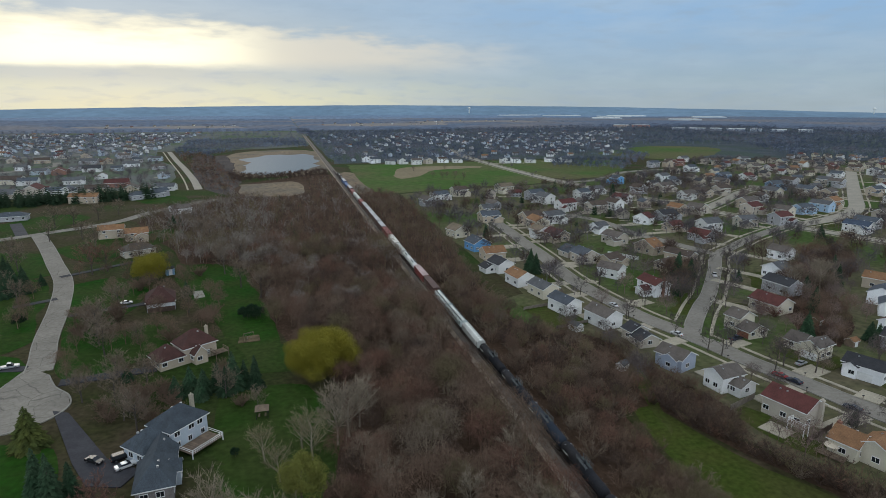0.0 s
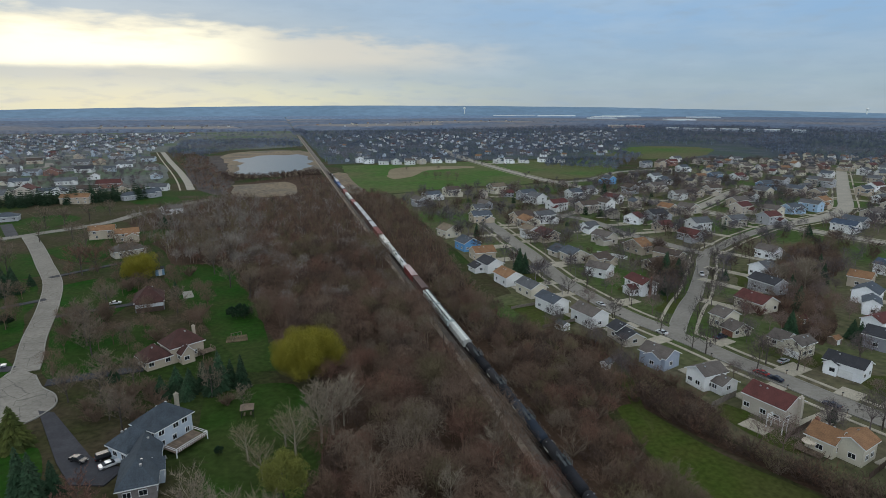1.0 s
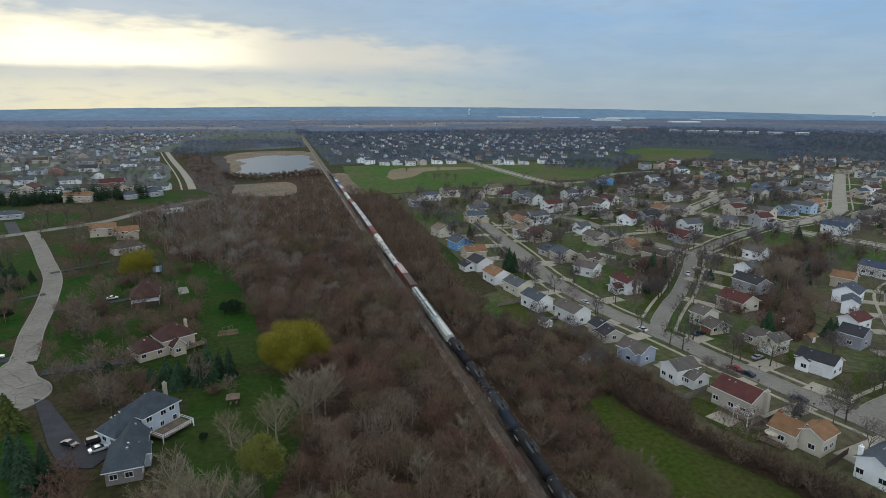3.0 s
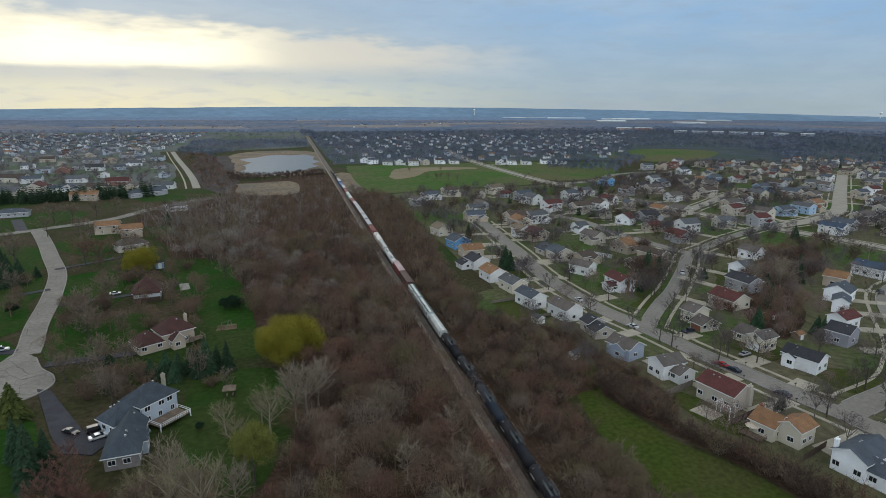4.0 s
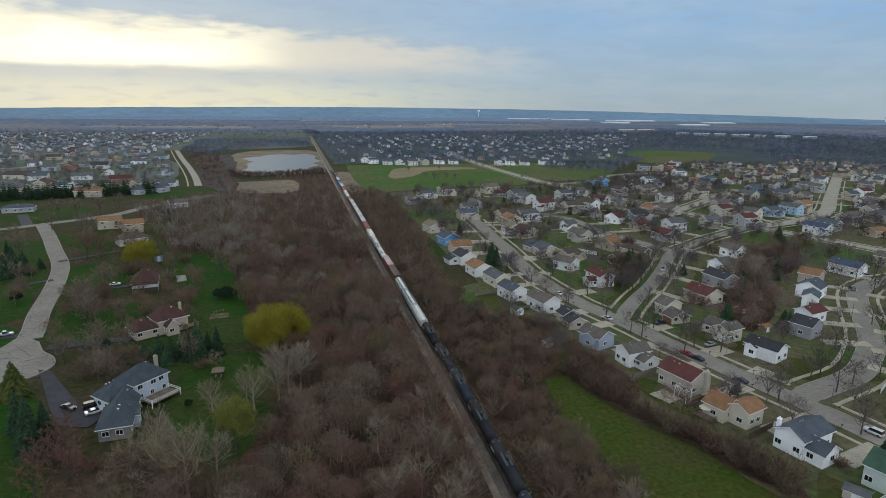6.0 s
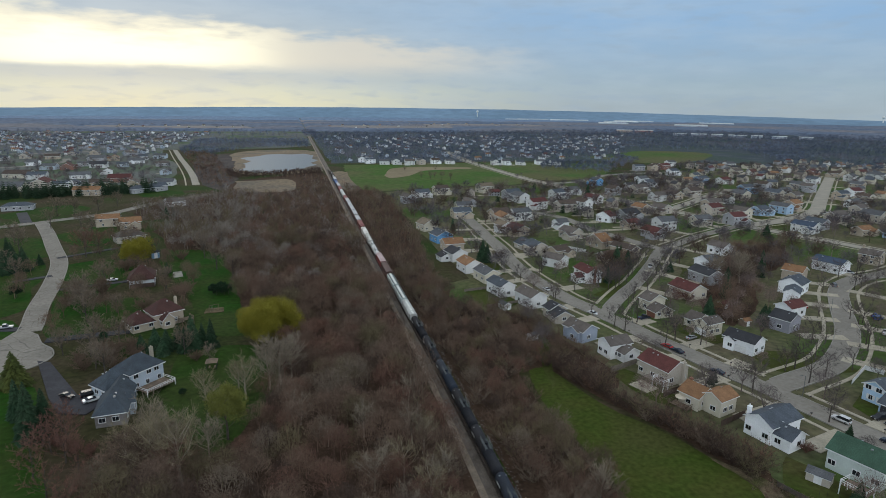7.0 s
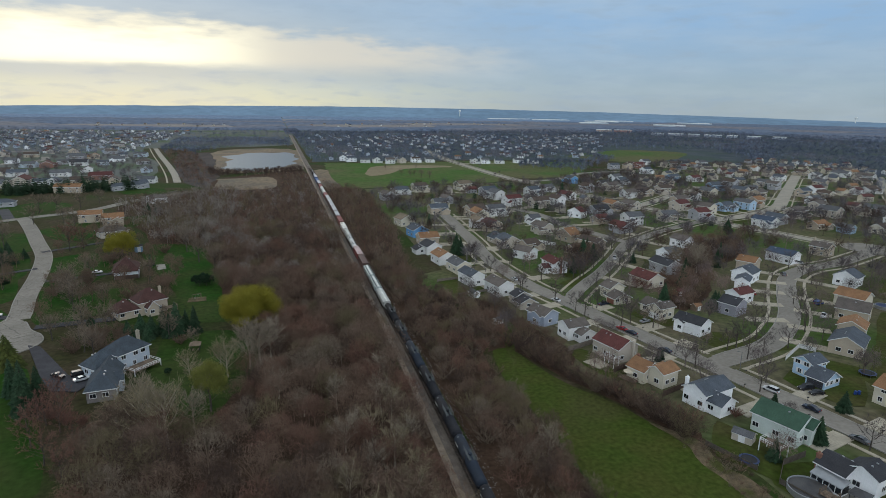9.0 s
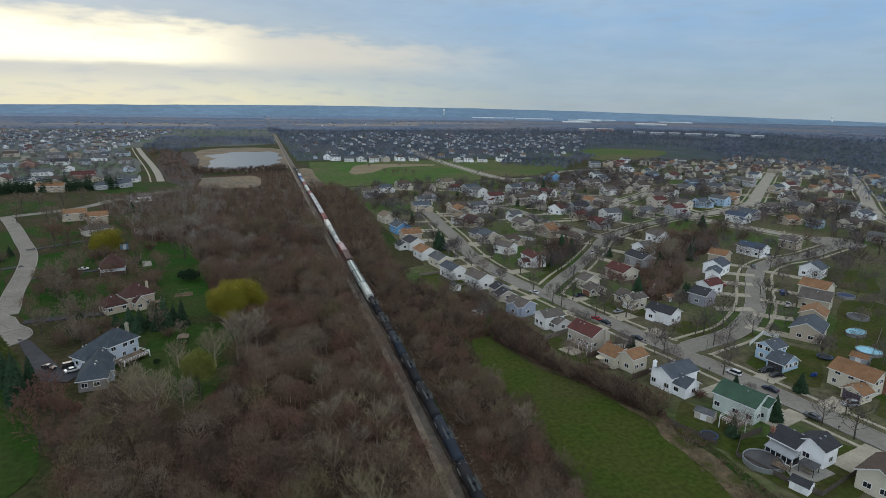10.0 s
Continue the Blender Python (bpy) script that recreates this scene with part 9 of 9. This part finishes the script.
for wx, wy, ww in ((1120, 4020, 150), (1310, 3920, 120), (1450, 3560, 130), (1600, 3350, 150), (1320, 3500, 90), (1760, 3020, 120), (1500, 2650, 90), (1920, 3150, 140), (2150, 2720, 100), (1700, 2320, 80)):
    warehouse(wx, wy, -25, ww * 1.5, 110, 9, siding("palegrey", WALLS["palegrey"]), "long pale distant warehouse among the woods")
for wx, wy, ww in ((1075, 1520, 34), (1110, 1480, 42), (1150, 1452, 30), (1178, 1405, 46), (1215, 1372, 28), (1250, 1330, 36), (1300, 1290, 30)):
    warehouse(wx, wy, -38, ww, 22, 6, siding("palegrey", WALLS["palegrey"]), "low pale distant shop with a flat roof")
warehouse(1085, 1725, -20, 52, 30, 7, paint("store_red", (0.42, 0.19, 0.14)), "red-fronted distant store with a pale roof")
warehouse(1025, 1745, -20, 46, 30, 7, paint("store_tan", (0.60, 0.45, 0.34)), "tan distant store with a pale roof")


def water_tower(x, y, h, label):
    t = thing("water_tower", label, "water tower", pose(x, y, 0))
    bm = bmesh.new()
    add_lathe(bm, [(0, 5), (4, 3), (h - 10, 2.5), (h - 8, 4)], "z", 16)
    part("stem", bm, M_HATCH, t)
    bm = bmesh.new()
    add_lathe(bm, [(h - 9, 3), (h - 6, 7), (h - 2, 8), (h + 2, 6.5), (h + 4, 2)], "z", 20)
    part("tank", bm, M_HATCH, t)


water_tower(1130, 3725, 54, "pale distant water tower above the woods")
water_tower(3100, 2577, 52, "pale distant water tower on the horizon")


def signal_post(x, y):
    t = thing("signal_post", "dark trackside post with a metal box", "post", pose(x, y, 0), "trackside posts")
    bm = bmesh.new()
    add_tube(bm, (0, 0, 0), (0, 0, 4.2), 0.12, 0.09, 8)
    part("pole", bm, M_DARKSTEEL, t)
    part("cabinet", box(-0.5, 0.5, -0.35, 0.35, 0, 1.7, bevel=0.04), M_DARKSTEEL, t, "", pose(-0.9, 0.3, 0))


for sy in (148, 160, 215, 262, 420):
    signal_post(-5.6, sy)


# ---- from the plan's units to metres ----
for ob in list(scene.objects):
    if ob.parent is None and ob.type in {"MESH", "EMPTY"}:
        ob.matrix_basis = Matrix.Scale(PLAN, 4) @ ob.matrix_basis
